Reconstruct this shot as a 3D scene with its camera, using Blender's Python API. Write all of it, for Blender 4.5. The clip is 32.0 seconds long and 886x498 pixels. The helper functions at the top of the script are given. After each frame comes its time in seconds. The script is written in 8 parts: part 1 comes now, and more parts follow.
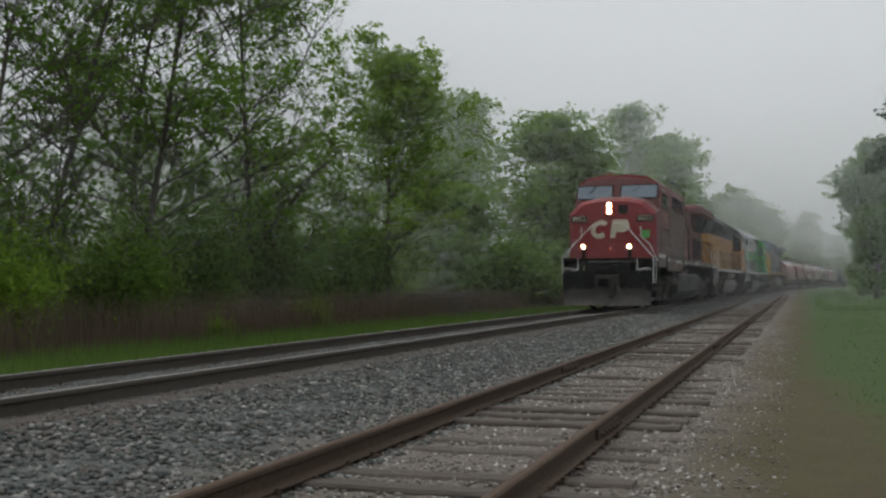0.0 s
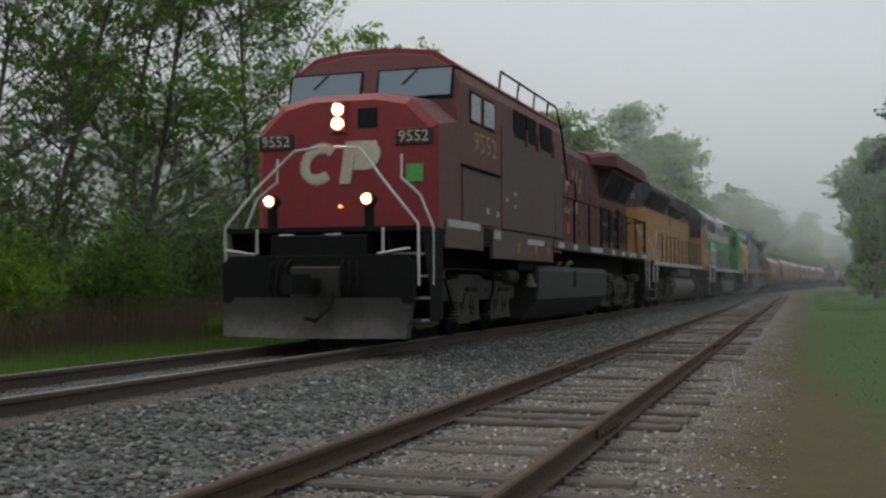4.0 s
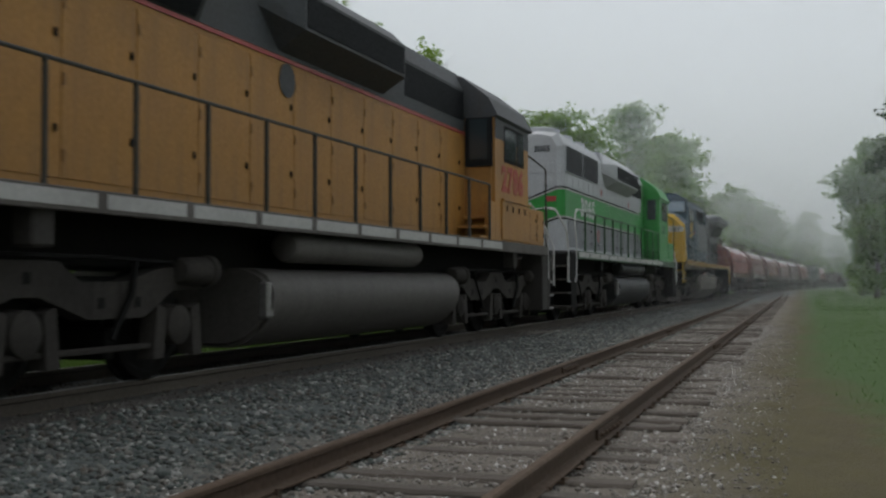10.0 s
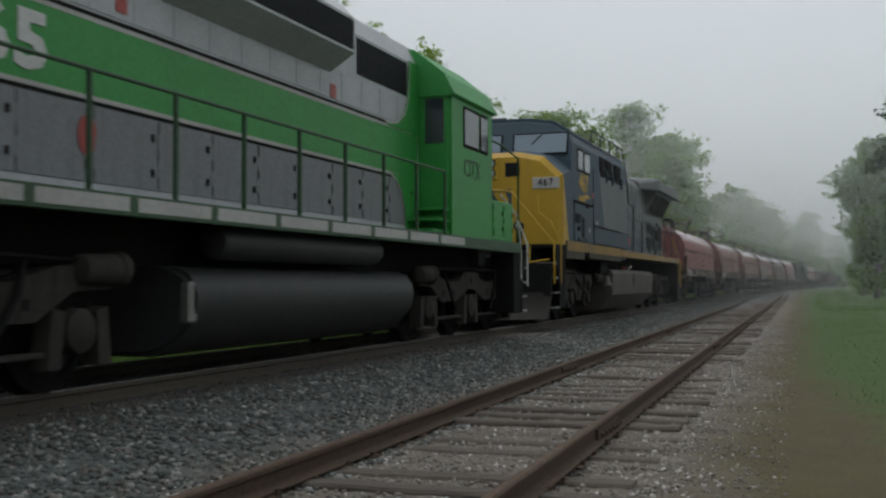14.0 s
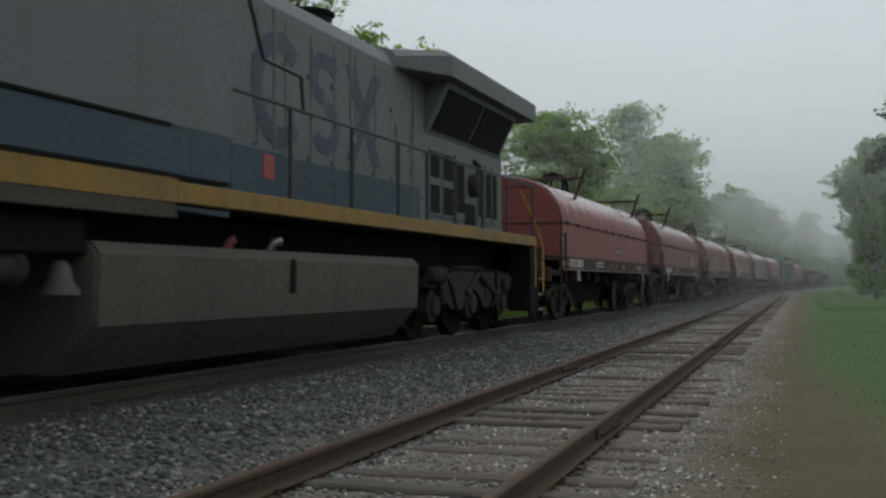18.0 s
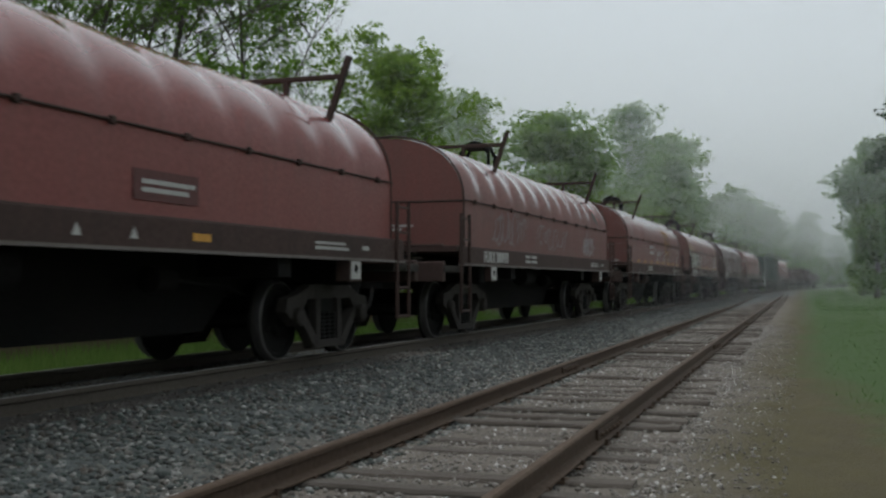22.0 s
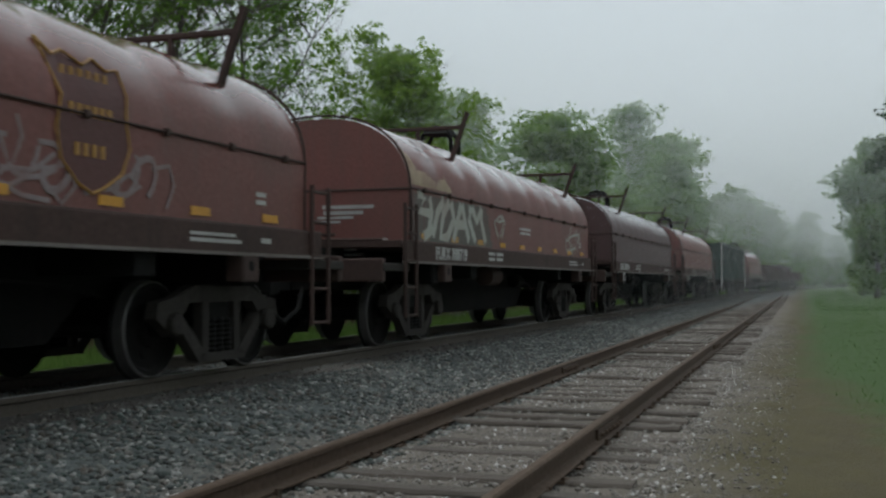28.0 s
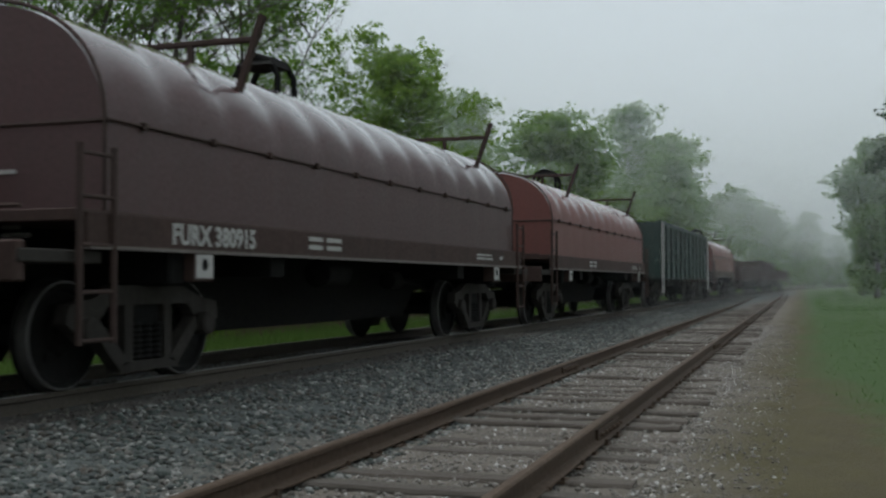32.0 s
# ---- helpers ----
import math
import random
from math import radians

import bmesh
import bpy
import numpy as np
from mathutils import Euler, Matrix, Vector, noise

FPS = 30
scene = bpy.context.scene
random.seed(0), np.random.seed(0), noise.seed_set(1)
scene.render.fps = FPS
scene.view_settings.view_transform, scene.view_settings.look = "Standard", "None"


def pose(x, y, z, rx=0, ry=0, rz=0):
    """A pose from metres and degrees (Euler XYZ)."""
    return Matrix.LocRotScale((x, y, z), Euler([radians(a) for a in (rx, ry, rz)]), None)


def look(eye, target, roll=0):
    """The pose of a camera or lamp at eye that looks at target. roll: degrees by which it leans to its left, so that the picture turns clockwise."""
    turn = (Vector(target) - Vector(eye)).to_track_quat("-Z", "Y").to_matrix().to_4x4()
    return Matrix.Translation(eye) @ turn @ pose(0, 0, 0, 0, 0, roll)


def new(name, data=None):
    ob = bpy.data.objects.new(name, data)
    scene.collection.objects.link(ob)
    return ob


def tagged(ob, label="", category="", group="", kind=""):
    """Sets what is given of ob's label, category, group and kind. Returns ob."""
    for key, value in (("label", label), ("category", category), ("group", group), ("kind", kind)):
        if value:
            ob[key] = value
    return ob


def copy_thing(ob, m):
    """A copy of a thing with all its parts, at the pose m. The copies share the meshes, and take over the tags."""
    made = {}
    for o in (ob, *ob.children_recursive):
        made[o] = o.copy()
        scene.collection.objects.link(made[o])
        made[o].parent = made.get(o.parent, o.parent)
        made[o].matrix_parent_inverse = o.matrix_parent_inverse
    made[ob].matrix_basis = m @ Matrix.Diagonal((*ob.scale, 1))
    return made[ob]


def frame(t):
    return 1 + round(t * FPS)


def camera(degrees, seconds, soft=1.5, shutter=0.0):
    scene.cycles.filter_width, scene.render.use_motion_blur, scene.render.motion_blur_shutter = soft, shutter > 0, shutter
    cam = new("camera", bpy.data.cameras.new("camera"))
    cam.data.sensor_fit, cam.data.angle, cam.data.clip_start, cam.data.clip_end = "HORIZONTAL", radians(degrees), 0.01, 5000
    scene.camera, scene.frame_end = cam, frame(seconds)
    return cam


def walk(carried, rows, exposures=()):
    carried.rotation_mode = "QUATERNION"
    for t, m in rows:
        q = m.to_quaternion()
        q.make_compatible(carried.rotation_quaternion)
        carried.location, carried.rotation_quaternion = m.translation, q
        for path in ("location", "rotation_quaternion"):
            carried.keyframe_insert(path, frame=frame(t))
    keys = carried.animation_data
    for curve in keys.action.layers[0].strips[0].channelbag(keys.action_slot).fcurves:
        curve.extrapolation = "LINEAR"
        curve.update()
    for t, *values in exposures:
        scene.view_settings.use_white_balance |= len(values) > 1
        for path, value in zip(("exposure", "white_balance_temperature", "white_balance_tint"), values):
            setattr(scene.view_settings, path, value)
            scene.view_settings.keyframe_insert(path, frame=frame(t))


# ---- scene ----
# The main track's rail tops lie at z = 0; its line runs along +y and bends to the right beyond the camera.
MAIN_X = -6.763
BEND_Y, BEND_R = 44.0, 1960.0
SPEED = 5.471


def bend(y):
    return max(0.0, y - BEND_Y) ** 2 / (2 * BEND_R)


def main_x(y):
    return MAIN_X + bend(y)


def siding_x(y):
    return -2.269 - 0.02 * y


cam = camera(43.755, 32.0, soft=2.6, shutter=0.3)
EYE = pose(0, 0, 0.884) @ pose(0, 0, 0, 0, 0, 19.113) @ pose(0, 0, 0, 90 + 1.75, 0, 0) @ pose(0, 0, 0, 0, 0, -0.155)
walk(cam, [(0.0, EYE), (32.0, EYE)], [(0.0, 0.0, 6600, 13), (4.0, 0.0, 6550, 12), (8.0, 0.0, 6480, 11), (16.0, 0.0, 6420, 11), (24.0, 0.0, 6300, 8), (32.0, 0.0, 6220, 7)])

# ---- world: bright overcast sky over fog ----
world = bpy.data.worlds.new("overcast")
scene.world = world
world.use_nodes = True
wn, wl = world.node_tree.nodes, world.node_tree.links
wn.clear()
sky = wn.new("ShaderNodeTexSky")
sky.sky_type = "NISHITA"
sky.sun_disc = False
sky.sun_elevation = radians(65)
sky.sun_rotation = radians(-73)
sky.air_density, sky.dust_density, sky.ozone_density = 1.0, 6.0, 1.0
cloud = wn.new("ShaderNodeMix")
cloud.data_type = "RGBA"
cloud.inputs["Factor"].default_value = 0.93
cloud.inputs["B"].default_value = (6.75, 7.25, 7.5, 1)
back = wn.new("ShaderNodeBackground")
back.inputs["Strength"].default_value = 0.10
wout = wn.new("ShaderNodeOutputWorld")
wl.new(sky.outputs["Color"], cloud.inputs["A"])
wl.new(cloud.outputs["Result"], back.inputs["Color"])
wl.new(back.outputs[0], wout.inputs[0])

sun = new("sun", bpy.data.lights.new("sun", "SUN"))
sun.data.energy, sun.data.angle, sun.data.color = 1.35, radians(60), (1.0, 0.97, 0.92)
sun.matrix_world = look((-20, 36, 45), (0, 30, 0))


# ---- mesh tools ----
def part(name, bm, material, parent=None, label=""):
    """Link a bmesh as one mesh object under a thing or a part."""
    me = bpy.data.meshes.new(name)
    bmesh.ops.recalc_face_normals(bm, faces=bm.faces)
    bm.to_mesh(me)
    bm.free()
    me.materials.append(material)
    ob = new(name, me)
    if parent is not None:
        ob.parent = parent
    if label:
        tagged(ob, label)
    return ob


def smooth(ob, angle=40):
    ob.data.polygons.foreach_set("use_smooth", [True] * len(ob.data.polygons))
    ob.data.set_sharp_from_angle(angle=radians(angle))
    return ob


def again(ob, m, parent=None):
    """Another part on the same mesh."""
    o = new(ob.name.split(".")[0], ob.data)
    o.parent = parent if parent is not None else ob.parent
    o.matrix_basis = m
    if "label" in ob:
        o["label"] = ob["label"]
    return o


def thing(name, label, category, m=None, group="", kind=""):
    ob = new(name)
    ob.empty_display_size = 0.3
    if m is not None:
        ob.matrix_basis = m
    return tagged(ob, label, category, group, kind)


def box(bm, x0, x1, y0, y1, z0, z1, bev=0.0, seg=1):
    vs = [bm.verts.new((x, y, z)) for x in (x0, x1) for y in (y0, y1) for z in (z0, z1)]
    fs = [bm.faces.new([vs[i] for i in q]) for q in ((0, 1, 3, 2), (4, 6, 7, 5), (0, 4, 5, 1), (2, 3, 7, 6), (0, 2, 6, 4), (1, 5, 7, 3))]
    if bev:
        es = list({e for f in fs for e in f.edges})
        bmesh.ops.bevel(bm, geom=es, offset=bev, segments=seg, affect="EDGES", profile=0.5)
    return bm


def nb():
    return bmesh.new()


def bx(*a, **k):
    return box(nb(), *a, **k)


def prism(bm, poly, axis, a, b):
    """Extrude a polygon between a and b along axis. poly holds the two other coordinates, in x, y, z order."""
    def at(p, c):
        return (c, p[0], p[1]) if axis == "x" else (p[0], c, p[1]) if axis == "y" else (p[0], p[1], c)
    lo, hi = [bm.verts.new(at(p, a)) for p in poly], [bm.verts.new(at(p, b)) for p in poly]
    n = len(poly)
    bm.faces.new(lo)
    bm.faces.new(hi[::-1])
    for i in range(n):
        bm.faces.new((lo[i], hi[i], hi[(i + 1) % n], lo[(i + 1) % n]))
    return bm


def tube(bm, pts, r, seg=6, r2=None):
    """A round bar through points, closed at its ends."""
    pts = [Vector(p) for p in pts]
    n, rings, ref = len(pts), [], None
    for i, p in enumerate(pts):
        d = (pts[min(i + 1, n - 1)] - pts[max(i - 1, 0)]).normalized()
        if ref is None:
            ref = d.orthogonal().normalized()
        ref = (ref - d * ref.dot(d)).normalized()
        side = d.cross(ref)
        rr = r if r2 is None else r + (r2 - r) * i / (n - 1)
        rings.append([bm.verts.new(p + (ref * math.cos(2 * math.pi * k / seg) + side * math.sin(2 * math.pi * k / seg)) * rr) for k in range(seg)])
    for a, b in zip(rings, rings[1:]):
        for k in range(seg):
            bm.faces.new((a[k], a[(k + 1) % seg], b[(k + 1) % seg], b[k]))
    bm.faces.new(rings[0][::-1])
    bm.faces.new(rings[-1])
    return bm


def lathe(bm, rows, axis="x", seg=20, at=(0, 0, 0), capped=True):
    """Turn rows of (place along the axis, radius) round it."""
    rings = []
    for a, r in rows:
        ring = []
        for k in range(seg):
            c, s = r * math.cos(2 * math.pi * k / seg), r * math.sin(2 * math.pi * k / seg)
            p = (a, c, s) if axis == "x" else (c, a, s) if axis == "y" else (c, s, a)
            ring.append(bm.verts.new(Vector(p) + Vector(at)))
        rings.append(ring)
    for a, b in zip(rings, rings[1:]):
        for k in range(seg):
            bm.faces.new((a[k], a[(k + 1) % seg], b[(k + 1) % seg], b[k]))
    if capped:
        bm.faces.new(rings[0][::-1])
        bm.faces.new(rings[-1])
    return bm


def mesh_np(name, verts, faces, material, parent=None, smooth_it=False):
    """A mesh from arrays; faces all have the same number of corners."""
    me = bpy.data.meshes.new(name)
    nf, k = faces.shape
    me.vertices.add(len(verts))
    me.vertices.foreach_set("co", np.ascontiguousarray(verts, dtype=np.float32).ravel())
    me.loops.add(nf * k)
    me.loops.foreach_set("vertex_index", np.ascontiguousarray(faces, dtype=np.int32).ravel())
    me.polygons.add(nf)
    me.polygons.foreach_set("loop_start", np.arange(0, nf * k, k, dtype=np.int32))
    if smooth_it:
        me.polygons.foreach_set("use_smooth", np.ones(nf, dtype=bool))
    me.update(calc_edges=True)
    me.materials.append(material)
    ob = new(name, me)
    if parent is not None:
        ob.parent = parent
    return ob


def letters(name, text, size, material, m, parent, label="", depth=0.004, stretch=1.0, spacing=1.0, bold=0.0):
    """Raised writing, as a mesh, in the built-in font. It stands in its own xy plane."""
    cu = bpy.data.curves.new(name, "FONT")
    cu.body, cu.size, cu.extrude, cu.resolution_u, cu.space_character = text, size, depth, 2, spacing
    cu.offset = bold
    cu.align_x, cu.align_y = "CENTER", "CENTER"
    tmp = bpy.data.objects.new("tmp", cu)
    me = bpy.data.meshes.new_from_object(tmp)
    bpy.data.objects.remove(tmp)
    me.materials.clear()
    me.materials.append(material)
    me.transform(Matrix.Diagonal((stretch, 1, 1, 1)))
    ob = new(name, me)
    ob.parent, ob.matrix_basis = parent, m
    if label:
        tagged(ob, label)
    return ob


# Writing on a side wall that faces +x, and on an end wall that faces -y.
def on_side(x, y, z):
    return Matrix.Translation((x, y, z)) @ Matrix(((0, 0, 1, 0), (1, 0, 0, 0), (0, 1, 0, 0), (0, 0, 0, 1)))


def on_front(x, y, z):
    return Matrix.Translation((x, y, z)) @ Matrix(((1, 0, 0, 0), (0, 0, -1, 0), (0, 1, 0, 0), (0, 0, 0, 1)))


# ---- materials ----
def nodes_of(name):
    m = bpy.data.materials.new(name)
    m.use_nodes = True
    nt = m.node_tree
    return m, nt, nt.nodes["Principled BSDF"]


def tex(nt, scale, detail=4.0, rough=0.6, space="Object", stretch=None):
    co = nt.nodes.new("ShaderNodeTexCoord")
    n = nt.nodes.new("ShaderNodeTexNoise")
    n.inputs["Scale"].default_value, n.inputs["Detail"].default_value, n.inputs["Roughness"].default_value = scale, detail, rough
    if stretch:
        mp = nt.nodes.new("ShaderNodeMapping")
        mp.inputs["Scale"].default_value = stretch
        nt.links.new(co.outputs[space], mp.inputs[0])
        nt.links.new(mp.outputs[0], n.inputs["Vector"])
    else:
        nt.links.new(co.outputs[space], n.inputs["Vector"])
    return n.outputs["Fac"]


def ramp(nt, fac, stops):
    r = nt.nodes.new("ShaderNodeValToRGB")
    while len(r.color_ramp.elements) < len(stops):
        r.color_ramp.elements.new(0.5)
    for e, (p, c) in zip(r.color_ramp.elements, stops):
        e.position, e.color = p, (*c, 1) if len(c) == 3 else c
    nt.links.new(fac, r.inputs[0])
    return r.outputs[0]


def gray(v):
    return (v, v, v)


def mixc(nt, fac, a, b, mode="MIX"):
    n = nt.nodes.new("ShaderNodeMix")
    n.data_type, n.blend_type = "RGBA", mode
    for key, v in (("Factor", fac), ("A", a), ("B", b)):
        if isinstance(v, (int, float)):
            n.inputs[key].default_value = v
        elif isinstance(v, tuple):
            n.inputs[key].default_value = (*v, 1)
        else:
            nt.links.new(v, n.inputs[key])
    return n.outputs["Result"]


def math_node(nt, op, a, b=None):
    n = nt.nodes.new("ShaderNodeMath")
    n.operation = op
    for i, v in enumerate((a, b)):
        if v is None:
            continue
        if isinstance(v, (int, float)):
            n.inputs[i].default_value = v
        else:
            nt.links.new(v, n.inputs[i])
    return n.outputs[0]


def bump(nt, bsdf, fac, strength=0.3, dist=0.01):
    b = nt.nodes.new("ShaderNodeBump")
    b.inputs["Strength"].default_value, b.inputs["Distance"].default_value = strength, dist
    nt.links.new(fac, b.inputs["Height"])
    nt.links.new(b.outputs[0], bsdf.inputs["Normal"])


def painted(name, base, dirt=(0.09, 0.075, 0.06), amount=0.45, rough=0.5, streak=True, metal=0.0, low=None, vary=0.25, wet=None, spec=0.5, bay=0.0, dry=0.3):
    """Weathered paint: broad stains, rain streaks running down, fine grain."""
    m, nt, b = nodes_of(name)
    big = tex(nt, 0.9, 5, 0.65)
    fine = tex(nt, 22, 3, 0.6)
    col = mixc(nt, ramp(nt, fine, [(0.3, gray(0)), (0.75, gray(1))]), base, tuple(c * (1 - vary) for c in base))
    mask = ramp(nt, big, [(0.42, gray(0)), (0.78, gray(amount))])
    col = mixc(nt, mask, col, dirt)
    if streak:
        run = tex(nt, 1.0, 4, 0.6, stretch=(7, 7, 0.45))
        col = mixc(nt, ramp(nt, run, [(0.5, gray(0)), (0.82, gray(amount))]), col, dirt)
    if low:
        sep = nt.nodes.new("ShaderNodeSeparateXYZ")
        co = nt.nodes.new("ShaderNodeTexCoord")
        nt.links.new(co.outputs["Object"], sep.inputs[0])
        z = math_node(nt, "ADD", sep.outputs["Z"], math_node(nt, "MULTIPLY", big, 0.9))
        f = ramp(nt, math_node(nt, "MULTIPLY", math_node(nt, "SUBTRACT", z, low[0]), 1 / (low[1] - low[0])), [(0.0, gray(low[2])), (1.0, gray(0))])
        col = mixc(nt, f, col, dirt)
    nt.links.new(col, b.inputs["Base Color"])
    r = ramp(nt, fine, [(0.2, gray(rough)), (0.8, gray(min(1, rough + 0.2)))])
    if wet is not None:
        # rain water lies on what faces upwards
        geo = nt.nodes.new("ShaderNodeNewGeometry")
        up = nt.nodes.new("ShaderNodeSeparateXYZ")
        nt.links.new(geo.outputs["Normal"], up.inputs[0])
        film = math_node(nt, "ADD", up.outputs["Z"], math_node(nt, "MULTIPLY", math_node(nt, "SUBTRACT", big, 0.5), 0.5))
        if bay:
            # water gathers in each dished bay and runs off the ribs between
            at = nt.nodes.new("ShaderNodeSeparateXYZ")
            oc = nt.nodes.new("ShaderNodeTexCoord")
            nt.links.new(oc.outputs["Object"], at.inputs[0])
            turn = math_node(nt, "MULTIPLY", math_node(nt, "ADD", math_node(nt, "ADD", at.outputs["Y"], 6.0 - bay * 0.25), math_node(nt, "MULTIPLY", at.outputs["Z"], -0.12)), 2 * math.pi / bay)
            film = math_node(nt, "ADD", film, math_node(nt, "MULTIPLY", math_node(nt, "ADD", math_node(nt, "SINE", turn), -0.05), dry))
        r = mixc(nt, ramp(nt, film, [(0.3, gray(0)), (0.75, gray(1))]), r, gray(wet))
        nt.links.new(ramp(nt, film, [(0.34, gray(0)), (0.55, gray(0.72))]), b.inputs["Coat Weight"])
        b.inputs["Coat Roughness"].default_value = 0.12
        b.inputs["Coat IOR"].default_value = 1.42
    nt.links.new(r, b.inputs["Roughness"])
    b.inputs["Metallic"].default_value = metal
    b.inputs["Specular IOR Level"].default_value = spec
    bump(nt, b, fine, 0.12, 0.004)
    return m


def stony(name, cols, scale=1.0, rough=0.9, island=True):
    """Stone in several greys, one for each piece."""
    m, nt, b = nodes_of(name)
    geo = nt.nodes.new("ShaderNodeNewGeometry")
    n = len(cols)
    col = ramp(nt, geo.outputs["Random Per Island"], [(i / max(1, n - 1), c) for i, c in enumerate(cols)])
    g = tex(nt, 60 * scale, 3)
    col = mixc(nt, ramp(nt, g, [(0.3, gray(0)), (0.8, gray(0.5))]), col, (0.07, 0.065, 0.06))
    nt.links.new(col, b.inputs["Base Color"])
    b.inputs["Roughness"].default_value = rough
    bump(nt, b, g, 0.3, 0.004)
    return m


def leafy(name, a, b_, c, trans=0.25):
    m, nt, b = nodes_of(name)
    geo = nt.nodes.new("ShaderNodeNewGeometry")
    col = ramp(nt, geo.outputs["Random Per Island"], [(0.0, a), (0.5, b_), (1.0, c)])
    big = tex(nt, 0.35, 2)
    col = mixc(nt, ramp(nt, big, [(0.35, gray(0)), (0.7, gray(0.55))]), col, a)
    nt.links.new(col, b.inputs["Base Color"])
    b.inputs["Roughness"].default_value = 0.55
    b.inputs["Specular IOR Level"].default_value = 0.08
    tr = nt.nodes.new("ShaderNodeBsdfTranslucent")
    nt.links.new(col, tr.inputs[0])
    mx = nt.nodes.new("ShaderNodeMixShader")
    mx.inputs[0].default_value = trans
    out = nt.nodes["Material Output"]
    nt.links.new(b.outputs[0], mx.inputs[1])
    nt.links.new(tr.outputs[0], mx.inputs[2])
    nt.links.new(mx.outputs[0], out.inputs[0])
    return m


def barky(name, a, b_):
    m, nt, b = nodes_of(name)
    g = tex(nt, 6, 5, 0.7, stretch=(4, 4, 0.7))
    nt.links.new(ramp(nt, g, [(0.3, a), (0.75, b_)]), b.inputs["Base Color"])
    b.inputs["Roughness"].default_value = 0.95
    bump(nt, b, g, 0.6, 0.02)
    return m


def woody(name, a, b_):
    """Weathered tie timber with cracks along its length (x)."""
    m, nt, b = nodes_of(name)
    info = nt.nodes.new("ShaderNodeObjectInfo")
    g = tex(nt, 9, 6, 0.75, stretch=(0.5, 6, 6))
    col = ramp(nt, g, [(0.25, a), (0.55, tuple((p + q) / 2 for p, q in zip(a, b_))), (0.8, b_)])
    col = mixc(nt, math_node(nt, "MULTIPLY", info.outputs["Random"], 0.6), col, (0.075, 0.06, 0.048))
    nt.links.new(col, b.inputs["Base Color"])
    b.inputs["Roughness"].default_value = 0.92
    bump(nt, b, g, 0.8, 0.02)
    return m


def glowing(name, col, strength):
    m, nt, b = nodes_of(name)
    b.inputs["Base Color"].default_value = (*col, 1)
    b.inputs["Emission Color"].default_value = (*col, 1)
    b.inputs["Emission Strength"].default_value = strength
    return m


def glassy(name, tint=(0.03, 0.04, 0.045)):
    m, nt, b = nodes_of(name)
    b.inputs["Base Color"].default_value = (*tint, 1)
    b.inputs["Roughness"].default_value = 0.05
    b.inputs["Specular IOR Level"].default_value = 0.8
    return m


BALLAST = stony("ballast_stone", [(0.038, 0.047, 0.046), (0.066, 0.075, 0.071), (0.105, 0.115, 0.108), (0.046, 0.066, 0.058), (0.30, 0.30, 0.285), (0.082, 0.070, 0.058), (0.040, 0.053, 0.048)])
DUSTY = stony("dusty_stone", [(0.085, 0.074, 0.062), (0.13, 0.115, 0.098), (0.10, 0.092, 0.082), (0.2, 0.185, 0.165), (0.07, 0.06, 0.05)])
GRIT = stony("grit_stone", [(0.15, 0.135, 0.118), (0.24, 0.22, 0.195), (0.115, 0.104, 0.093), (0.30, 0.28, 0.255), (0.18, 0.16, 0.14), (0.72, 0.71, 0.68)], 2)
RUST = painted("rail_rust", (0.092, 0.080, 0.066), (0.048, 0.040, 0.034), 0.5, 0.75, streak=False, spec=0.2)
RUST_WARM = painted("siding_rust", (0.088, 0.060, 0.042), (0.046, 0.034, 0.026), 0.5, 0.75, streak=False, spec=0.25)
SHINE = painted("worn_rail_steel", (0.30, 0.30, 0.29), (0.16, 0.14, 0.13), 0.4, 0.38, streak=False, metal=0.85)
TIE = woody("tie_wood", (0.024, 0.020, 0.016), (0.165, 0.142, 0.120))
TIE_OLD = woody("old_tie_wood", (0.08, 0.069, 0.06), (0.24, 0.215, 0.195))
TIE_DARK = woody("tie_wood_dark", (0.03, 0.026, 0.022), (0.085, 0.074, 0.063))
BARK = barky("bark", (0.05, 0.044, 0.037), (0.13, 0.115, 0.098))
LEAF_A = leafy("leaf_maple", (0.115, 0.205, 0.036), (0.165, 0.285, 0.048), (0.21, 0.33, 0.065), 0.5)
LEAF_B = leafy("leaf_ash", (0.082, 0.155, 0.026), (0.118, 0.215, 0.036), (0.155, 0.255, 0.048), 0.5)
LEAF_C = leafy("leaf_young", (0.125, 0.21, 0.026), (0.175, 0.295, 0.036), (0.225, 0.34, 0.05), 0.5)
NEEDLE = leafy("leaf_pine", (0.024, 0.052, 0.018), (0.038, 0.064, 0.03), (0.052, 0.08, 0.036), 0.2)
GRASS = leafy("grass_blades", (0.085, 0.15, 0.034), (0.12, 0.20, 0.046), (0.155, 0.225, 0.062), 0.4)
GRASS_R = leafy("meadow_blades", (0.055, 0.14, 0.014), (0.07, 0.165, 0.018), (0.095, 0.18, 0.028), 0.45)
STRAW = leafy("dry_stalks", (0.12, 0.09, 0.065), (0.17, 0.13, 0.095), (0.10, 0.075, 0.055), 0.2)



# ---- ground ----
PROFILE = [(-500, -0.2), (-60, -0.35), (-9, -0.5), (-4.2, -0.52), (-2.9, -0.48), (-1.75, -0.19), (-1.4, -0.15), (1.4, -0.15), (1.7, -0.19), (3.0, -0.365), (3.5, -0.385), (6.0, -0.385), (7.2, -0.39), (9.5, -0.34), (14, -0.1), (60, 0.0), (500, 0.0)]


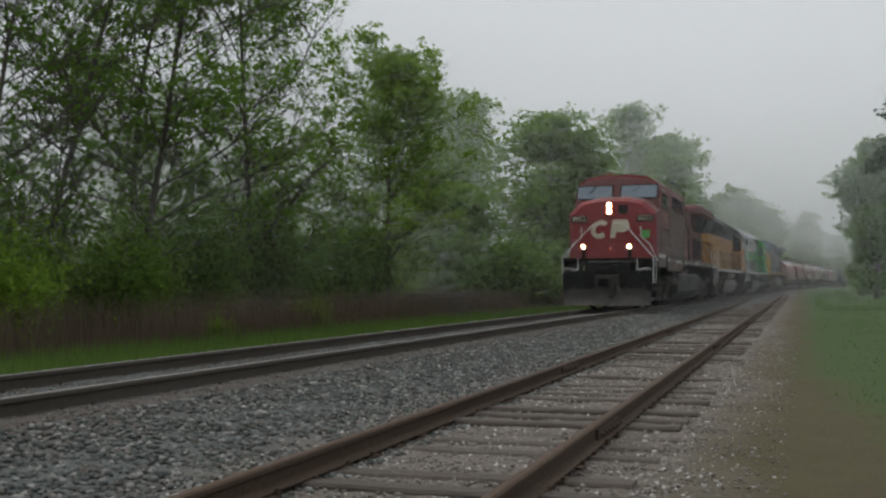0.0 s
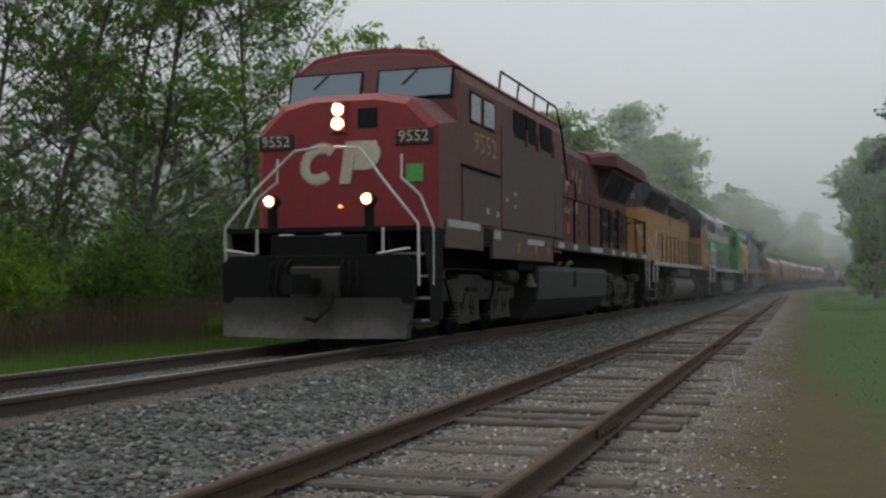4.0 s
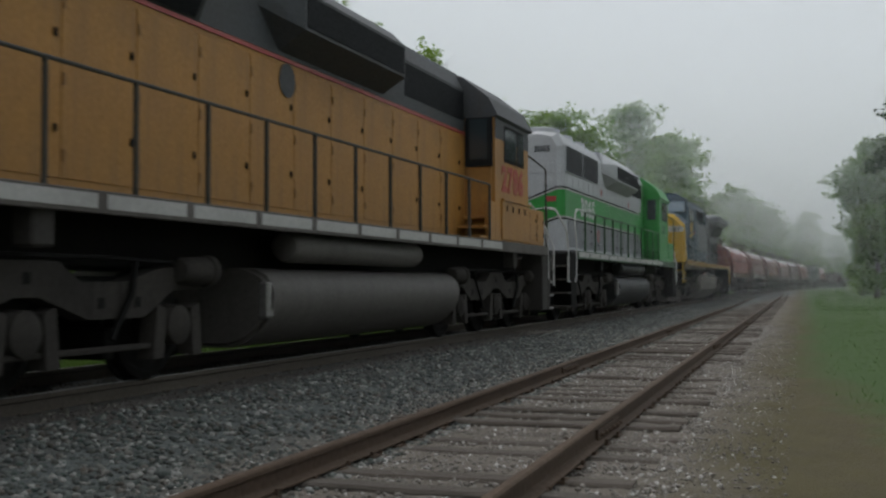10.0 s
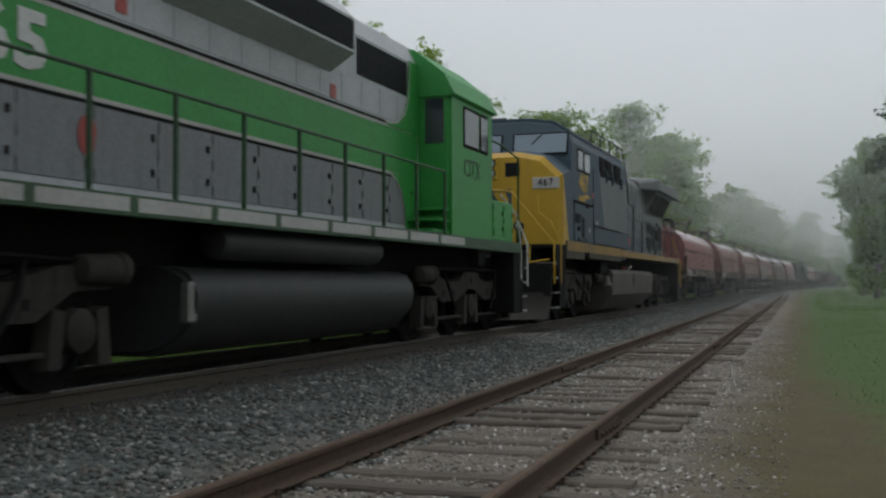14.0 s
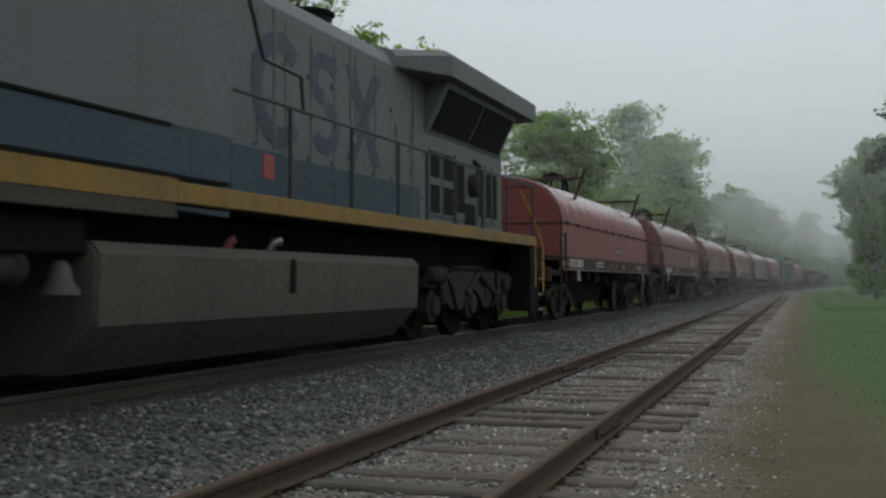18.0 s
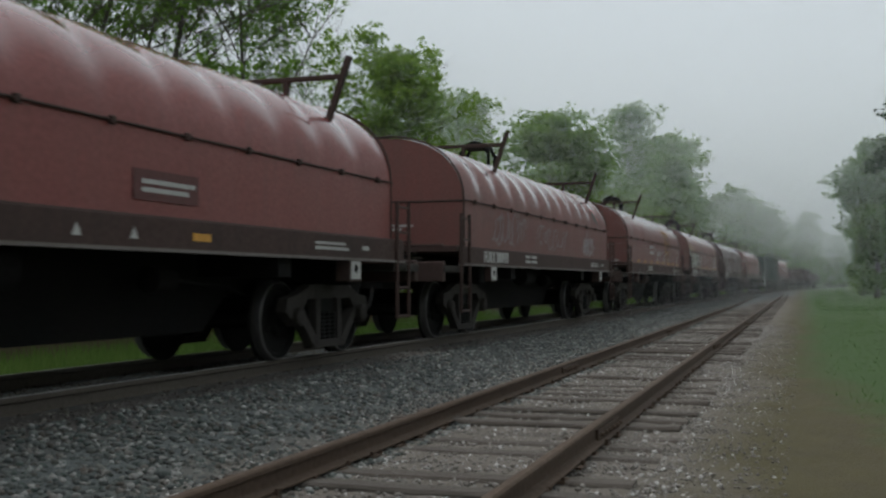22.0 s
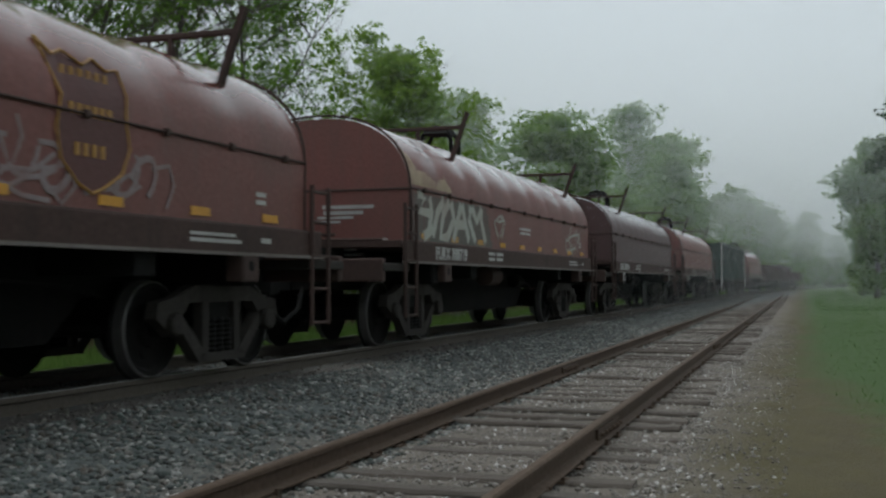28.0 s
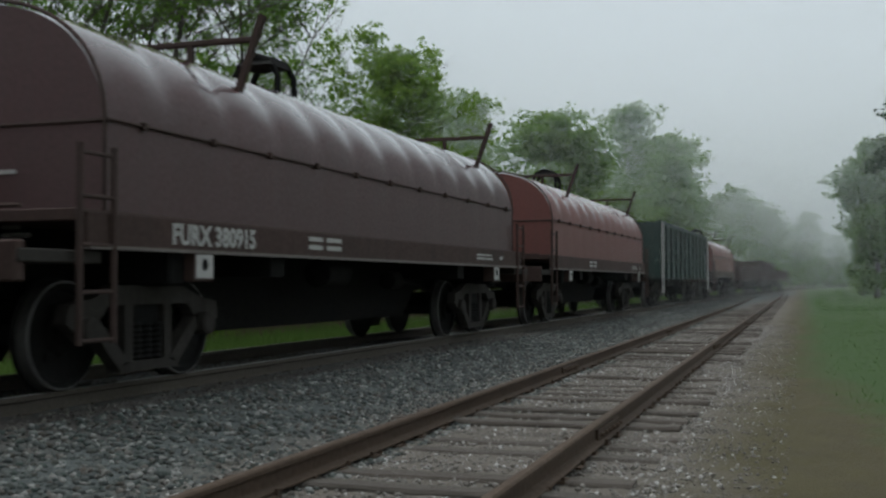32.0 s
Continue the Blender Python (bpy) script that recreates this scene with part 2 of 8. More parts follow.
def ground_z(x, y):
    d = x - main_x(y)
    return float(np.interp(d, [p[0] for p in PROFILE], [p[1] for p in PROFILE]))


def make_ground_material():
    m, nt, b = nodes_of("ground_earth")
    co = nt.nodes.new("ShaderNodeTexCoord")
    sep = nt.nodes.new("ShaderNodeSeparateXYZ")
    nt.links.new(co.outputs["Object"], sep.inputs[0])
    x, y = sep.outputs["X"], sep.outputs["Y"]
    over = math_node(nt, "MAXIMUM", math_node(nt, "SUBTRACT", y, BEND_Y), 0.0)
    d = math_node(nt, "SUBTRACT", math_node(nt, "SUBTRACT", x, MAIN_X), math_node(nt, "DIVIDE", math_node(nt, "MULTIPLY", over, over), 2 * BEND_R))
    wob = math_node(nt, "MULTIPLY", math_node(nt, "SUBTRACT", tex(nt, 0.8, 5, 0.7), 0.5), 1.6)
    d = math_node(nt, "ADD", d, wob)
    e = math_node(nt, "ADD", math_node(nt, "ADD", x, math_node(nt, "MULTIPLY", y, 0.018)), wob)
    rock = tex(nt, 26, 3, 0.7)
    stone = ramp(nt, rock, [(0.25, (0.022, 0.025, 0.025)), (0.5, (0.062, 0.072, 0.070)), (0.8, (0.15, 0.16, 0.155))])
    grit = ramp(nt, tex(nt, 45, 4, 0.75), [(0.25, (0.055, 0.046, 0.037)), (0.5, (0.122, 0.104, 0.087)), (0.8, (0.26, 0.238, 0.21))])
    grit = mixc(nt, ramp(nt, tex(nt, 1.7, 4), [(0.4, gray(0)), (0.7, gray(0.5))]), grit, (0.095, 0.082, 0.066))
    soil = ramp(nt, tex(nt, 7, 5, 0.7), [(0.3, (0.03, 0.028, 0.017)), (0.7, (0.06, 0.055, 0.028))])
    soil_dark = ramp(nt, tex(nt, 14, 5, 0.7), [(0.3, (0.035, 0.03, 0.026)), (0.7, (0.085, 0.074, 0.064))])
    green = ramp(nt, math_node(nt, "ADD", math_node(nt, "MULTIPLY", tex(nt, 34, 5, 0.75), 0.6), math_node(nt, "MULTIPLY", tex(nt, 2.2, 4, 0.6), 0.4)), [(0.3, (0.021, 0.052, 0.006)), (0.7, (0.038, 0.078, 0.010))])
    moss = ramp(nt, math_node(nt, "ADD", math_node(nt, "MULTIPLY", tex(nt, 40, 5, 0.75), 0.55), math_node(nt, "MULTIPLY", tex(nt, 3, 4, 0.6), 0.45)), [(0.3, (0.042, 0.032, 0.015)), (0.7, (0.072, 0.062, 0.017))])
    def step(v, a, w):
        return ramp(nt, math_node(nt, "MULTIPLY", math_node(nt, "SUBTRACT", v, a - w / 2), 1 / w), [(0.0, gray(0)), (1.0, gray(1))])
    col = mixc(nt, step(d, -2.9, 0.5), green, stone)
    col = mixc(nt, step(d, -6.8, 1.0), soil, col)
    col = mixc(nt, mixc(nt, step(d, 1.75, 0.6), step(d, 0.7, 0.6), gray(0)), col, soil_dark)
    col = mixc(nt, step(d, 2.9, 0.7), col, grit)
    col = mixc(nt, step(e, -0.7, 0.8), col, moss)
    col = mixc(nt, step(math_node(nt, "SUBTRACT", e, math_node(nt, "MULTIPLY", math_node(nt, "MAXIMUM", math_node(nt, "SUBTRACT", 16.0, y), 0.0), 0.13)), 0.10, 0.8), col, green)
    nt.links.new(col, b.inputs["Base Color"])
    b.inputs["Roughness"].default_value = 0.95
    bump(nt, b, rock, 0.7, 0.03)
    return m


def make_ground():
    xs = np.unique(np.concatenate([np.linspace(-900, -60, 15), np.linspace(-60, -16, 23), np.linspace(-16, 6, 111), np.linspace(6, 60, 28), np.linspace(60, 900, 15)]))
    ys = np.unique(np.concatenate([np.linspace(-300, -20, 12), np.linspace(-20, 3, 24), np.linspace(3, 45, 141), np.linspace(45, 200, 80), np.linspace(200, 1600, 30)]))
    pd, pz = [p[0] for p in PROFILE], [p[1] for p in PROFILE]
    X, Y = np.meshgrid(xs, ys)
    B = np.maximum(0, np.minimum(Y, 400) - BEND_Y) ** 2 / (2 * BEND_R)
    Z = np.interp(X - MAIN_X - B, pd, pz)
    rng = np.random.default_rng(3)
    Z += np.where((np.abs(X) < 16) & (Y < 60), rng.normal(0, 0.006, Z.shape), 0)
    verts = np.stack([X, Y, Z], -1).reshape(-1, 3)
    n, k = len(ys), len(xs)
    i = (np.arange(n - 1)[:, None] * k + np.arange(k - 1)[None]).ravel()
    faces = np.stack([i, i + 1, i + k + 1, i + k], 1)
    g = mesh_np("ground", verts, faces, make_ground_material(), smooth_it=True)
    tagged(g, "ballasted railway corridor with gravel, moss and spring grass", "ground", kind="structure")


make_ground()

# ---- tracks ----
RAIL = [(-0.07, 0), (0.07, 0), (0.07, 0.012), (0.012, 0.035), (0.009, 0.045), (0.009, 0.125), (0.036, 0.14), (0.036, 0.17), (0.028, 0.18), (-0.028, 0.18), (-0.036, 0.17), (-0.036, 0.14), (-0.009, 0.125), (-0.009, 0.045), (-0.012, 0.035), (-0.07, 0.012)]


def rail(parent, line, top, off, y0, y1, material, tread, label, tall=0.18):
    ys = np.arange(y0, y1 + 0.1, 3.0)
    bm, cap = nb(), nb()
    prev = None
    for y in ys:
        ring = [bm.verts.new((line(y) + off + px, y, top - tall + pz * tall / 0.18)) for px, pz in RAIL]
        if prev:
            for i in range(len(ring)):
                bm.faces.new((prev[i], prev[(i + 1) % len(ring)], ring[(i + 1) % len(ring)], ring[i]))
        prev = ring
    ob = part("rail", bm, material, parent, label)
    prev = None
    for y in ys:
        ring = [cap.verts.new((line(y) + off + px, y, top + pz)) for px, pz in ((-0.027, -0.004), (-0.024, 0.003), (0.024, 0.003), (0.027, -0.004))]
        if prev:
            for i in range(3):
                cap.faces.new((prev[i], prev[i + 1], ring[i + 1], ring[i]))
        prev = ring
    part("running_surface", cap, tread, ob, "rail head worn bright by wheels" if tread is SHINE else "dull rusty rail head")
    return ob


def tie_mesh(name, length, w, seed):
    """A tie with rounded, split edges."""
    rnd = random.Random(seed)
    bm = nb()
    n = 7
    rows = []
    for i in range(n):
        x = -length / 2 + length * i / (n - 1)
        j = rnd.uniform(-0.02, 0.02)
        h = rnd.uniform(-0.026, 0.0)
        rows.append([bm.verts.new((x, y + j, z + (h if z > -0.1 else 0))) for y, z in ((-w / 2, -0.18), (w / 2, -0.18), (w / 2, -0.02), (w / 2 - 0.025, 0), (-w / 2 + 0.02, 0), (-w / 2, -0.02))])
    for a, b in zip(rows, rows[1:]):
        for k in range(6):
            bm.faces.new((a[k], a[(k + 1) % 6], b[(k + 1) % 6], b[k]))
    bm.faces.new(rows[0][::-1])
    bm.faces.new(rows[-1])
    bmesh.ops.recalc_face_normals(bm, faces=bm.faces)
    me = bpy.data.meshes.new(name)
    bm.to_mesh(me)
    bm.free()
    return me


def lay_ties(parent, line, heading, top, y0, y1, pitch, wood, seed, proud):
    rnd = random.Random(seed)
    meshes = [tie_mesh("tie", 2.59, w, seed + i) for i, w in enumerate((0.22, 0.235, 0.205, 0.225, 0.19))]
    for me in meshes:
        me.materials.append(wood)
    y = y0
    while y < y1:
        o = new("tie", rnd.choice(meshes))
        o.parent = parent
        o.matrix_basis = pose(line(y) + rnd.uniform(-0.06, 0.06), y, top - 0.18 - 0.012 + rnd.uniform(-proud, proud * 0.3), 0, rnd.uniform(-0.4, 0.4), heading + rnd.uniform(-1.6, 1.6))
        y += pitch * rnd.uniform(0.92, 1.08)


def fixings(parent, line, top, offs, y0, y1, pitch, seed, material, plate=0.17, anchors=0.35):
    """Tie plates, spikes and rail anchors along the rails."""
    rnd = random.Random(seed)
    bm = nb()
    y = y0
    while y < y1:
        for off in offs:
            x = line(y) + off
            box(bm, x - plate, x + plate, y - 0.08, y + 0.08, top - 0.192, top - 0.176)
            for s in (-1, 1):
                xx, yy = x + s * 0.085, y + rnd.choice((-0.05, 0.05))
                box(bm, xx - 0.012, xx + 0.012, yy - 0.012, yy + 0.012, top - 0.175, top - 0.155 + rnd.uniform(0, 0.02))
            if rnd.random() < anchors:
                box(bm, x - 0.085, x + 0.085, y + 0.115, y + 0.14, top - 0.19, top - 0.15)
        y += pitch
    return part("rail_fastening", bm, material, parent, "rusty tie plates, spikes and anchors")


def joint(parent, x, y, top, material):
    bm = nb()
    for s in (-1, 1):
        box(bm, x + s * 0.012, x + s * 0.042, y - 0.46, y + 0.46, top - 0.14, top - 0.045, 0.006)
        for k in range(6):
            yy = y - 0.38 + k * 0.152
            lathe(bm, [(x + s * 0.04, 0.018), (x + s * 0.075, 0.016)], "x", 6, (0, yy, top - 0.09))
    return part("joint_bar", bm, material, parent, "bolted rusty joint bar")


SID_TOP = -0.194
main_track = thing("main_track", "weathered main line track half sunk in grey ballast", "railway track", kind="structure")
rail(main_track, main_x, 0.0, -0.755, -14, 292, RUST, SHINE, "brown rusty rail")
rail(main_track, main_x, 0.0, 0.755, -14, 292, RUST, SHINE, "brown rusty rail")
lay_ties(main_track, main_x, 0, 0.012, -4, 66, 0.5, TIE_DARK, 5, 0.02)
fixings(main_track, main_x, 0.01, (-0.755, 0.755), -4, 60, 0.5, 8, RUST)

siding = thing("siding_track", "rusty little-used siding track on weathered wooden ties", "railway track", kind="structure")
rail(siding, siding_x, SID_TOP, -0.755, -12, 117, RUST_WARM, RUST_WARM, "red-brown rusty rail", 0.155)
rail(siding, siding_x, SID_TOP, 0.755, -12, 126, RUST_WARM, RUST_WARM, "red-brown rusty rail", 0.155)
lay_ties(siding, siding_x, 1.15, SID_TOP + 0.047, 1.5, 100, 0.54, TIE, 21, 0.05)
fixings(siding, siding_x, SID_TOP + 0.012, (-0.755, 0.755), 2, 60, 0.54, 9, RUST_WARM, 0.10, 0.12)
for off, y in ((0.755, 8.83), (-0.755, 14.77), (0.755, 20.7), (-0.755, 26.6), (0.755, 32.6)):
    joint(siding, siding_x(y) + off, y, SID_TOP, RUST_WARM)


# ---- loose stone ----
def stones(name, spots, size, material, seed, label, category, flat=0.7, rough=False):
    """Angular stones on the spots, joined into one heap."""
    rng = np.random.default_rng(seed)
    p = (1 + 5 ** 0.5) / 2
    v0 = np.array([(-1, p, 0), (1, p, 0), (-1, -p, 0), (1, -p, 0), (0, -1, p), (0, 1, p), (0, -1, -p), (0, 1, -p), (p, 0, -1), (p, 0, 1), (-p, 0, -1), (-p, 0, 1)]) / 1.9
    f0 = np.array([(0, 11, 5), (0, 5, 1), (0, 1, 7), (0, 7, 10), (0, 10, 11), (1, 5, 9), (5, 11, 4), (11, 10, 2), (10, 7, 6), (7, 1, 8), (3, 9, 4), (3, 4, 2), (3, 2, 6), (3, 6, 8), (3, 8, 9), (4, 9, 5), (2, 4, 11), (6, 2, 10), (8, 6, 7), (9, 8, 1)])
    if rough:
        v0 = np.array([(1, 0, 0), (-1, 0, 0), (0, 1, 0), (0, -1, 0), (0, 0, 1), (0, 0, -1)], dtype=float)
        f0 = np.array([(0, 2, 4), (2, 1, 4), (1, 3, 4), (3, 0, 4), (2, 0, 5), (1, 2, 5), (3, 1, 5), (0, 3, 5)])
    n, k = len(spots), len(v0)
    kinds = [v0 * rng.uniform(0.62, 1.3, (k, 1)) * rng.uniform(0.7, 1.3, (1, 3)) for _ in range(16)]
    v = np.stack(kinds)[rng.integers(0, 16, n)]
    a = rng.uniform(0, 2 * np.pi, (n, 2))
    ca, sa, cb, sb = np.cos(a[:, 0]), np.sin(a[:, 0]), np.cos(a[:, 1]), np.sin(a[:, 1])
    x, y, z = v[..., 0], v[..., 1], v[..., 2]
    y, z = y * cb[:, None] - z * sb[:, None], y * sb[:, None] + z * cb[:, None]
    x, y = x * ca[:, None] - y * sa[:, None], x * sa[:, None] + y * ca[:, None]
    r = rng.uniform(*size, n)[:, None] / 2
    v = np.stack([x * r + spots[:, :1], y * r + spots[:, 1:2], z * r * flat + spots[:, 2:3] + r * 0.15], -1)
    f = f0[None] + (np.arange(n) * k)[:, None, None]
    ob = mesh_np(name, v.reshape(-1, 3), f.reshape(-1, 3), material)
    return tagged(ob, label, category, kind="stuff")


def scatter(n, x0, x1, y0, y1, seed, near=1.0, keep=None, line=None):
    """Spots on the ground, denser towards the camera; x is taken from the line where one is given."""
    rng = np.random.default_rng(seed)
    y = y0 + (y1 - y0) * rng.uniform(0, 1, n) ** near
    x = rng.uniform(x0, x1, n)
    B = np.maximum(0, y - BEND_Y) ** 2 / (2 * BEND_R)
    X = x + (MAIN_X + B if line is None else line(y))
    if keep is not None:
        k = keep(x, y)
        X, y, B = X[k], y[k], B[k]
    z = np.interp(X - MAIN_X - B, [p[0] for p in PROFILE], [p[1] for p in PROFILE])
    return np.stack([X, y, z], -1)


stones("ballast", scatter(26000, 1.35, 3.9, 2, 36, 1, 1.25, lambda x, y: x < 3.95 - 0.02 * y + 0.0 * x), (0.026, 0.064), BALLAST, 4, "loose blue-grey crushed stone ballast between the tracks", "ballast")
stones("ballast", scatter(9000, 0.98, 3.3, 36, 90, 2, 1.3, lambda x, y: x < 3.7 - 0.03 * y + 0.6), (0.05, 0.1), BALLAST, 5, "loose blue-grey crushed stone ballast between the tracks", "ballast", rough=True)
stones("ballast", scatter(9000, -0.68, 1.45, 6, 50, 3, 1.2, lambda x, y: (x < 0.66) | (x > 0.86)), (0.025, 0.05), DUSTY, 6, "dusty crushed stone between the main line rails", "ballast", rough=True)
stones("ballast", scatter(2600, -2.6, -0.9, 6, 45, 13, 1.2), (0.03, 0.06), BALLAST, 7, "crushed stone shoulder beside the grass", "ballast", rough=True)
stones("gravel", scatter(26000, -1.5, 1.5, 3, 34, 4, 1.5, None, lambda y: siding_x(y)), (0.012, 0.055), GRIT, 8, "fine dusty gravel between the siding ties", "gravel", rough=True)
stones("gravel", scatter(20000, 1.3, 2.8, 3, 34, 5, 1.5, lambda x, y: np.sin(x * 9719.3 + y * 731.7) > (x - 1.6) * 2.3 - 0.4, lambda y: siding_x(y)), (0.010, 0.036), GRIT, 9, "fine dusty gravel beside the siding", "gravel", rough=True)


# ---- the train: materials ----
GRIME = (0.045, 0.038, 0.032)
RED = painted("red_paint", (0.28, 0.02, 0.028), GRIME, 0.35, 0.42)
RED_DIRTY = painted("dirty_red_paint", (0.135, 0.040, 0.039), (0.075, 0.056, 0.048), 0.85, 0.6, spec=0.25)
PANEL_DIRTY = painted("dusty_maroon_paint", (0.125, 0.088, 0.079), (0.11, 0.094, 0.083), 0.8, 0.65, spec=0.25)
ORANGE = painted("ochre_paint", (0.42, 0.20, 0.038), (0.19, 0.10, 0.038), 0.65, 0.5, low=(1.5, 2.6, 0.5))
ROOF_GREY = painted("dark_grey_paint", (0.052, 0.056, 0.062), GRIME, 0.5, 0.55)
BLACK = painted("black_grime", (0.013, 0.013, 0.013), (0.018, 0.016, 0.014), 0.6, 0.75, spec=0.1)
FRAME = painted("truck_frame_grime", (0.066, 0.061, 0.055), (0.018, 0.016, 0.015), 0.7, 0.8, spec=0.15)
FRAME_DARK = painted("dark_truck_frame", (0.056, 0.051, 0.046), (0.018, 0.016, 0.015), 0.7, 0.8, spec=0.15)
# both tank greys turn darker towards the bottom
TANK = painted("tank_grey", (0.05, 0.05, 0.049), (0.024, 0.022, 0.020), 0.5, 0.6, low=(0.2, 1.3, 0.75), spec=0.25)
TANK_LIGHT = painted("tank_light_grey", (0.115, 0.105, 0.095), (0.035, 0.030, 0.027), 0.5, 0.55, low=(0.1, 1.3, 0.8))
WHITE = painted("white_paint", (0.46, 0.45, 0.43), (0.18, 0.165, 0.15), 0.5, 0.5, streak=False)
RAILWHITE = painted("white_handrail", (0.58, 0.58, 0.57), (0.3, 0.28, 0.25), 0.4, 0.45, streak=False)
SILVER = painted("silver_grey_paint", (0.47, 0.48, 0.50), (0.26, 0.26, 0.265), 0.4, 0.42)
GREY_LOW = painted("lower_grey_paint", (0.22, 0.225, 0.24), (0.10, 0.095, 0.09), 0.5, 0.5)
GREEN = painted("green_paint", (0.024, 0.27, 0.042), (0.02, 0.13, 0.03), 0.35, 0.4)
DKGREEN = painted("dark_green_paint", (0.02, 0.07, 0.025), (0.03, 0.035, 0.025), 0.4, 0.45)
BLUE = painted("blue_paint", (0.030, 0.062, 0.090), (0.044, 0.058, 0.066), 0.6, 0.5)
BLUEGREY = painted("blue_grey_paint", (0.155, 0.165, 0.172), (0.10, 0.098, 0.093), 0.5, 0.55)
YELLOW = painted("yellow_paint", (0.50, 0.30, 0.012), (0.26, 0.14, 0.03), 0.45, 0.45)
YELLOW_DIRTY = painted("dirty_yellow_paint", (0.30, 0.175, 0.03), (0.10, 0.068, 0.04), 0.8, 0.55)
CREAM = painted("cream_paint", (0.60, 0.55, 0.42), (0.30, 0.16, 0.13), 0.5, 0.5, streak=False)
CREAM_WORN = painted("worn_cream_paint", (0.36, 0.26, 0.17), (0.2, 0.05, 0.05), 0.9, 0.6)
REFLECT_R = painted("red_reflector", (0.40, 0.060, 0.055), GRIME, 0.2, 0.4, streak=False)
REFLECT_Y = painted("amber_reflector", (0.62, 0.30, 0.03), GRIME, 0.25, 0.4, streak=False)
GLASS = glassy("cab_glass")
SCREEN = painted("dark_screen", (0.018, 0.019, 0.021), (0.014, 0.014, 0.014), 0.5, 0.6, streak=False, spec=0.08)
LAMP_ON = glowing("headlight_on", (1.0, 0.72, 0.38), 60.0)
LAMP_DIM = glowing("marker_on", (1.0, 0.35, 0.12), 3.0)
LAMP_OFF = glassy("lamp_glass", (0.35, 0.36, 0.36))
STEEL = painted("worn_steel", (0.33, 0.32, 0.31), (0.12, 0.10, 0.09), 0.4, 0.35, streak=False, metal=0.8)
SIGN_GREEN = painted("sign_green", (0.10, 0.42, 0.10), GRIME, 0.2, 0.5, streak=False)
CAR_REDS = [painted("car_red_bright", (0.235, 0.060, 0.052), (0.15, 0.052, 0.045), 0.5, 0.45, wet=0.20, low=(1.3, 2.4, 0.3), bay=1.0, dry=0.08),
            painted("car_red_brown", (0.19, 0.064, 0.053), (0.12, 0.058, 0.048), 0.7, 0.48, wet=0.15, low=(1.3, 2.4, 0.4), bay=1.0, dry=0.24),
            painted("car_oxide", (0.188, 0.065, 0.054), (0.115, 0.060, 0.050), 0.7, 0.48, wet=0.17, low=(1.3, 2.4, 0.4), bay=4.0 / 3, dry=0.06),
            painted("car_plum", (0.090, 0.043, 0.043), (0.068, 0.044, 0.042), 0.6, 0.48, wet=0.15, low=(1.3, 2.4, 0.4), bay=1.0, dry=0.07),
            painted("car_rust_red", (0.18, 0.058, 0.048), (0.11, 0.052, 0.044), 0.5, 0.48, wet=0.16, low=(1.3, 2.4, 0.4), bay=1.0, dry=0.15)]
CAR_FRAME = painted("car_frame_brown", (0.072, 0.045, 0.039), (0.040, 0.030, 0.026), 0.8, 0.65, spec=0.2)
GON_GREEN = painted("gondola_green", (0.022, 0.05, 0.042), (0.05, 0.045, 0.04), 0.5, 0.6)

BRONZE = painted("dull_bronze", (0.10, 0.088, 0.075), (0.05, 0.045, 0.04), 0.7, 0.55, streak=False, metal=0.3)
SCREEN_GREY = painted("grey_mesh", (0.06, 0.062, 0.066), (0.03, 0.03, 0.032), 0.5, 0.6, streak=False, spec=0.1)
BOARD = painted("dark_maroon_board", (0.035, 0.014, 0.014), (0.02, 0.012, 0.012), 0.4, 0.5, streak=False)
STEP_DARK = painted("oily_iron", (0.035, 0.031, 0.028), (0.015, 0.014, 0.013), 0.6, 0.6, streak=False, spec=0.3)
SPRING = painted("spring_steel", (0.085, 0.078, 0.07), (0.02, 0.018, 0.016), 0.6, 0.6, spec=0.3)
SOOT = painted("sooty_panel", (0.075, 0.066, 0.058), (0.045, 0.038, 0.033), 0.7, 0.7)

TREAD = painted("worn_wheel_tread", (0.16, 0.155, 0.15), (0.05, 0.045, 0.04), 0.6, 0.4, streak=False, metal=0.6)
# the sky's reflection is put into the windshields' base colour
GLASS_SKY = glassy("windshield_glass", (0.16, 0.21, 0.26))
# glow added for the orange halo round lit lamps
LAMP_HALO = glowing("lamp_reflector", (1.0, 0.42, 0.16), 1.6)
# grey blade, darker towards the top and paler at the foot
PLOUGH = painted("scuffed_plough", (0.13, 0.124, 0.118), (0.02, 0.018, 0.017), 0.7, 0.7, low=(0.9, 0.3, 0.8), spec=0.25)
FILLER = painted("dull_pink_cap", (0.32, 0.10, 0.10), GRIME, 0.5, 0.5, streak=False)
VEHICLES, WHEELS = [], []


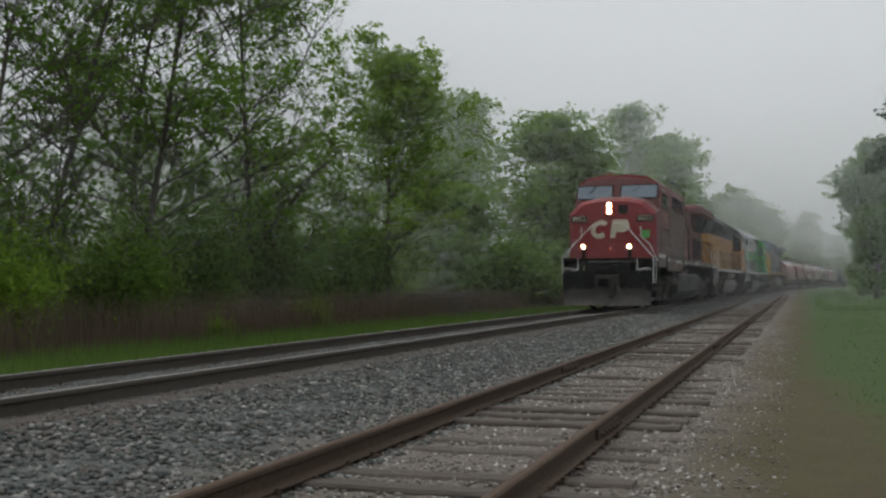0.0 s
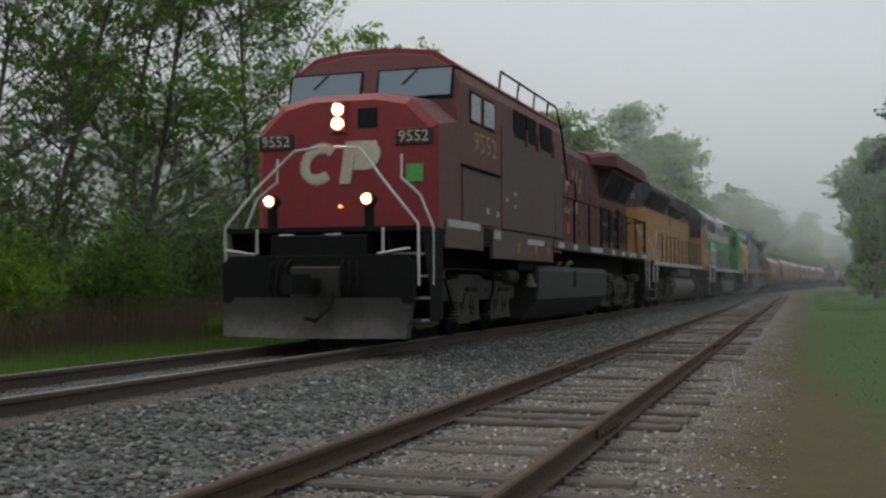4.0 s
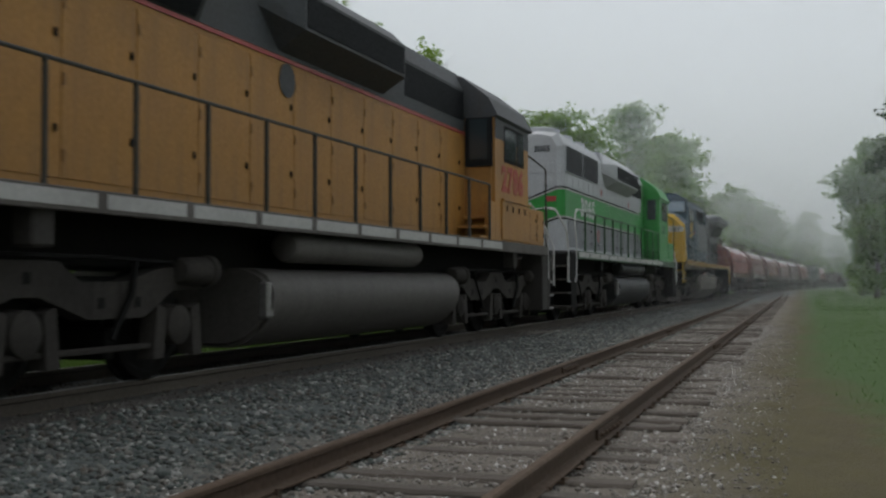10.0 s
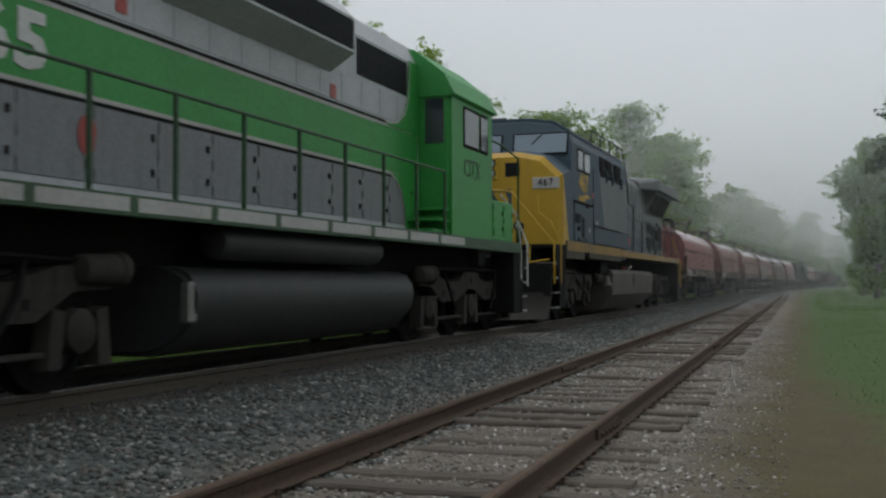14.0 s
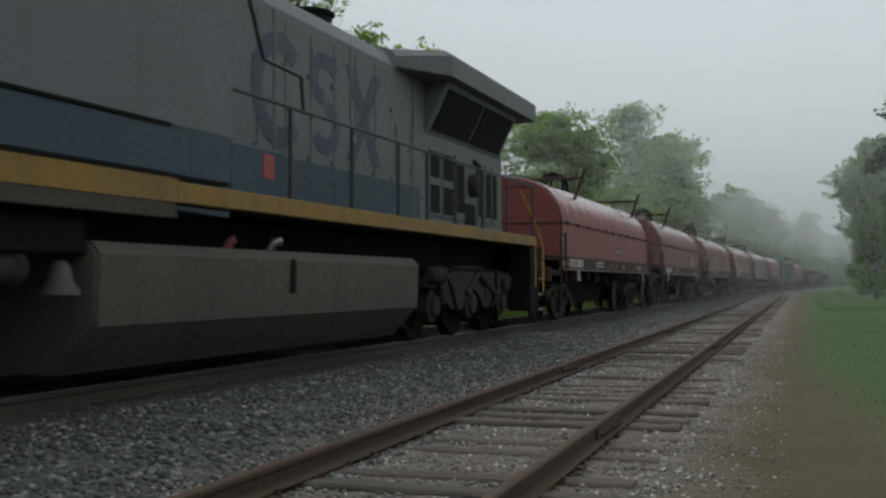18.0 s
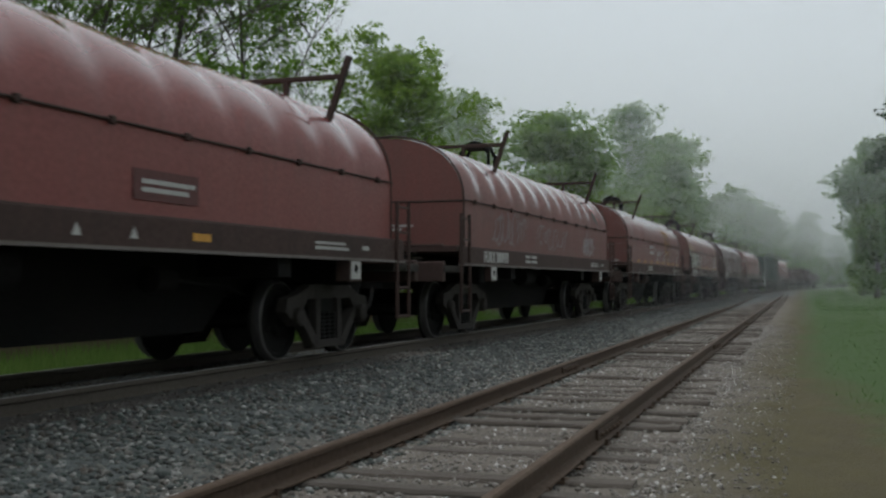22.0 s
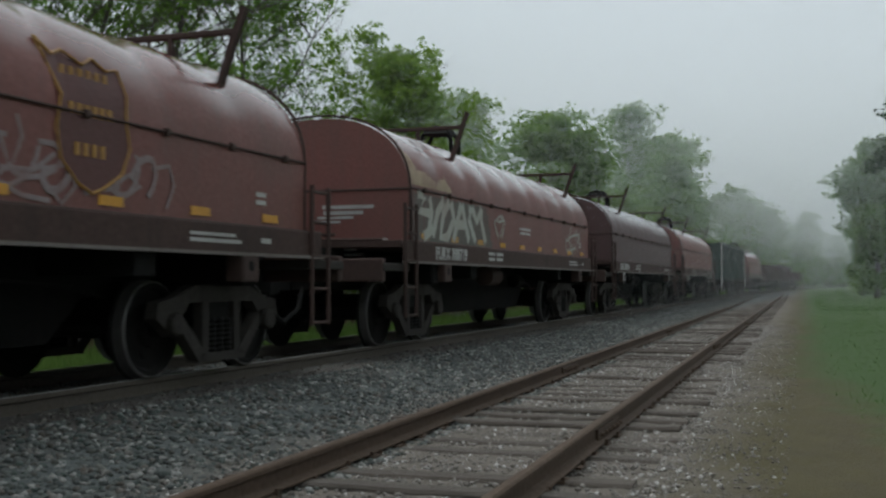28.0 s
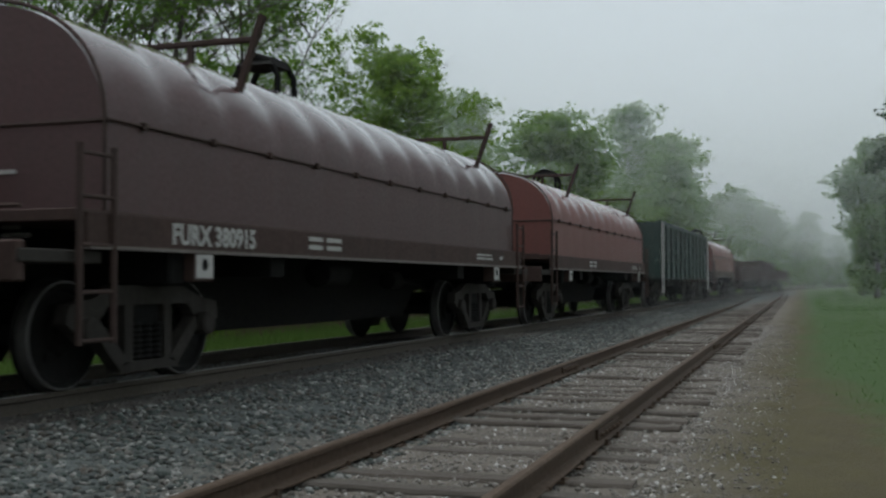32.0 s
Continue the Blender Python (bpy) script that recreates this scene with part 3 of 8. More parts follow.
# ---- shared running gear ----
def wheelset(parent, y, r, drive=False):
    bm = nb()
    lathe(bm, [(-0.95, 0.08), (0.95, 0.08)], "x", 10)
    for s in (-1, 1):
        w = [(0.685, r * 0.35), (0.69, r + 0.03), (0.715, r + 0.03), (0.725, r), (0.83, r - 0.006), (0.835, r * 0.86), (0.80, r * 0.8), (0.79, r * 0.4), (0.84, r * 0.33), (0.84, 0.09)]
        lathe(bm, [(s * a, b) for a, b in w], "x", 28)
        for k in range(3):
            a = 2 * math.pi * k / 3
            box(bm, *sorted((s * 0.80, s * 0.812)), r * 0.5 * math.cos(a) - 0.05, r * 0.5 * math.cos(a) + 0.05, r * 0.5 * math.sin(a) - 0.04, r * 0.5 * math.sin(a) + 0.04)
    ob = smooth(part("wheelset", bm, BLACK, parent, "grimy steel wheels on an axle"), 35)
    if not drive:
        rim = lathe(nb(), [(0.722, r + 0.002), (0.828, r - 0.002), (0.838, r - 0.012), (0.838, r - 0.022)], "x", 28, capped=False)
        rim = smooth(part("wheel_tread", rim, TREAD, ob, "wheel tread worn bright"), 35)
        again(rim, pose(0, 0, 0, 0, 0, 180))
    ob.matrix_basis = pose(0, y, r)
    WHEELS.append((ob, y, r))
    return ob


def freight_truck(parent, y):
    for dy in (-0.89, 0.89):
        wheelset(parent, y + dy, 0.457)
    poly = [(-1.16, 0.56), (-1.12, 0.70), (-0.86, 0.74), (-0.5, 0.86), (0.5, 0.86), (0.86, 0.74), (1.12, 0.70), (1.16, 0.56), (0.98, 0.44), (0.84, 0.44), (0.76, 0.54), (0.42, 0.16), (-0.42, 0.16), (-0.76, 0.54), (-0.84, 0.44), (-0.98, 0.44)]
    hole1 = [(-0.62, 0.60), (-0.36, 0.74), (-0.36, 0.36)]
    for s in (-1, 1):
        bm = nb()
        x0, x1 = sorted((s * 0.93, s * 1.06))
        # the cast frame as three bars: top chord, tension bars and columns
        prism(bm, [(y + a, b) for a, b in [(-1.16, 0.56), (-1.12, 0.71), (-0.86, 0.75), (-0.5, 0.87), (0.5, 0.87), (0.86, 0.75), (1.12, 0.71), (1.16, 0.56), (0.98, 0.45), (0.84, 0.47), (0.6, 0.70), (-0.6, 0.70), (-0.84, 0.47), (-0.98, 0.45)]], "x", x0, x1)
        for k in (-1, 1):
            prism(bm, [(y + k * a, b) for a, b in [(0.78, 0.62), (0.88, 0.56), (0.44, 0.14), (0.30, 0.20)]], "x", x0, x1)
            prism(bm, [(y + k * a, b) for a, b in [(0.24, 0.72), (0.36, 0.72), (0.36, 0.2), (0.24, 0.2)]], "x", x0 + 0.01, x1 - 0.01)
            lathe(bm, [(s * 0.95, 0.11), (s * 1.12, 0.11), (s * 1.14, 0.085), (s * 1.14, 0.03)], "x", 12, (0, y + k * 0.89, 0.50))
        prism(bm, [(y - 0.46, 0.12), (y + 0.46, 0.12), (y + 0.38, 0.21), (y - 0.38, 0.21)], "x", x0, x1)
        smooth(part("side_frame", bm, FRAME_DARK, parent, "cast steel truck side frame"), 30)
        sp = nb()
        for k in (-0.15, 0, 0.15):
            rows = [(0.21 + 0.33 * i / 14, 0.07 if i % 2 else 0.055) for i in range(15)]
            lathe(sp, rows, "z", 10, (s * 1.0, y + k, 0))
        smooth(part("spring", sp, BLACK, parent, "coil springs of the truck"), 60)
    bm = nb()
    box(bm, -1.02, 1.02, y - 0.2, y + 0.2, 0.5, 0.72, 0.02)
    for k in (-1, 1):
        box(bm, -0.85, 0.85, y + k * 0.36 - 0.06, y + k * 0.36 + 0.06, 0.34, 0.5, 0.01)
    part("bolster", bm, BLACK, parent, "truck bolster and brake beams")


def big_truck(parent, y, kind, r):
    """A three-axle locomotive truck."""
    gaps = {"ge": (-2.0, 0.08, 1.98), "steer": (-1.87, 0.0, 1.86)}.get(kind, (-2.05, 0.0, 2.05))
    for dy in gaps:
        wheelset(parent, y + dy, r, True)
    for s in (-1, 1):
        bm = nb()
        x0, x1 = sorted((s * 0.98, s * 1.17))
        if kind == "ge":
            # one heavy casting, stepped on top, with a pedestal and a spring seat at each axle
            top = [(-2.75, 0.62), (-2.75, 0.86), (-2.0, 0.92), (-1.12, 0.92), (-0.62, 0.93), (-0.50, 1.02), (0.60, 1.02), (0.76, 0.92), (1.52, 0.92), (2.2, 0.88), (2.80, 0.82), (2.80, 0.60)]
            low = [(2.35, 0.56), (1.60, 0.58), (0.85, 0.60), (-0.30, 0.57), (-1.12, 0.60), (-1.95, 0.58), (-2.35, 0.56)]
            prism(bm, [(y + a, b) for a, b in top + low], "x", x0, x1)
            bmesh.ops.bevel(bm, geom=[e for e in bm.edges if abs(e.verts[0].co.x - e.verts[1].co.x) < 1e-6 and s * e.verts[0].co.x > 1.1], offset=0.015, segments=1, affect="EDGES")
            for g in gaps:
                prism(bm, [(y + g + a, b) for a, b in [(-0.38, 0.70), (-0.26, 0.76), (0.26, 0.76), (0.32, 0.70), (0.36, 0.40), (0.42, 0.25), (-0.86, 0.25), (-0.88, 0.31), (-0.60, 0.36), (-0.46, 0.46)]], "x", x0 + s * 0.03, x1 + s * 0.03)
                lathe(bm, [(s * 1.10, 0.19), (s * 1.225, 0.185), (s * 1.23, 0.14), (s * 1.215, 0.135), (s * 1.215, 0.10), (s * 1.25, 0.09), (s * 1.25, 0.03)], "x", 18, (0, y + g, 0.52))
                # a black block on the frame stands for the gap's shade
                part("pedestal_slot", bx(*sorted((s * 1.165, s * 1.212)), y + g - 0.30, y + g + 0.30, 0.735, 0.80, bev=0.01), BLACK, parent, "black block for the shaded gap above the axle box")
                rows = [(0.34 + 0.26 * i / 10, 0.11 if i % 2 else 0.085) for i in range(11)]
                smooth(part("spring", lathe(nb(), rows, "z", 12, (s * 1.09, y + g - 0.66, 0)), SPRING, parent, "coil spring on its seat"), 60)
            for k in (-0.93, 0.95):
                # black disc in place of the shade inside a hole
                part("slot", lathe(nb(), [(s * 1.165, 0.05), (s * 1.176, 0.05)], "x", 12, (0, y + k, 0.76)), BLACK, parent, "black disc for a shaded hole in the side frame")
            tube(bm, [(s * 1.16, y - 1.9, 1.05), (s * 1.16, y - 1.2, 1.05)], 0.02, 6)
            tube(bm, [(s * 1.16, y + 1.6, 1.03), (s * 1.16, y + 2.5, 1.0)], 0.02, 6)
        elif kind == "steer":
            top = [(-2.3, 0.95), (-2.1, 1.03), (-1.15, 1.04), (-0.5, 1.17), (0.3, 1.17), (0.95, 1.06), (2.2, 1.08), (2.45, 0.95)]
            low = [(2.3, 0.75), (1.8, 0.72), (1.02, 0.45), (0.62, 0.47), (0.35, 0.70), (0.0, 0.80), (-0.35, 0.70), (-0.55, 0.46), (-1.1, 0.47), (-1.75, 0.80), (-2.3, 0.82)]
            prism(bm, [(y + a, b) for a, b in top + low], "x", x0, x1)
            for g in gaps:
                lathe(bm, [(s * 0.95, 0.25), (s * 1.12, 0.25), (s * 1.14, 0.17), (s * 1.2, 0.16), (s * 1.22, 0.05)], "x", 14, (0, y + g, 0.53))
            for pts in ([(-0.42, 0.70), (0.20, 1.04)], [(0.24, 1.04), (1.30, 0.66)], [(-1.78, 0.92), (-1.60, 0.58)], [(1.70, 0.92), (1.95, 0.62)]):
                tube(bm, [(s * 1.2, y + a, b) for a, b in pts], 0.055, 6)
            for k in (-0.85, 0.85):
                box(bm, *sorted((s * 1.165, s * 1.20)), y + k - 0.16, y + k + 0.16, 0.58, 0.82, 0.012)
        else:
            top = [(-2.45, 0.84), (-2.40, 1.05), (-1.75, 1.02), (-1.25, 0.90), (-0.64, 0.90), (-0.36, 1.06), (0.36, 1.06), (0.64, 0.90), (1.25, 0.90), (1.75, 1.02), (2.40, 1.05), (2.45, 0.84)]
            low = [(1.95, 0.82), (1.50, 0.59), (0.74, 0.59), (0.46, 0.68), (0.15, 0.78), (-0.15, 0.78), (-0.46, 0.68), (-0.74, 0.59), (-1.50, 0.59), (-1.95, 0.82)]
            prism(bm, [(y + a, b) for a, b in top + low], "x", x0, x1)
            for g in gaps:
                for k in (-1, 1):
                    prism(bm, [(y + g + k * a, b) for a, b in [(0.20, 0.66), (0.34, 0.70), (0.40, 0.22), (0.24, 0.22)]], "x", x0 + s * 0.02, x1)
                lathe(bm, [(s * 1.0, 0.19), (s * 1.18, 0.18), (s * 1.22, 0.10), (s * 1.23, 0.04)], "x", 14, (0, y + g, 0.508))
            box(bm, *sorted((s * 1.06, s * 1.13)), y - 1.75, y + 1.75, 0.31, 0.36, 0.01)
            for k in (-1.4, -0.9, 0.0, 0.9, 1.4):
                # black blocks give the slots' shade; the casting stays whole
                part("slot", bx(*sorted((s * 1.165, s * 1.175)), y + k - 0.04, y + k + 0.04, 0.68 + 0.2 * (k == 0), 0.77 + 0.2 * (k == 0)), BLACK, parent, "black block for a shaded slot in the side frame")
        smooth(part("side_frame", bm, FRAME if kind == "ge" else FRAME_DARK, parent, "grey-brown grimy truck side frame"), 30)
        for k in (-1, 1):
            cy = nb()
            lathe(cy, [(-0.34, 0.03), (-0.32, 0.10), (-0.28, 0.125), (0.10, 0.13), (0.12, 0.15), (0.2, 0.15), (0.22, 0.1)], "y", 16, (s * 1.2, y + k * (1.95 if k < 0 and kind == "ge" else 2.3) if kind != "steer" else y + (-1.95 if k < 0 else 2.95), 1.0))
            smooth(part("brake_cylinder", cy, FRAME if kind == "ge" else FRAME_DARK, parent, "round brake cylinder"), 40)
        pipe = nb()
        tube(pipe, [(s * 1.16, y - 2.3, 1.06), (s * 1.18, y - 1.0, 1.10), (s * 1.18, y + 1.0, 1.10), (s * 1.16, y + 2.3, 1.06)], 0.022, 5)
        tube(pipe, [(s * 1.16, y - 1.4, 1.10), (s * 1.2, y - 1.2, 0.8), (s * 1.2, y - 0.9, 0.45)], 0.02, 5)
        tube(pipe, [(s * 1.16, y + 1.4, 1.10), (s * 1.22, y + 1.25, 0.8), (s * 1.2, y + 1.0, 0.42)], 0.03, 5)
        part("brake_pipe", pipe, BLACK, parent, "thin brake pipes and rods")
    part("bolster", bx(-0.95, 0.95, y - 2.3, y + 2.3, 0.62, 0.95, bev=0.03), BLACK, parent, "truck frame over the axles")
    for g in gaps:
        part("traction_motor", bx(-0.62, 0.62, y + g + 0.12, y + g + 0.95, 0.16, 0.74, bev=0.06), BLACK, parent, "round-edged traction motor")
        part("brake_beam", bx(-0.9, 0.9, y + g - 0.72, y + g - 0.58, 0.22, 0.5, bev=0.02), BLACK, parent)


def coupler(parent, y, way):
    bm = nb()
    box(bm, -0.09, 0.09, *sorted((y, y + way * 0.62)), 0.78, 0.96, 0.02)
    prism(bm, [(-0.17, y + way * 0.55), (0.17, y + way * 0.55), (0.19, y + way * 0.80), (0.05, y + way * 0.88), (-0.17, y + way * 0.78)], "z", 0.74, 1.0)
    tube(bm, [(0.25, y, 0.85), (0.32, y + way * 0.3, 0.55), (0.30, y + way * 0.7, 0.38), (0.22, y + way * 0.85, 0.42)], 0.03, 6)
    return part("coupler", bm, BLACK, parent, "knuckle coupler with hanging air hose")


def bars(parent, rows, material, r=0.02, name="handrail", label=""):
    for pts in rows:
        smooth(part(name, tube(nb(), pts, r, 6), material, parent, label), 60)


def walkway_rail(parent, x, ys, z0, z1, material):
    for y in ys:
        part("post", bx(x - 0.02, x + 0.02, y - 0.02, y + 0.02, z0, z1, bev=0.006), material, parent)
    bars(parent, [[(x, ys[0], z1), (x, ys[-1], z1)]], material, 0.02, "handrail", "long walkway handrail")


def steps(parent, y, way, s, z_top, skin, tread):
    """A step well at a locomotive's corner; way: the end that it faces."""
    def span(a, b):
        return sorted((y - way * a, y - way * b))
    x0, x1 = sorted((s * 1.06, s * 1.5))
    part("corner_box", bx(x0, x1, *span(0.55, 1.0), 0.34, z_top - 0.004, bev=0.015), skin, parent, "solid panel behind the steps")
    part("step_side", bx(*sorted((s * 1.03, s * 1.06)), *span(0.0, 0.55), 0.34, z_top - 0.004), skin, parent)
    prism_pts = [(y - way * 0.55, z_top), (y - way * 0.1, z_top), (y - way * 0.30, 1.1), (y - way * 0.42, 0.8), (y - way * 0.42, 0.34), (y - way * 0.55, 0.34)]
    part("step_plate", prism(nb(), prism_pts, "x", *sorted((s * 1.475, s * 1.505))), skin, parent, "cut-away side plate of the steps")
    for i in range(4):
        z = 0.36 + i * (z_top - 0.36) / 4
        part("step", bx(x0 + 0.03, x1 + 0.0, *span(0.06, 0.54), z - 0.015, z + 0.015, bev=0.004), tread, parent, "worn steel step tread")


def panels(parent, x, y0, y1, z0, z1, n, material, proud=0.012, name="hood_door", gap=0.02, latch=True, label=""):
    """A row of access doors on a side wall, each its own piece."""
    w = (y1 - y0) / n
    bm = bx(0, proud, -w / 2 + gap / 2, w / 2 - gap / 2, z0 + gap, z1 - gap, bev=0.005)
    s = 1 if x > 0 else -1
    first = part(name, bm, material, parent, label)
    catch = bx(proud, proud + 0.022, w / 2 - 0.10, w / 2 - 0.065, -0.035, 0.035, bev=0.006) if latch else None
    hinge = bx(proud, proud + 0.014, -w / 2 + 0.015, -w / 2 + 0.045, -0.05, 0.05) if latch else None
    small = []
    if latch:
        for nm, bmh, fs in (("latch", catch, (0.25, 0.72)), ("hinge", hinge, (0.12, 0.5, 0.88))):
            h = part(nm, bmh, BLACK if nm == "latch" and proud < 0.012 else material, first)
            small += [(h, z0 + (z1 - z0) * f, k) for k, f in enumerate(fs)]
    first.matrix_basis = pose(x, y0 + w / 2, 0) if s > 0 else pose(x, y0 + w / 2, 0, 0, 0, 180)
    doors = [first]
    for i in range(1, n):
        m = pose(x, y0 + w * (i + 0.5), 0) if s > 0 else pose(x, y0 + w * (i + 0.5), 0, 0, 0, 180)
        doors.append(again(first, m))
    for d in doors:
        for h, z, k in small:
            if d is first and k == 0:
                h.matrix_basis = pose(0, 0, z)
            else:
                again(h, pose(0, 0, z), d)


def loft(bm, rings):
    rs = [[bm.verts.new(p) for p in r] for r in rings]
    n = len(rs[0])
    for a, b in zip(rs, rs[1:]):
        for k in range(n):
            bm.faces.new((a[k], a[(k + 1) % n], b[(k + 1) % n], b[k]))
    bm.faces.new(rs[0][::-1])
    bm.faces.new(rs[-1])
    return bm


def ring(y, pts):
    """A symmetric outline from its right half, bottom to top, at y."""
    return [(x, y, z) for x, z in pts] + [(-x, y, z) for x, z in pts[::-1]]


def fan(parent, y, z, r, material=ROOF_GREY):
    bm = nb()
    lathe(bm, [(z - 0.15, r), (z + 0.10, r), (z + 0.12, r - 0.05), (z + 0.06, r - 0.07), (z + 0.05, 0.1)], "z", 20, (0, y, 0))
    smooth(part("roof_fan", bm, material, parent, "round radiator fan on the roof"), 40)


def bell(parent, x, y, z):
    bm = nb()
    lathe(bm, [(z, 0.15), (z + 0.03, 0.145), (z + 0.10, 0.10), (z + 0.22, 0.07), (z + 0.26, 0.03)], "z", 14, (x, y, 0))
    smooth(part("bell", bm, BRONZE, parent, "small bronze warning bell"), 50)


# ---- wide-cab locomotives ----
def wide_cab(label, s_nose, p):
    """y runs from the nose (-9) to the rear end. p: the colours and extras."""
    L = thing("locomotive", label, "locomotive", group="locomotives of the train")
    VEHICLES.append((L, s_nose + 9.0))
    o = -9.0
    def q(v):
        return v + o
    # frame and deck
    part("deck", bx(-1.5, 1.5, q(6.9), q(19.5), 1.56, 1.62, bev=0.01), BLACK, L, "walkway deck")
    part("front_deck", bx(-1.5, 1.5, q(-0.85), q(0.3), 1.60, 1.68, bev=0.01), BLACK, L, "front walkway deck")
    part("underframe", bx(-0.75, 0.75, q(-0.9), q(19.6), 1.0, 1.56, bev=0.02), BLACK, L, "dark underframe")
    for s in (-1, 1):
        part("side_sill", bx(*sorted((s * 1.47, s * 1.515)), q(7.06), q(19.5), 1.58, 1.76, bev=0.008), p["sill"], L, "sill stripe along the walkway")
        if p["flags"]:
            for y, w in ((7.5, 0.5), (8.95, 0.42), (10.9, 1.45), (13.6, 0.42), (15.1, 0.42), (16.3, 1.15), (18.5, 0.9)):
                part("sill_patch", bx(*sorted((s * 1.514, s * 1.520)), q(y), q(y + w), 1.61, 1.72), WHITE, L, "white reflective strip")
    # nose: a hipped front that rakes back to the windshield
    low, mid = 1.66, 3.20
    bm = loft(nb(), [ring(q(0.0), [(1.36, low), (1.36, mid - 0.06), (0.98, mid + 0.30), (0.5, 3.60)]),
                     ring(q(0.10), [(1.47, low), (1.47, mid), (1.06, mid + 0.40), (0.52, 3.71)])])
    part("nose", bm, p["nose"], L, p["nose_label"])
    bm = loft(nb(), [ring(q(0.10), [(1.468, low), (1.468, mid), (1.058, mid + 0.398), (0.518, 3.708)]),
                     ring(q(1.0), [(1.468, low), (1.468, mid + 0.16), (1.10, mid + 0.50), (0.52, 3.84)]),
                     ring(q(1.3), [(1.468, low), (1.468, mid + 0.16), (1.10, mid + 0.50), (0.52, 3.84)])])
    part("nose_top", bm, p["cab"], L, "sloping nose behind the front face")
    # cab and equipment body
    wall = [(1.47, 1.50), (1.47, 4.02), (1.36, 4.26), (1.00, 4.50), (0.4, 4.58)]
    bm = loft(nb(), [ring(q(0.95), [(1.46, 1.70), (1.46, 3.55), (1.20, 3.72), (0.8, 3.78), (0.4, 3.80)]),
                     ring(q(1.12), [(1.47, 1.68), (1.47, 3.96), (1.34, 4.20), (0.98, 4.42), (0.4, 4.50)]),
                     ring(q(1.30), [(1.47, 1.68)] + wall[1:]), ring(q(8.0), wall)])
    part("cab_body", bm, p["cab"], L, p["cab_label"])
    # roof cap, a little proud
    cap = [(1.40, 4.25), (1.395, 4.28), (1.02, 4.53), (0.4, 4.61)]
    bm = loft(nb(), [ring(q(1.18), cap), ring(q(8.05), cap)])
    part("cab_roof", bm, p["roof"], L, "cab roof")
    for s in (-1, 1):
        def sx(a, b):
            return sorted((s * a, s * b))
        # lower skirts
        part("skirt", bx(*sx(1.43, 1.50), q(0.30), q(2.2), 1.40, 1.80, bev=0.01), p["skirt"], L)
        part("skirt", bx(*sx(1.43, 1.50), q(2.75), q(7.06), p.get("low", 1.29), 1.80, bev=0.01), p["skirt"], L)
        part("skirt", bx(*sx(1.40, 1.48), q(2.2), q(2.75), 1.48, 1.80, bev=0.01), BLACK, L)
        # large side panels
        part("side_panel", bx(*sx(1.468, 1.488), q(3.35), q(8.0), 1.82, 3.62, bev=0.006), p["panel"], L, p["panel_label"])
        part("side_door", bx(*sx(1.468, 1.492), q(1.15), q(3.1), 1.82, 2.66, bev=0.008), p["panel"], L, "low access door")
        part("drip_strip", bx(*sx(1.468, 1.52), q(1.1), q(3.2), 2.69, 2.72), BLACK, L)
        part("drip_strip", bx(*sx(1.468, 1.51), q(3.4), q(7.9), 1.79, 1.815), BLACK, L)
        # side windows of the cab
        for a, b in ((1.55, 2.15), (2.25, 2.95)):
            w = part("cab_window", bx(*sx(1.472, 1.482), q(a), q(b), 3.42, 3.94, bev=0.003), BLACK, L, "cab side window")
            part("pane", bx(*sx(1.482, 1.488), q(a + 0.05), q(b - 0.05), 3.47, 3.89), GLASS, w)
        # blower screens on the sloping shoulder
        for y, w in ((4.15, 0.72), (5.0, 0.72), (6.08, 0.95)):
            g = part("vent", bx(*sx(1.465, 1.50), q(y), q(y + w), 3.52, 4.02, bev=0.008), SCREEN, L, "dark louvred vent")
            for i in range(7):
                part("louvre", bx(*sx(1.498, 1.512), q(y + 0.03), q(y + w - 0.03), 3.56 + i * 0.063, 3.572 + i * 0.063), BLACK, g)
            part("bracket", bx(*sx(1.47, 1.54), q(y + w + 0.02), q(y + w + 0.08), 3.42, 3.72, bev=0.01), p["cab"], L, "small bracket under the guard rail")
        # guard rail along the roof edge
        rail_pts = [[(s * 1.36, q(3.6), 4.22), (s * 1.40, q(3.6), 4.60), (s * 1.40, q(7.8), 4.60), (s * 1.43, q(8.2), 4.1), (s * 1.42, q(8.75), 3.15), (s * 1.42, q(9.6), 3.12), (s * 1.42, q(9.65), 2.72)]]
        rail_pts += [[(s * 1.36, q(y), 4.22), (s * 1.40, q(y), 4.60)] for y in (4.8, 6.0, 7.1)]
        bars(L, rail_pts, p["rail"], 0.022, "roof_rail", "guard rail at the roof edge")
    # windshields, lamps and number boards
    ang = math.degrees(math.atan2(0.10, 0.72))
    for x in (-0.76, 0.76):
        w = part("windshield", bx(-0.64, 0.64, -0.015, 0.015, -0.26, 0.26, bev=0.012, seg=2), BLACK, L, "windshield in a black frame")
        w.matrix_basis = pose(x, q(0.99), 3.99, -14, 0 if x < 0 else 0)
        part("pane", bx(-0.60, 0.60, -0.022, -0.014, -0.225, 0.225, bev=0.003), GLASS_SKY, w)
        tube_b = nb()
        tube(tube_b, [(0.05, -0.03, 0.24), (-0.2, -0.035, -0.02)], 0.012, 5)
        part("wiper", tube_b, BLACK, w)
    for x in (-1.12, 1.12):
        nbd = part("number_board", bx(x - 0.29, x + 0.29, q(-0.03), q(0.12), 2.90, 3.14, bev=0.01), BOARD if p["lit"] else WHITE, L, "number board")
        letters("number", p["number"], 0.24, p["board_ink"], on_front(x, q(-0.034), 3.02), nbd)
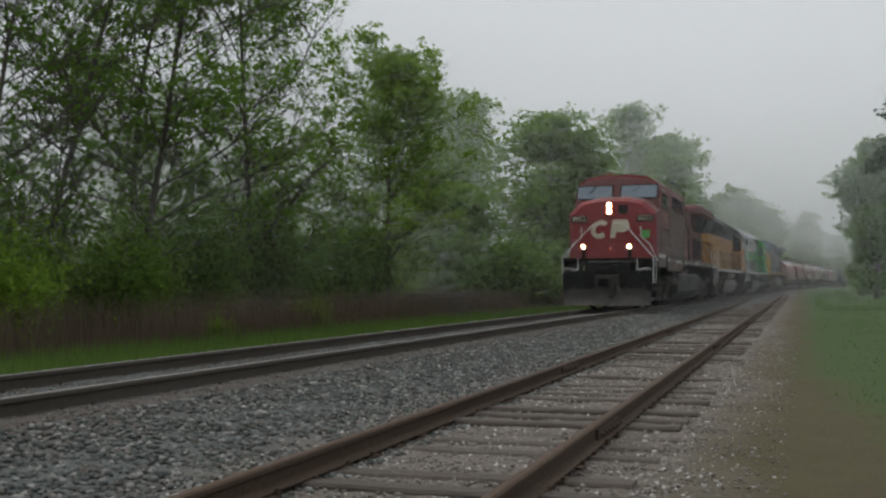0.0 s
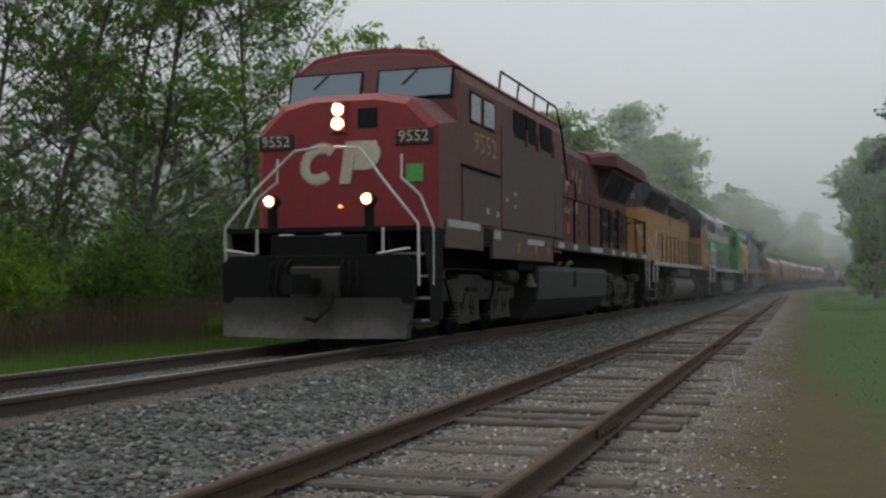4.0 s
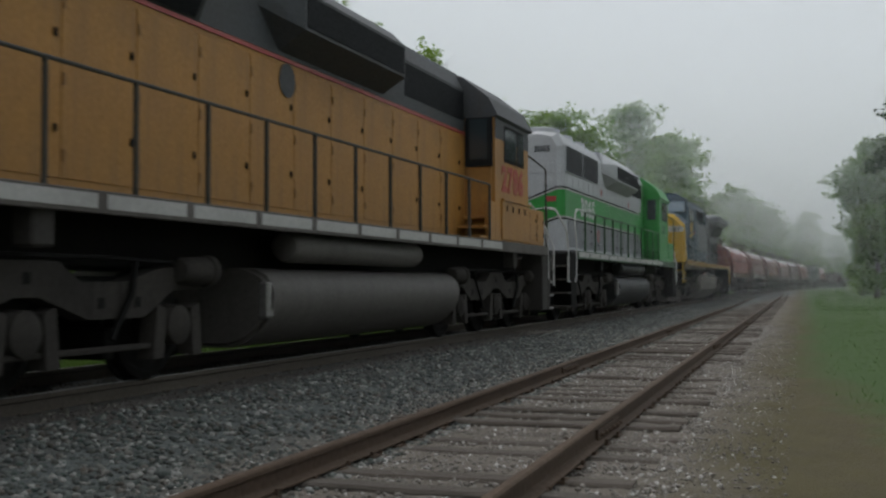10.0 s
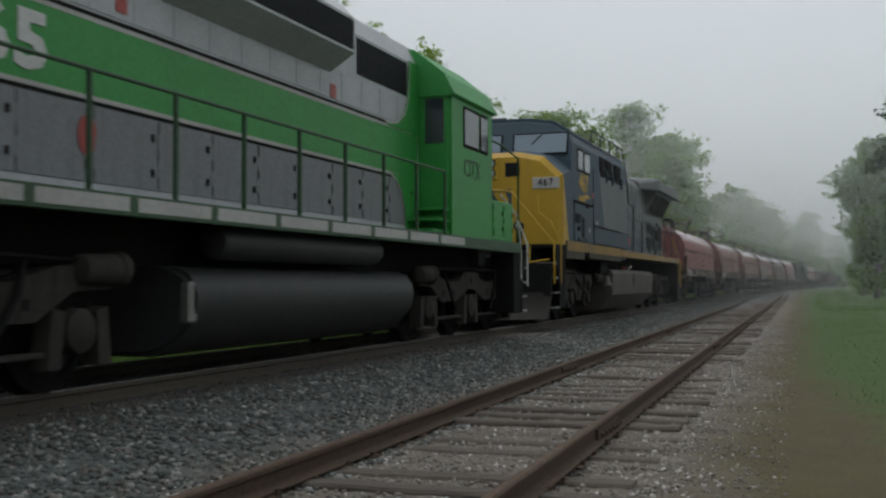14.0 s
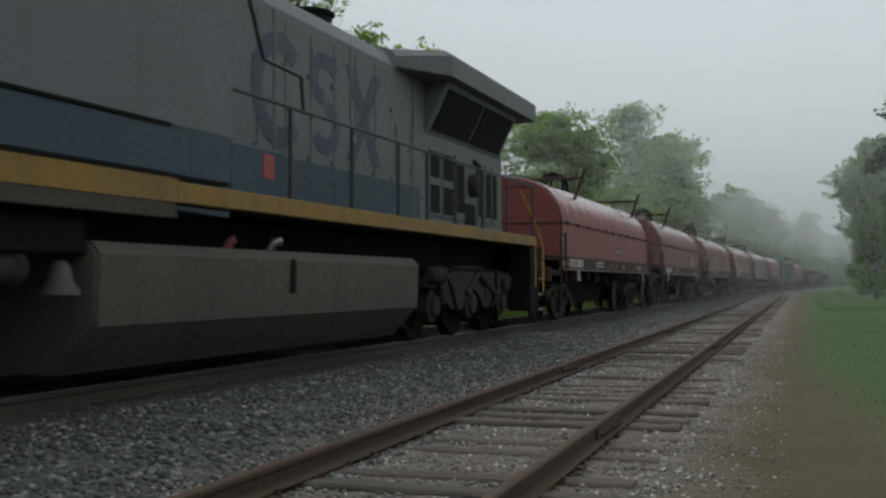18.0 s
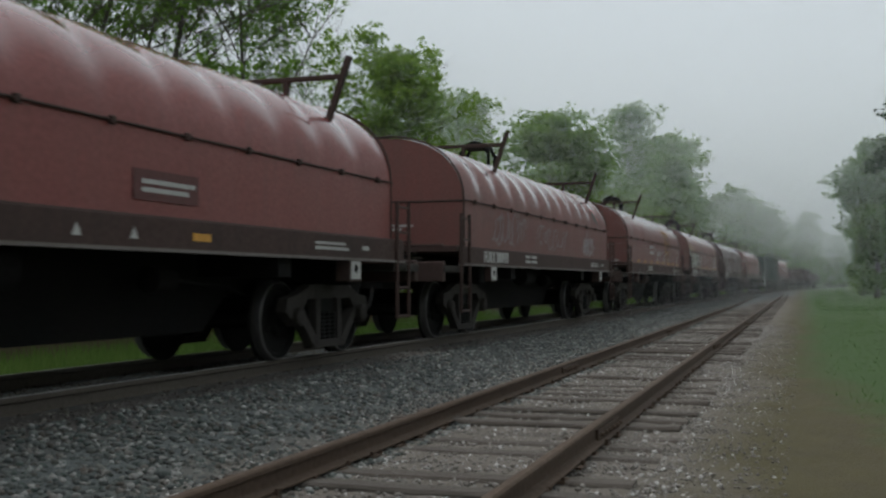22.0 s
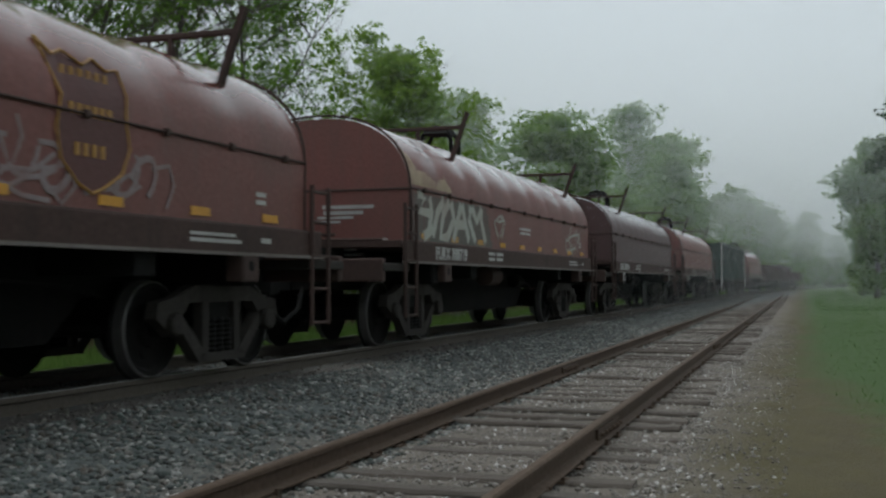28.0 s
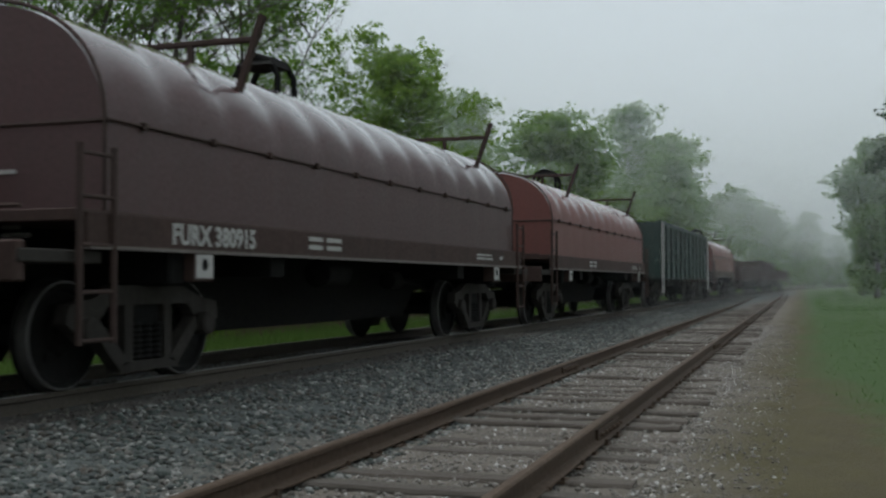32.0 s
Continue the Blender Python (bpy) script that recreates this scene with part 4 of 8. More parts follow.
    hl = part("headlight_housing", bx(-0.22, 0.06, q(-0.05), q(0.1), 3.10, 3.62, bev=0.03), p["nose"], L, "headlight housing")
    for z in (3.26, 3.47):
        b = nb()
        lathe(b, [(q(-0.075), 0.07), (q(-0.05), 0.075), (q(-0.02), 0.075)], "y", 16, (-0.08, 0, z))
        # when lit, this ring glows to imitate the headlight's halo
        part("reflector", lathe(nb(), [(q(-0.06), 0.10), (q(-0.045), 0.102)], "y", 16, (-0.08, 0, z)), LAMP_HALO if p["lit"] else BLACK, hl)
        part("headlight", b, LAMP_ON if p["lit"] else LAMP_OFF, hl, "glowing headlight" if p["lit"] else "unlit headlight")
    win = part("door_window", bx(0.20, 0.56, q(-0.012), q(0.1), 3.16, 3.50, bev=0.03), SCREEN, L, "small window in the nose door")
    for x in (-0.80, 0.72):
        b = nb()
        lathe(b, [(q(-0.84), 0.09), (q(-0.82), 0.10), (q(-0.67), 0.10), (q(-0.62), 0.06)], "y", 16, (x, 0, 2.06))
        d = part("ditch_light", b, BLACK, L, "ditch light on the front deck")
        b = nb()
        lathe(b, [(q(-0.865), 0.055), (q(-0.838), 0.06)], "y", 16, (x, 0, 2.06))
        # when lit, a glowing ring imitates the ditch light's halo
        part("reflector", lathe(nb(), [(q(-0.856), 0.082), (q(-0.838), 0.085)], "y", 16, (x, 0, 2.06)), LAMP_HALO if p["lit"] else BLACK, d)
        part("lens", b, LAMP_ON if p["lit"] else LAMP_OFF, d, "glowing lens" if p["lit"] else "unlit lens")
        b = bx(x - 0.05, x + 0.05, q(-0.80), q(-0.66), 1.66, 1.98, bev=0.01)
        part("bracket", b, BLACK, d)
    if p["lit"]:
        b = nb()
        lathe(b, [(q(-0.04), 0.02), (q(0.05), 0.025)], "y", 10, (-0.05, 0, 2.02))
        part("marker_light", b, LAMP_DIM, L, "small lit marker light")
    # pilot and plough
    part("pilot", bx(-1.45, 1.45, q(-0.92), q(-0.80), 0.55, 1.28, bev=0.02), p["pilot"], L, "front pilot plate")
    bm = nb()
    # the blade is hollow: it rolls forward towards its foot
    def row(f):
        out, z = 0.42 * (1 - f) ** 2, 0.13 + 0.55 * f
        return [(-1.40 - 0.06 * f, q(-0.98 - out * 0.25), z), (0, q(-1.06 - out), z), (1.40 + 0.06 * f, q(-0.98 - out * 0.25), z), (1.40 + 0.06 * f, q(-0.90), z), (-1.40 - 0.06 * f, q(-0.90), z)]
    loft(bm, [row(k / 7) for k in range(8)])
    for s in (-1, 1):
        wing = [(s * 0.42, 0.62), (s * 1.46, 0.60), (s * 1.48, 1.14), (s * 1.36, 1.27), (s * 0.62, 1.27), (s * 0.42, 1.05)]
        part("pilot_wing", prism(nb(), wing, "y", q(-0.99), q(-0.92)), BLACK, L, "dark upper plate beside the coupler")
        bars(L, [[(s * 0.95, q(-0.98), 1.29), (s * 1.42, q(-0.98), 1.36)]], p["grab"], 0.018, "uncoupling_rod", "thin pale uncoupling rod")
    part("coupler_pocket", bx(-0.40, 0.40, q(-1.0), q(-0.86), 0.66, 1.12, bev=0.03), STEP_DARK, L, "grimy coupler pocket")
    part("nose_step", bx(-0.62, -0.40, q(-0.88), q(-0.80), 1.52, 1.58, bev=0.01), WHITE, L, "pale marking on the front deck edge")
    part("nose_step", bx(0.10, 0.34, q(-0.88), q(-0.80), 1.52, 1.58, bev=0.01), WHITE, L, "pale marking on the front deck edge")
    for x in (-0.66, -0.54, -0.42, 0.42, 0.54, 0.66):
        part("air_hose", tube(nb(), [(x, q(-0.9), 1.22), (x, q(-1.02), 1.15), (x * 1.05, q(-1.06), 0.85), (x, q(-0.98), 0.68)], 0.022, 5), BLACK, L, "hanging air hose")
    smooth(part("snow_plough", bm, p.get("plough", PLOUGH), L, "wedge-shaped snow plough blade"), 30)
    coupler(L, q(-0.9), -1)
    coupler(L, q(19.6), 1)
    part("rear_pilot", bx(-1.45, 1.45, q(19.5), q(19.62), 0.4, 1.58, bev=0.02), BLACK, L, "rear end plate")
    for s in (-1, 1):
        steps(L, q(-0.82), -1, s, 1.6, BLACK, STEEL)
        steps(L, q(20.1), 1, s, 1.56, BLACK, STEEL)
        g = p["grab"]
        bars(L, [[(s * 1.5, q(-0.26), 0.85), (s * 1.5, q(-0.26), 1.70), (s * 1.3, q(-0.26), 2.15), (s * 1.0, q(-0.2), 2.4), (s * 1.0, q(-0.2), 2.75)],
                 [(s * 1.5, q(-0.84), 0.85), (s * 1.5, q(-0.86), 1.70), (s * 1.02, q(-0.8), 2.25), (s * 0.52, q(-0.6), 2.80), (s * 0.12, q(-0.6), 2.84)],
                 [(s * 0.98, q(-0.86), 1.3), (s * 0.98, q(-0.86), 1.66)]], g, 0.021, "handrail", "bent front handrails")
        bars(L, [[(s * 1.5, q(20.08), 0.7), (s * 1.5, q(20.08), 1.6), (s * 1.35, q(20.0), 2.1), (s * 1.2, q(19.5), 2.65)],
                 [(s * 1.5, q(19.46), 0.8), (s * 1.5, q(19.46), 1.6)]], p["grab_rear"], 0.021, "handrail", "bent rear handrails")
        ys = [q(v) for v in (7.3, 9.25, 10.85, 12.35, 13.45, 14.7, 16.1, 17.6, 19.4)]
        walkway_rail(L, s * 1.47, ys, 1.58, 2.73, p["rail"])
    walk_end = [[(-1.47, q(19.4), 2.73), (1.47, q(19.4), 2.73)]]
    bars(L, walk_end, p["rail"], 0.02, "end_rail", "handrail across the rear end")
    # engine hood
    hood = [(0.96, 1.60), (0.96, 3.98), (0.82, 4.20), (0.5, 4.30)]
    part("hood", loft(nb(), [ring(q(8.0), hood), ring(q(19.0), hood)]), p["hood"], L, p["hood_label"])
    for s in (-1, 1):
        x = s * 0.96
        panels(L, x, q(8.1), q(13.4), 1.85, 3.9, 8, p["hood"], latch=True)
        panels(L, x, q(13.5), q(14.7), 1.85, 3.2, 2, p["hood"])
        def sx2(a, b):
            return sorted((s * a, s * b))
        for i, (y, w) in enumerate(((14.91, 0.50), (15.53, 0.54), (16.16, 0.52), (17.42, 0.37), (17.87, 0.37), (18.31, 0.32))):
            v = part("vent", bx(*sx2(0.955, 0.985), q(y), q(y + w), 1.93, 3.0, bev=0.008), p["hood"], L, "dark radiator-room vent")
            for z0, z1 in (((1.98, 2.42), (2.54, 2.95)) if i < 2 else ((2.05, 2.86),)):
                part("screen", bx(*sx2(0.98, 0.992), q(y + 0.035), q(y + w - 0.035), z0, z1), SCREEN, v)
        part("screen", bx(*sx2(0.958, 0.975), q(16.72), q(17.3), 1.88, 2.24), SCREEN, L, "dark plate below the motor")
        mb = nb()
        lathe(mb, [(s * 0.96, 0.20), (s * 1.10, 0.19), (s * 1.14, 0.08)], "x", 14, (0, q(17.1), 2.56))
        tube(mb, [(s * 1.06, q(17.1), 2.70), (s * 1.08, q(17.22), 2.9), (s * 0.97, q(17.2), 3.0)], 0.05, 6)
        smooth(part("blower_motor", mb, FRAME, L, "motor and hoses on the hood side"), 40)
        part("equipment_box", bx(*sx2(0.96, 1.40), q(8.15), q(9.2), 1.63, 2.25, bev=0.015), p["box"], L, "low equipment box on the walkway")
        part("placard", bx(*sx2(1.40, 1.408), q(8.78), q(9.0), 1.95, 2.2), REFLECT_R, L, "small red placard")
    # radiator wings
    slab = [(0.97, 3.96), (1.5, 3.99), (1.5, 4.30), (1.40, 4.38), (0.4, 4.45)]
    bm = loft(nb(), [ring(q(13.5), [(0.97, 3.97), (0.99, 4.0), (0.99, 4.14), (0.9, 4.24), (0.4, 4.40)]), ring(q(14.5), slab), ring(q(19.55), slab)])
    part("radiator_wing", bm, p["wing"], L, "overhanging radiator slab along the roof")
    inner = [(0.965, 3.20), (1.34, 3.965), (0.4, 3.965), (0.4, 3.2)]
    part("radiator_body", loft(nb(), [ring(q(14.75), inner), ring(q(18.75), inner)]), p["wing"], L, "slanted body under the radiator slab")
    for s in (-1, 1):
        for a, b in ((14.95, 16.75), (16.87, 18.6)):
            m = Matrix.Translation((s * 1.153, 0, 3.58)) @ Matrix.Rotation(s * math.atan2(0.375, 0.765), 4, "Y")
            g = part("intake_screen", bx(-0.012, 0.012, q(a), q(b), -0.34, 0.34, bev=0.004), SCREEN, L, "dark slanted intake screen")
            g.matrix_basis = m @ Matrix.Translation((s * 0.008, 0, 0))
    b = nb()
    lathe(b, [(4.2, 0.42), (4.52, 0.40), (4.56, 0.44), (4.60, 0.44), (4.60, 0.34), (4.5, 0.3)], "z", 18, (0, q(12.5), 0))
    smooth(part("exhaust_stack", b, BLACK, L, "short round exhaust stack"), 40)
    for y in (4.5, 6.2):
        part("roof_box", bx(-0.5, 0.5, q(y), q(y + 0.9), 4.5, 4.66, bev=0.03), p["roof"], L, "low box on the cab roof")
    b = nb()
    for s in (-1, 1):
        tube(b, [(s * 0.25, q(2.6), 4.5), (s * 0.25, q(2.6), 4.63), (s * 0.25 + 0.2, q(2.6), 4.63)], 0.03, 6)
    part("horn", b, BLACK, L, "air horn on the cab roof")
    bars(L, [[(-0.62, q(1.9), 4.58), (-0.62, q(1.9), 4.74), (-0.30, q(1.9), 4.74), (-0.30, q(1.9), 4.58)]], p["roof"], 0.022, "roof_loop", "small loop on the cab roof")
    # fuel tank and trucks
    bm = nb()
    prism(bm, [(-1.05, 0.16), (1.05, 0.16), (1.42, 0.55), (1.45, 1.12), (1.36, 1.22), (-1.36, 1.22), (-1.45, 1.12), (-1.42, 0.55)], "y", q(6.05), q(13.2))
    bmesh.ops.bevel(bm, geom=[e for e in bm.edges if abs(e.verts[0].co.y - e.verts[1].co.y) < 1e-6], offset=0.03, segments=2, affect="EDGES")
    part("fuel_tank", bm, p["tank"], L, "long grey fuel tank with a sloping bottom")
    for s in (-1, 1):
        part("tank_gauge", bx(*sorted((s * 1.40, s * 1.462)), q(9.3), q(9.42), 0.78, 1.14, bev=0.01), BLACK, L, "sight gauge on the tank")
        bell(L, s * 1.33, q(5.75), 0.80)
        b = nb()
        tube(b, [(s * 1.32, q(8.2), 1.22), (s * 1.37, q(8.2), 1.29), (s * 1.41, q(8.22), 1.31)], 0.045, 8)
        smooth(part("fuel_filler", b, FILLER, L, "red fuel filler cap"), 40)
        b = nb()
        tube(b, [(s * 1.3, q(9.1), 1.22), (s * 1.36, q(9.1), 1.31), (s * 1.42, q(9.15), 1.33)], 0.05, 8)
        smooth(part("fuel_filler", b, STEEL, L, "bare metal filler cap"), 40)
        part("air_tank_shelf", bx(*sorted((s * 0.9, s * 1.35)), q(4.9), q(6.05), 1.1, 1.4, bev=0.03), BLACK, L, "equipment hung under the cab")
    big_truck(L, q(2.23 if p.get("steer") else 2.45), "steer" if p.get("steer") else "ge", 0.533)
    big_truck(L, q(16.5), "steer" if p.get("steer") else "ge", 0.533)
    return L, q


CAB_DUST = painted("dusty_red_cab", (0.175, 0.066, 0.064), (0.11, 0.086, 0.077), 0.8, 0.6, spec=0.25)
RED_LOCO = dict(nose=RED, nose_label="bright red nose", cab=CAB_DUST, cab_label="dust-greyed red cab", roof=RED, skirt=PANEL_DIRTY, panel=PANEL_DIRTY, panel_label="dust-greyed maroon side panel",
                sill=painted("sill_grey", (0.066, 0.050, 0.045), GRIME, 0.6, 0.6), flags=True, rail=BLACK, number="9552", board_ink=CREAM, lit=True, pilot=BLACK, grab=RAILWHITE, grab_rear=RAILWHITE, hood=RED_DIRTY,
                hood_label="dirty red engine hood", box=RED_DIRTY, wing=RED_DIRTY, tank=TANK)
loco, q = wide_cab("dirty red diesel locomotive with lit headlights leading the train", 36.9, RED_LOCO)
letters("road_number", "9552", 0.46, CREAM_WORN, on_side(1.474, q(2.4), 3.13), loco, "faded cream numerals", stretch=1.45)
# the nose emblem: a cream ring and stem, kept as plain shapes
b = nb()
pts = [(-0.40 + 0.24 * math.cos(a) + 0.05 * math.sin(a), 2.67 + 0.24 * math.sin(a)) for a in np.linspace(0.75, 5.5, 18)]
for (xa, za), (xb, zb) in zip(pts, pts[1:]):
    tube(b, [(xa, q(-0.004), za), (xb, q(-0.004), zb)], 0.085, 6)
ob = part("nose_emblem", b, CREAM, loco, "cream curved emblem on the nose")
ob.matrix_basis = Matrix.Translation((0, q(-0.004), 0)) @ Matrix.Diagonal((1, 0.12, 1, 1)) @ Matrix.Translation((0, -q(-0.004), 0))
b = nb()
prism(b, [(-0.07, 2.36), (0.11, 2.36), (0.21, 2.99), (0.03, 2.99)], "y", q(-0.02), q(0.0))
prism(b, [(0.16, 2.56), (0.42, 2.56), (0.56, 2.66), (0.60, 2.82), (0.52, 2.99), (0.20, 2.99)], "y", q(-0.02), q(0.0))
part("nose_emblem", b, CREAM, loco, "cream slab emblem on the nose")
part("placard", bx(1.0, 1.26, q(-0.02), q(0.0) + 0.1, 2.36, 2.62), SIGN_GREEN, loco, "square green placard on the nose")
# worn cream lettering on the hood side, kept as plain strokes
def worn(pts):
    part("worn_letter", prism(nb(), [(q(y), z) for y, z in pts], "x", 0.985, 0.989), CREAM_WORN, loco, "flaking cream lettering worn beyond reading")


worn([(8.72, 3.56), (8.9, 3.50), (8.88, 3.38), (8.70, 3.42), (8.58, 3.25), (8.58, 3.12), (8.72, 3.06), (8.84, 3.12), (8.86, 3.0), (8.66, 2.94), (8.46, 3.02), (8.40, 3.2), (8.48, 3.42)])
worn([(9.06, 3.14), (9.16, 3.14), (9.28, 3.56), (9.16, 3.56)])
worn([(9.34, 3.36), (9.56, 3.36), (9.64, 3.5), (9.56, 3.58), (9.36, 3.58), (9.44, 3.47)])
worn([(9.92, 3.12), (10.04, 3.14), (10.12, 3.42), (10.26, 3.48), (10.26, 3.62), (10.02, 3.60), (9.96, 3.40)])
worn([(10.46, 3.04), (10.60, 3.02), (10.72, 3.2), (10.92, 3.22), (10.94, 3.36), (10.68, 3.42), (10.46, 3.26)])
worn([(11.24, 3.45), (11.36, 3.43), (11.42, 3.66), (11.28, 3.66)])
worn([(11.56, 3.0), (11.72, 3.0), (11.88, 3.66), (11.74, 3.68)])
worn([(11.90, 3.10), (12.10, 3.06), (12.30, 3.44), (12.16, 3.50)])
worn([(11.52, 2.58), (11.80, 2.56), (11.88, 2.76), (11.74, 2.93), (11.54, 2.82)])
for y, z in ((9.64, 2.6), (9.86, 2.66), (9.98, 2.50), (10.34, 2.58), (10.56, 2.6), (10.78, 2.58), (11.12, 2.64)):
    worn([(y, z - 0.06), (y + 0.14, z - 0.08), (y + 0.15, z + 0.06), (y + 0.03, z + 0.09)])
rnd = random.Random(9)
for y, z, w, h, m in ((2.35, 2.02, 0.16, 0.09, WHITE), (2.95, 2.0, 0.16, 0.09, WHITE), (3.55, 2.3, 0.14, 0.07, WHITE), (4.1, 2.45, 0.1, 0.06, WHITE), (4.1, 2.22, 0.12, 0.06, WHITE), (2.8, 1.62, 0.42, 0.14, WHITE), (5.0, 1.6, 1.3, 0.1, WHITE), (4.3, 1.42, 0.14, 0.18, REFLECT_R), (5.6, 1.42, 0.13, 0.17, REFLECT_R), (6.6, 1.42, 0.13, 0.17, REFLECT_R), (0.4, 1.72, 1.6, 0.11, WHITE)):
    part("sticker", bx(1.489, 1.503, q(y), q(y + w), z, z + h), m, loco, "small reflective sticker")

# brown tank colour, darker towards the bottom
TANK_BROWN = painted("dusty_brown_tank", (0.125, 0.112, 0.096), (0.045, 0.040, 0.034), 0.5, 0.65, low=(0.2, 1.3, 0.7), spec=0.2)
SKIRT_BROWN = painted("dusty_brown_skirt", (0.085, 0.074, 0.060), (0.055, 0.048, 0.04), 0.6, 0.7, spec=0.25)
BLUE_LOCO = dict(nose=YELLOW, nose_label="yellow nose", cab=BLUE, cab_label="dark blue cab", roof=BLUE, skirt=SKIRT_BROWN, low=1.44, steer=True, panel=BLUE, panel_label="dark blue side panel",
                 sill=YELLOW_DIRTY, flags=False, rail=ROOF_GREY, number="467", board_ink=BLACK, lit=False, pilot=BLACK, plough=STEP_DARK, grab=YELLOW, grab_rear=YELLOW, hood=BLUEGREY,
                 hood_label="blue-grey engine hood", box=BLUE, wing=BLUEGREY, tank=TANK_BROWN)
loco, q = wide_cab("dark blue and yellow diesel locomotive coupled before the coil cars", 99.62, BLUE_LOCO)
letters("road_number", "467", 0.56, YELLOW, on_side(1.474, q(2.25), 3.17), loco, "yellow numerals", stretch=1.15, bold=0.012)
b = nb()
prism(b, [(q(1.61), 2.82), (q(1.82), 2.81), (q(1.84), 2.89), (q(2.2), 2.85), (q(2.22), 2.93), (q(2.84), 2.94), (q(2.92), 2.86), (q(2.44), 2.85), (q(2.46), 2.75), (q(2.07), 2.77), (q(2.0), 2.70)], "x", 1.470, 1.478)
part("lightning_mark", b, YELLOW, loco, "yellow lightning flash")
b = nb()
prism(b, [(q(0.1), 1.70), (q(0.66), 1.70), (q(0.64), 1.80), (q(0.12), 3.20), (q(0.1), 3.20)], "x", 1.468, 1.478)
part("yellow_flash", b, YELLOW, loco, "slanted yellow edge of the nose paint")
b = nb()
prism(b, [(q(4.75), 2.25), (q(8.0), 2.25), (q(8.0), 3.6), (q(4.0), 3.6), (q(4.37), 2.75), (q(4.56), 2.34)], "x", 1.489, 1.493)
part("grey_flash", b, BLUEGREY, loco, "slanted blue-grey field")
b = nb()
prism(b, [(q(0.35), 1.58), (q(7.06), 1.58), (q(7.06), 1.79), (q(0.35), 1.79)], "x", 1.50, 1.506)
part("sill_stripe", b, YELLOW_DIRTY, loco, "dirty yellow stripe under the cab")
part("emblem_field", bx(-0.95, 0.36, q(-0.012), q(0.0), 2.45, 2.90), BLUE, loco, "blue field of the nose emblem")
for x in (-0.72, -0.30, 0.12):
    b = nb()
    prism(b, [(x - 0.16, 2.50), (x + 0.12, 2.50), (x + 0.18, 2.66), (x + 0.10, 2.84), (x - 0.18, 2.84), (x - 0.05, 2.66)], "y", q(-0.02), q(-0.012))
    part("emblem_shape", b, YELLOW, loco, "yellow shape of the nose emblem")
FADED_BLUE = painted("faded_blue", (0.040, 0.062, 0.095), (0.075, 0.085, 0.098), 0.6)
def arc_shape(yc, zc, ry, rz, thick, a0, a1, n=18):
    outer = [(yc + ry * math.cos(a), zc + rz * math.sin(a)) for a in np.linspace(a0, a1, n)]
    inner = [(yc + (ry - thick) * math.cos(a), zc + (rz - thick) * math.sin(a)) for a in np.linspace(a1, a0, n)]
    part("hood_emblem", prism(nb(), outer + inner, "x", 0.9765, 0.9795), FADED_BLUE, loco, "large faded emblem shape on the hood")


arc_shape(q(9.95), 3.06, 0.66, 0.66, 0.24, 0.8, 5.5)
arc_shape(q(11.15), 3.38, 0.42, 0.34, 0.20, 0.5, 4.6)
arc_shape(q(11.15), 2.80, 0.42, 0.34, 0.20, 1.5, -2.6)
for poly in ([(11.75, 3.70), (12.05, 3.70), (12.95, 2.45), (12.65, 2.45)], [(12.65, 3.70), (12.95, 3.70), (12.47, 3.06), (12.33, 3.28)], [(11.75, 2.45), (12.05, 2.45), (12.36, 2.86), (12.22, 3.08)]):
    part("hood_emblem", prism(nb(), [(q(y), z) for y, z in poly], "x", 0.9765, 0.9795), FADED_BLUE, loco, "large faded emblem shape on the hood")
for nm, y0, y1, z0, z1, deep in (("vent", 1.22, 1.76, 2.22, 2.44, 0.012), ("vent", 1.92, 2.19, 1.90, 2.37, 0.012), ("latch_box", 1.44, 1.68, 2.05, 2.15, 0.03), ("grab_slot", 2.43, 2.67, 2.62, 2.68, 0.01), ("lock", 1.50, 1.57, 1.83, 1.90, 0.02), ("lock", 2.24, 2.36, 1.84, 1.90, 0.02)):
    part(nm, bx(1.484, 1.492 + deep, q(y0), q(y1), z0, z1, bev=0.003), SCREEN, loco, "dark opening in the access door")
part("door_frame", bx(1.47, 1.498, q(1.84), q(2.26), 1.86, 2.42, bev=0.004), BLUE, loco, "raised door frame")
part("lower_panel", bx(1.486, 1.498, q(3.42), q(6.95), 1.83, 2.22, bev=0.004), BLUE, loco, "blue-grey lower panel")
part("drip_strip", bx(1.486, 1.515, q(3.42), q(6.95), 2.225, 2.255), BLACK, loco)
for y in (9.8, 11.9, 14.2):
    part("hood_rib", bx(0.96, 0.985, q(y), q(y + 0.05), 1.8, 3.95, bev=0.004), BLUEGREY, loco, "upright seam strip on the hood")
part("hood_band", bx(0.972, 0.976, q(8.05), q(14.5), 1.80, 2.32), BLUE, loco, "dark blue lower band of the hood")
for y, z, w, h, m in ((2.7, 2.05, 0.12, 0.12, WHITE), (3.6, 2.3, 0.2, 0.08, WHITE), (3.1, 2.9, 0.16, 0.14, REFLECT_R), (11.9, 2.72, 0.14, 0.08, WHITE)):
    part("sticker", bx(1.489 if y < 8 else 0.976, 1.503 if y < 8 else 0.99, q(y), q(y + w), z, z + h), m, loco, "small reflective sticker")


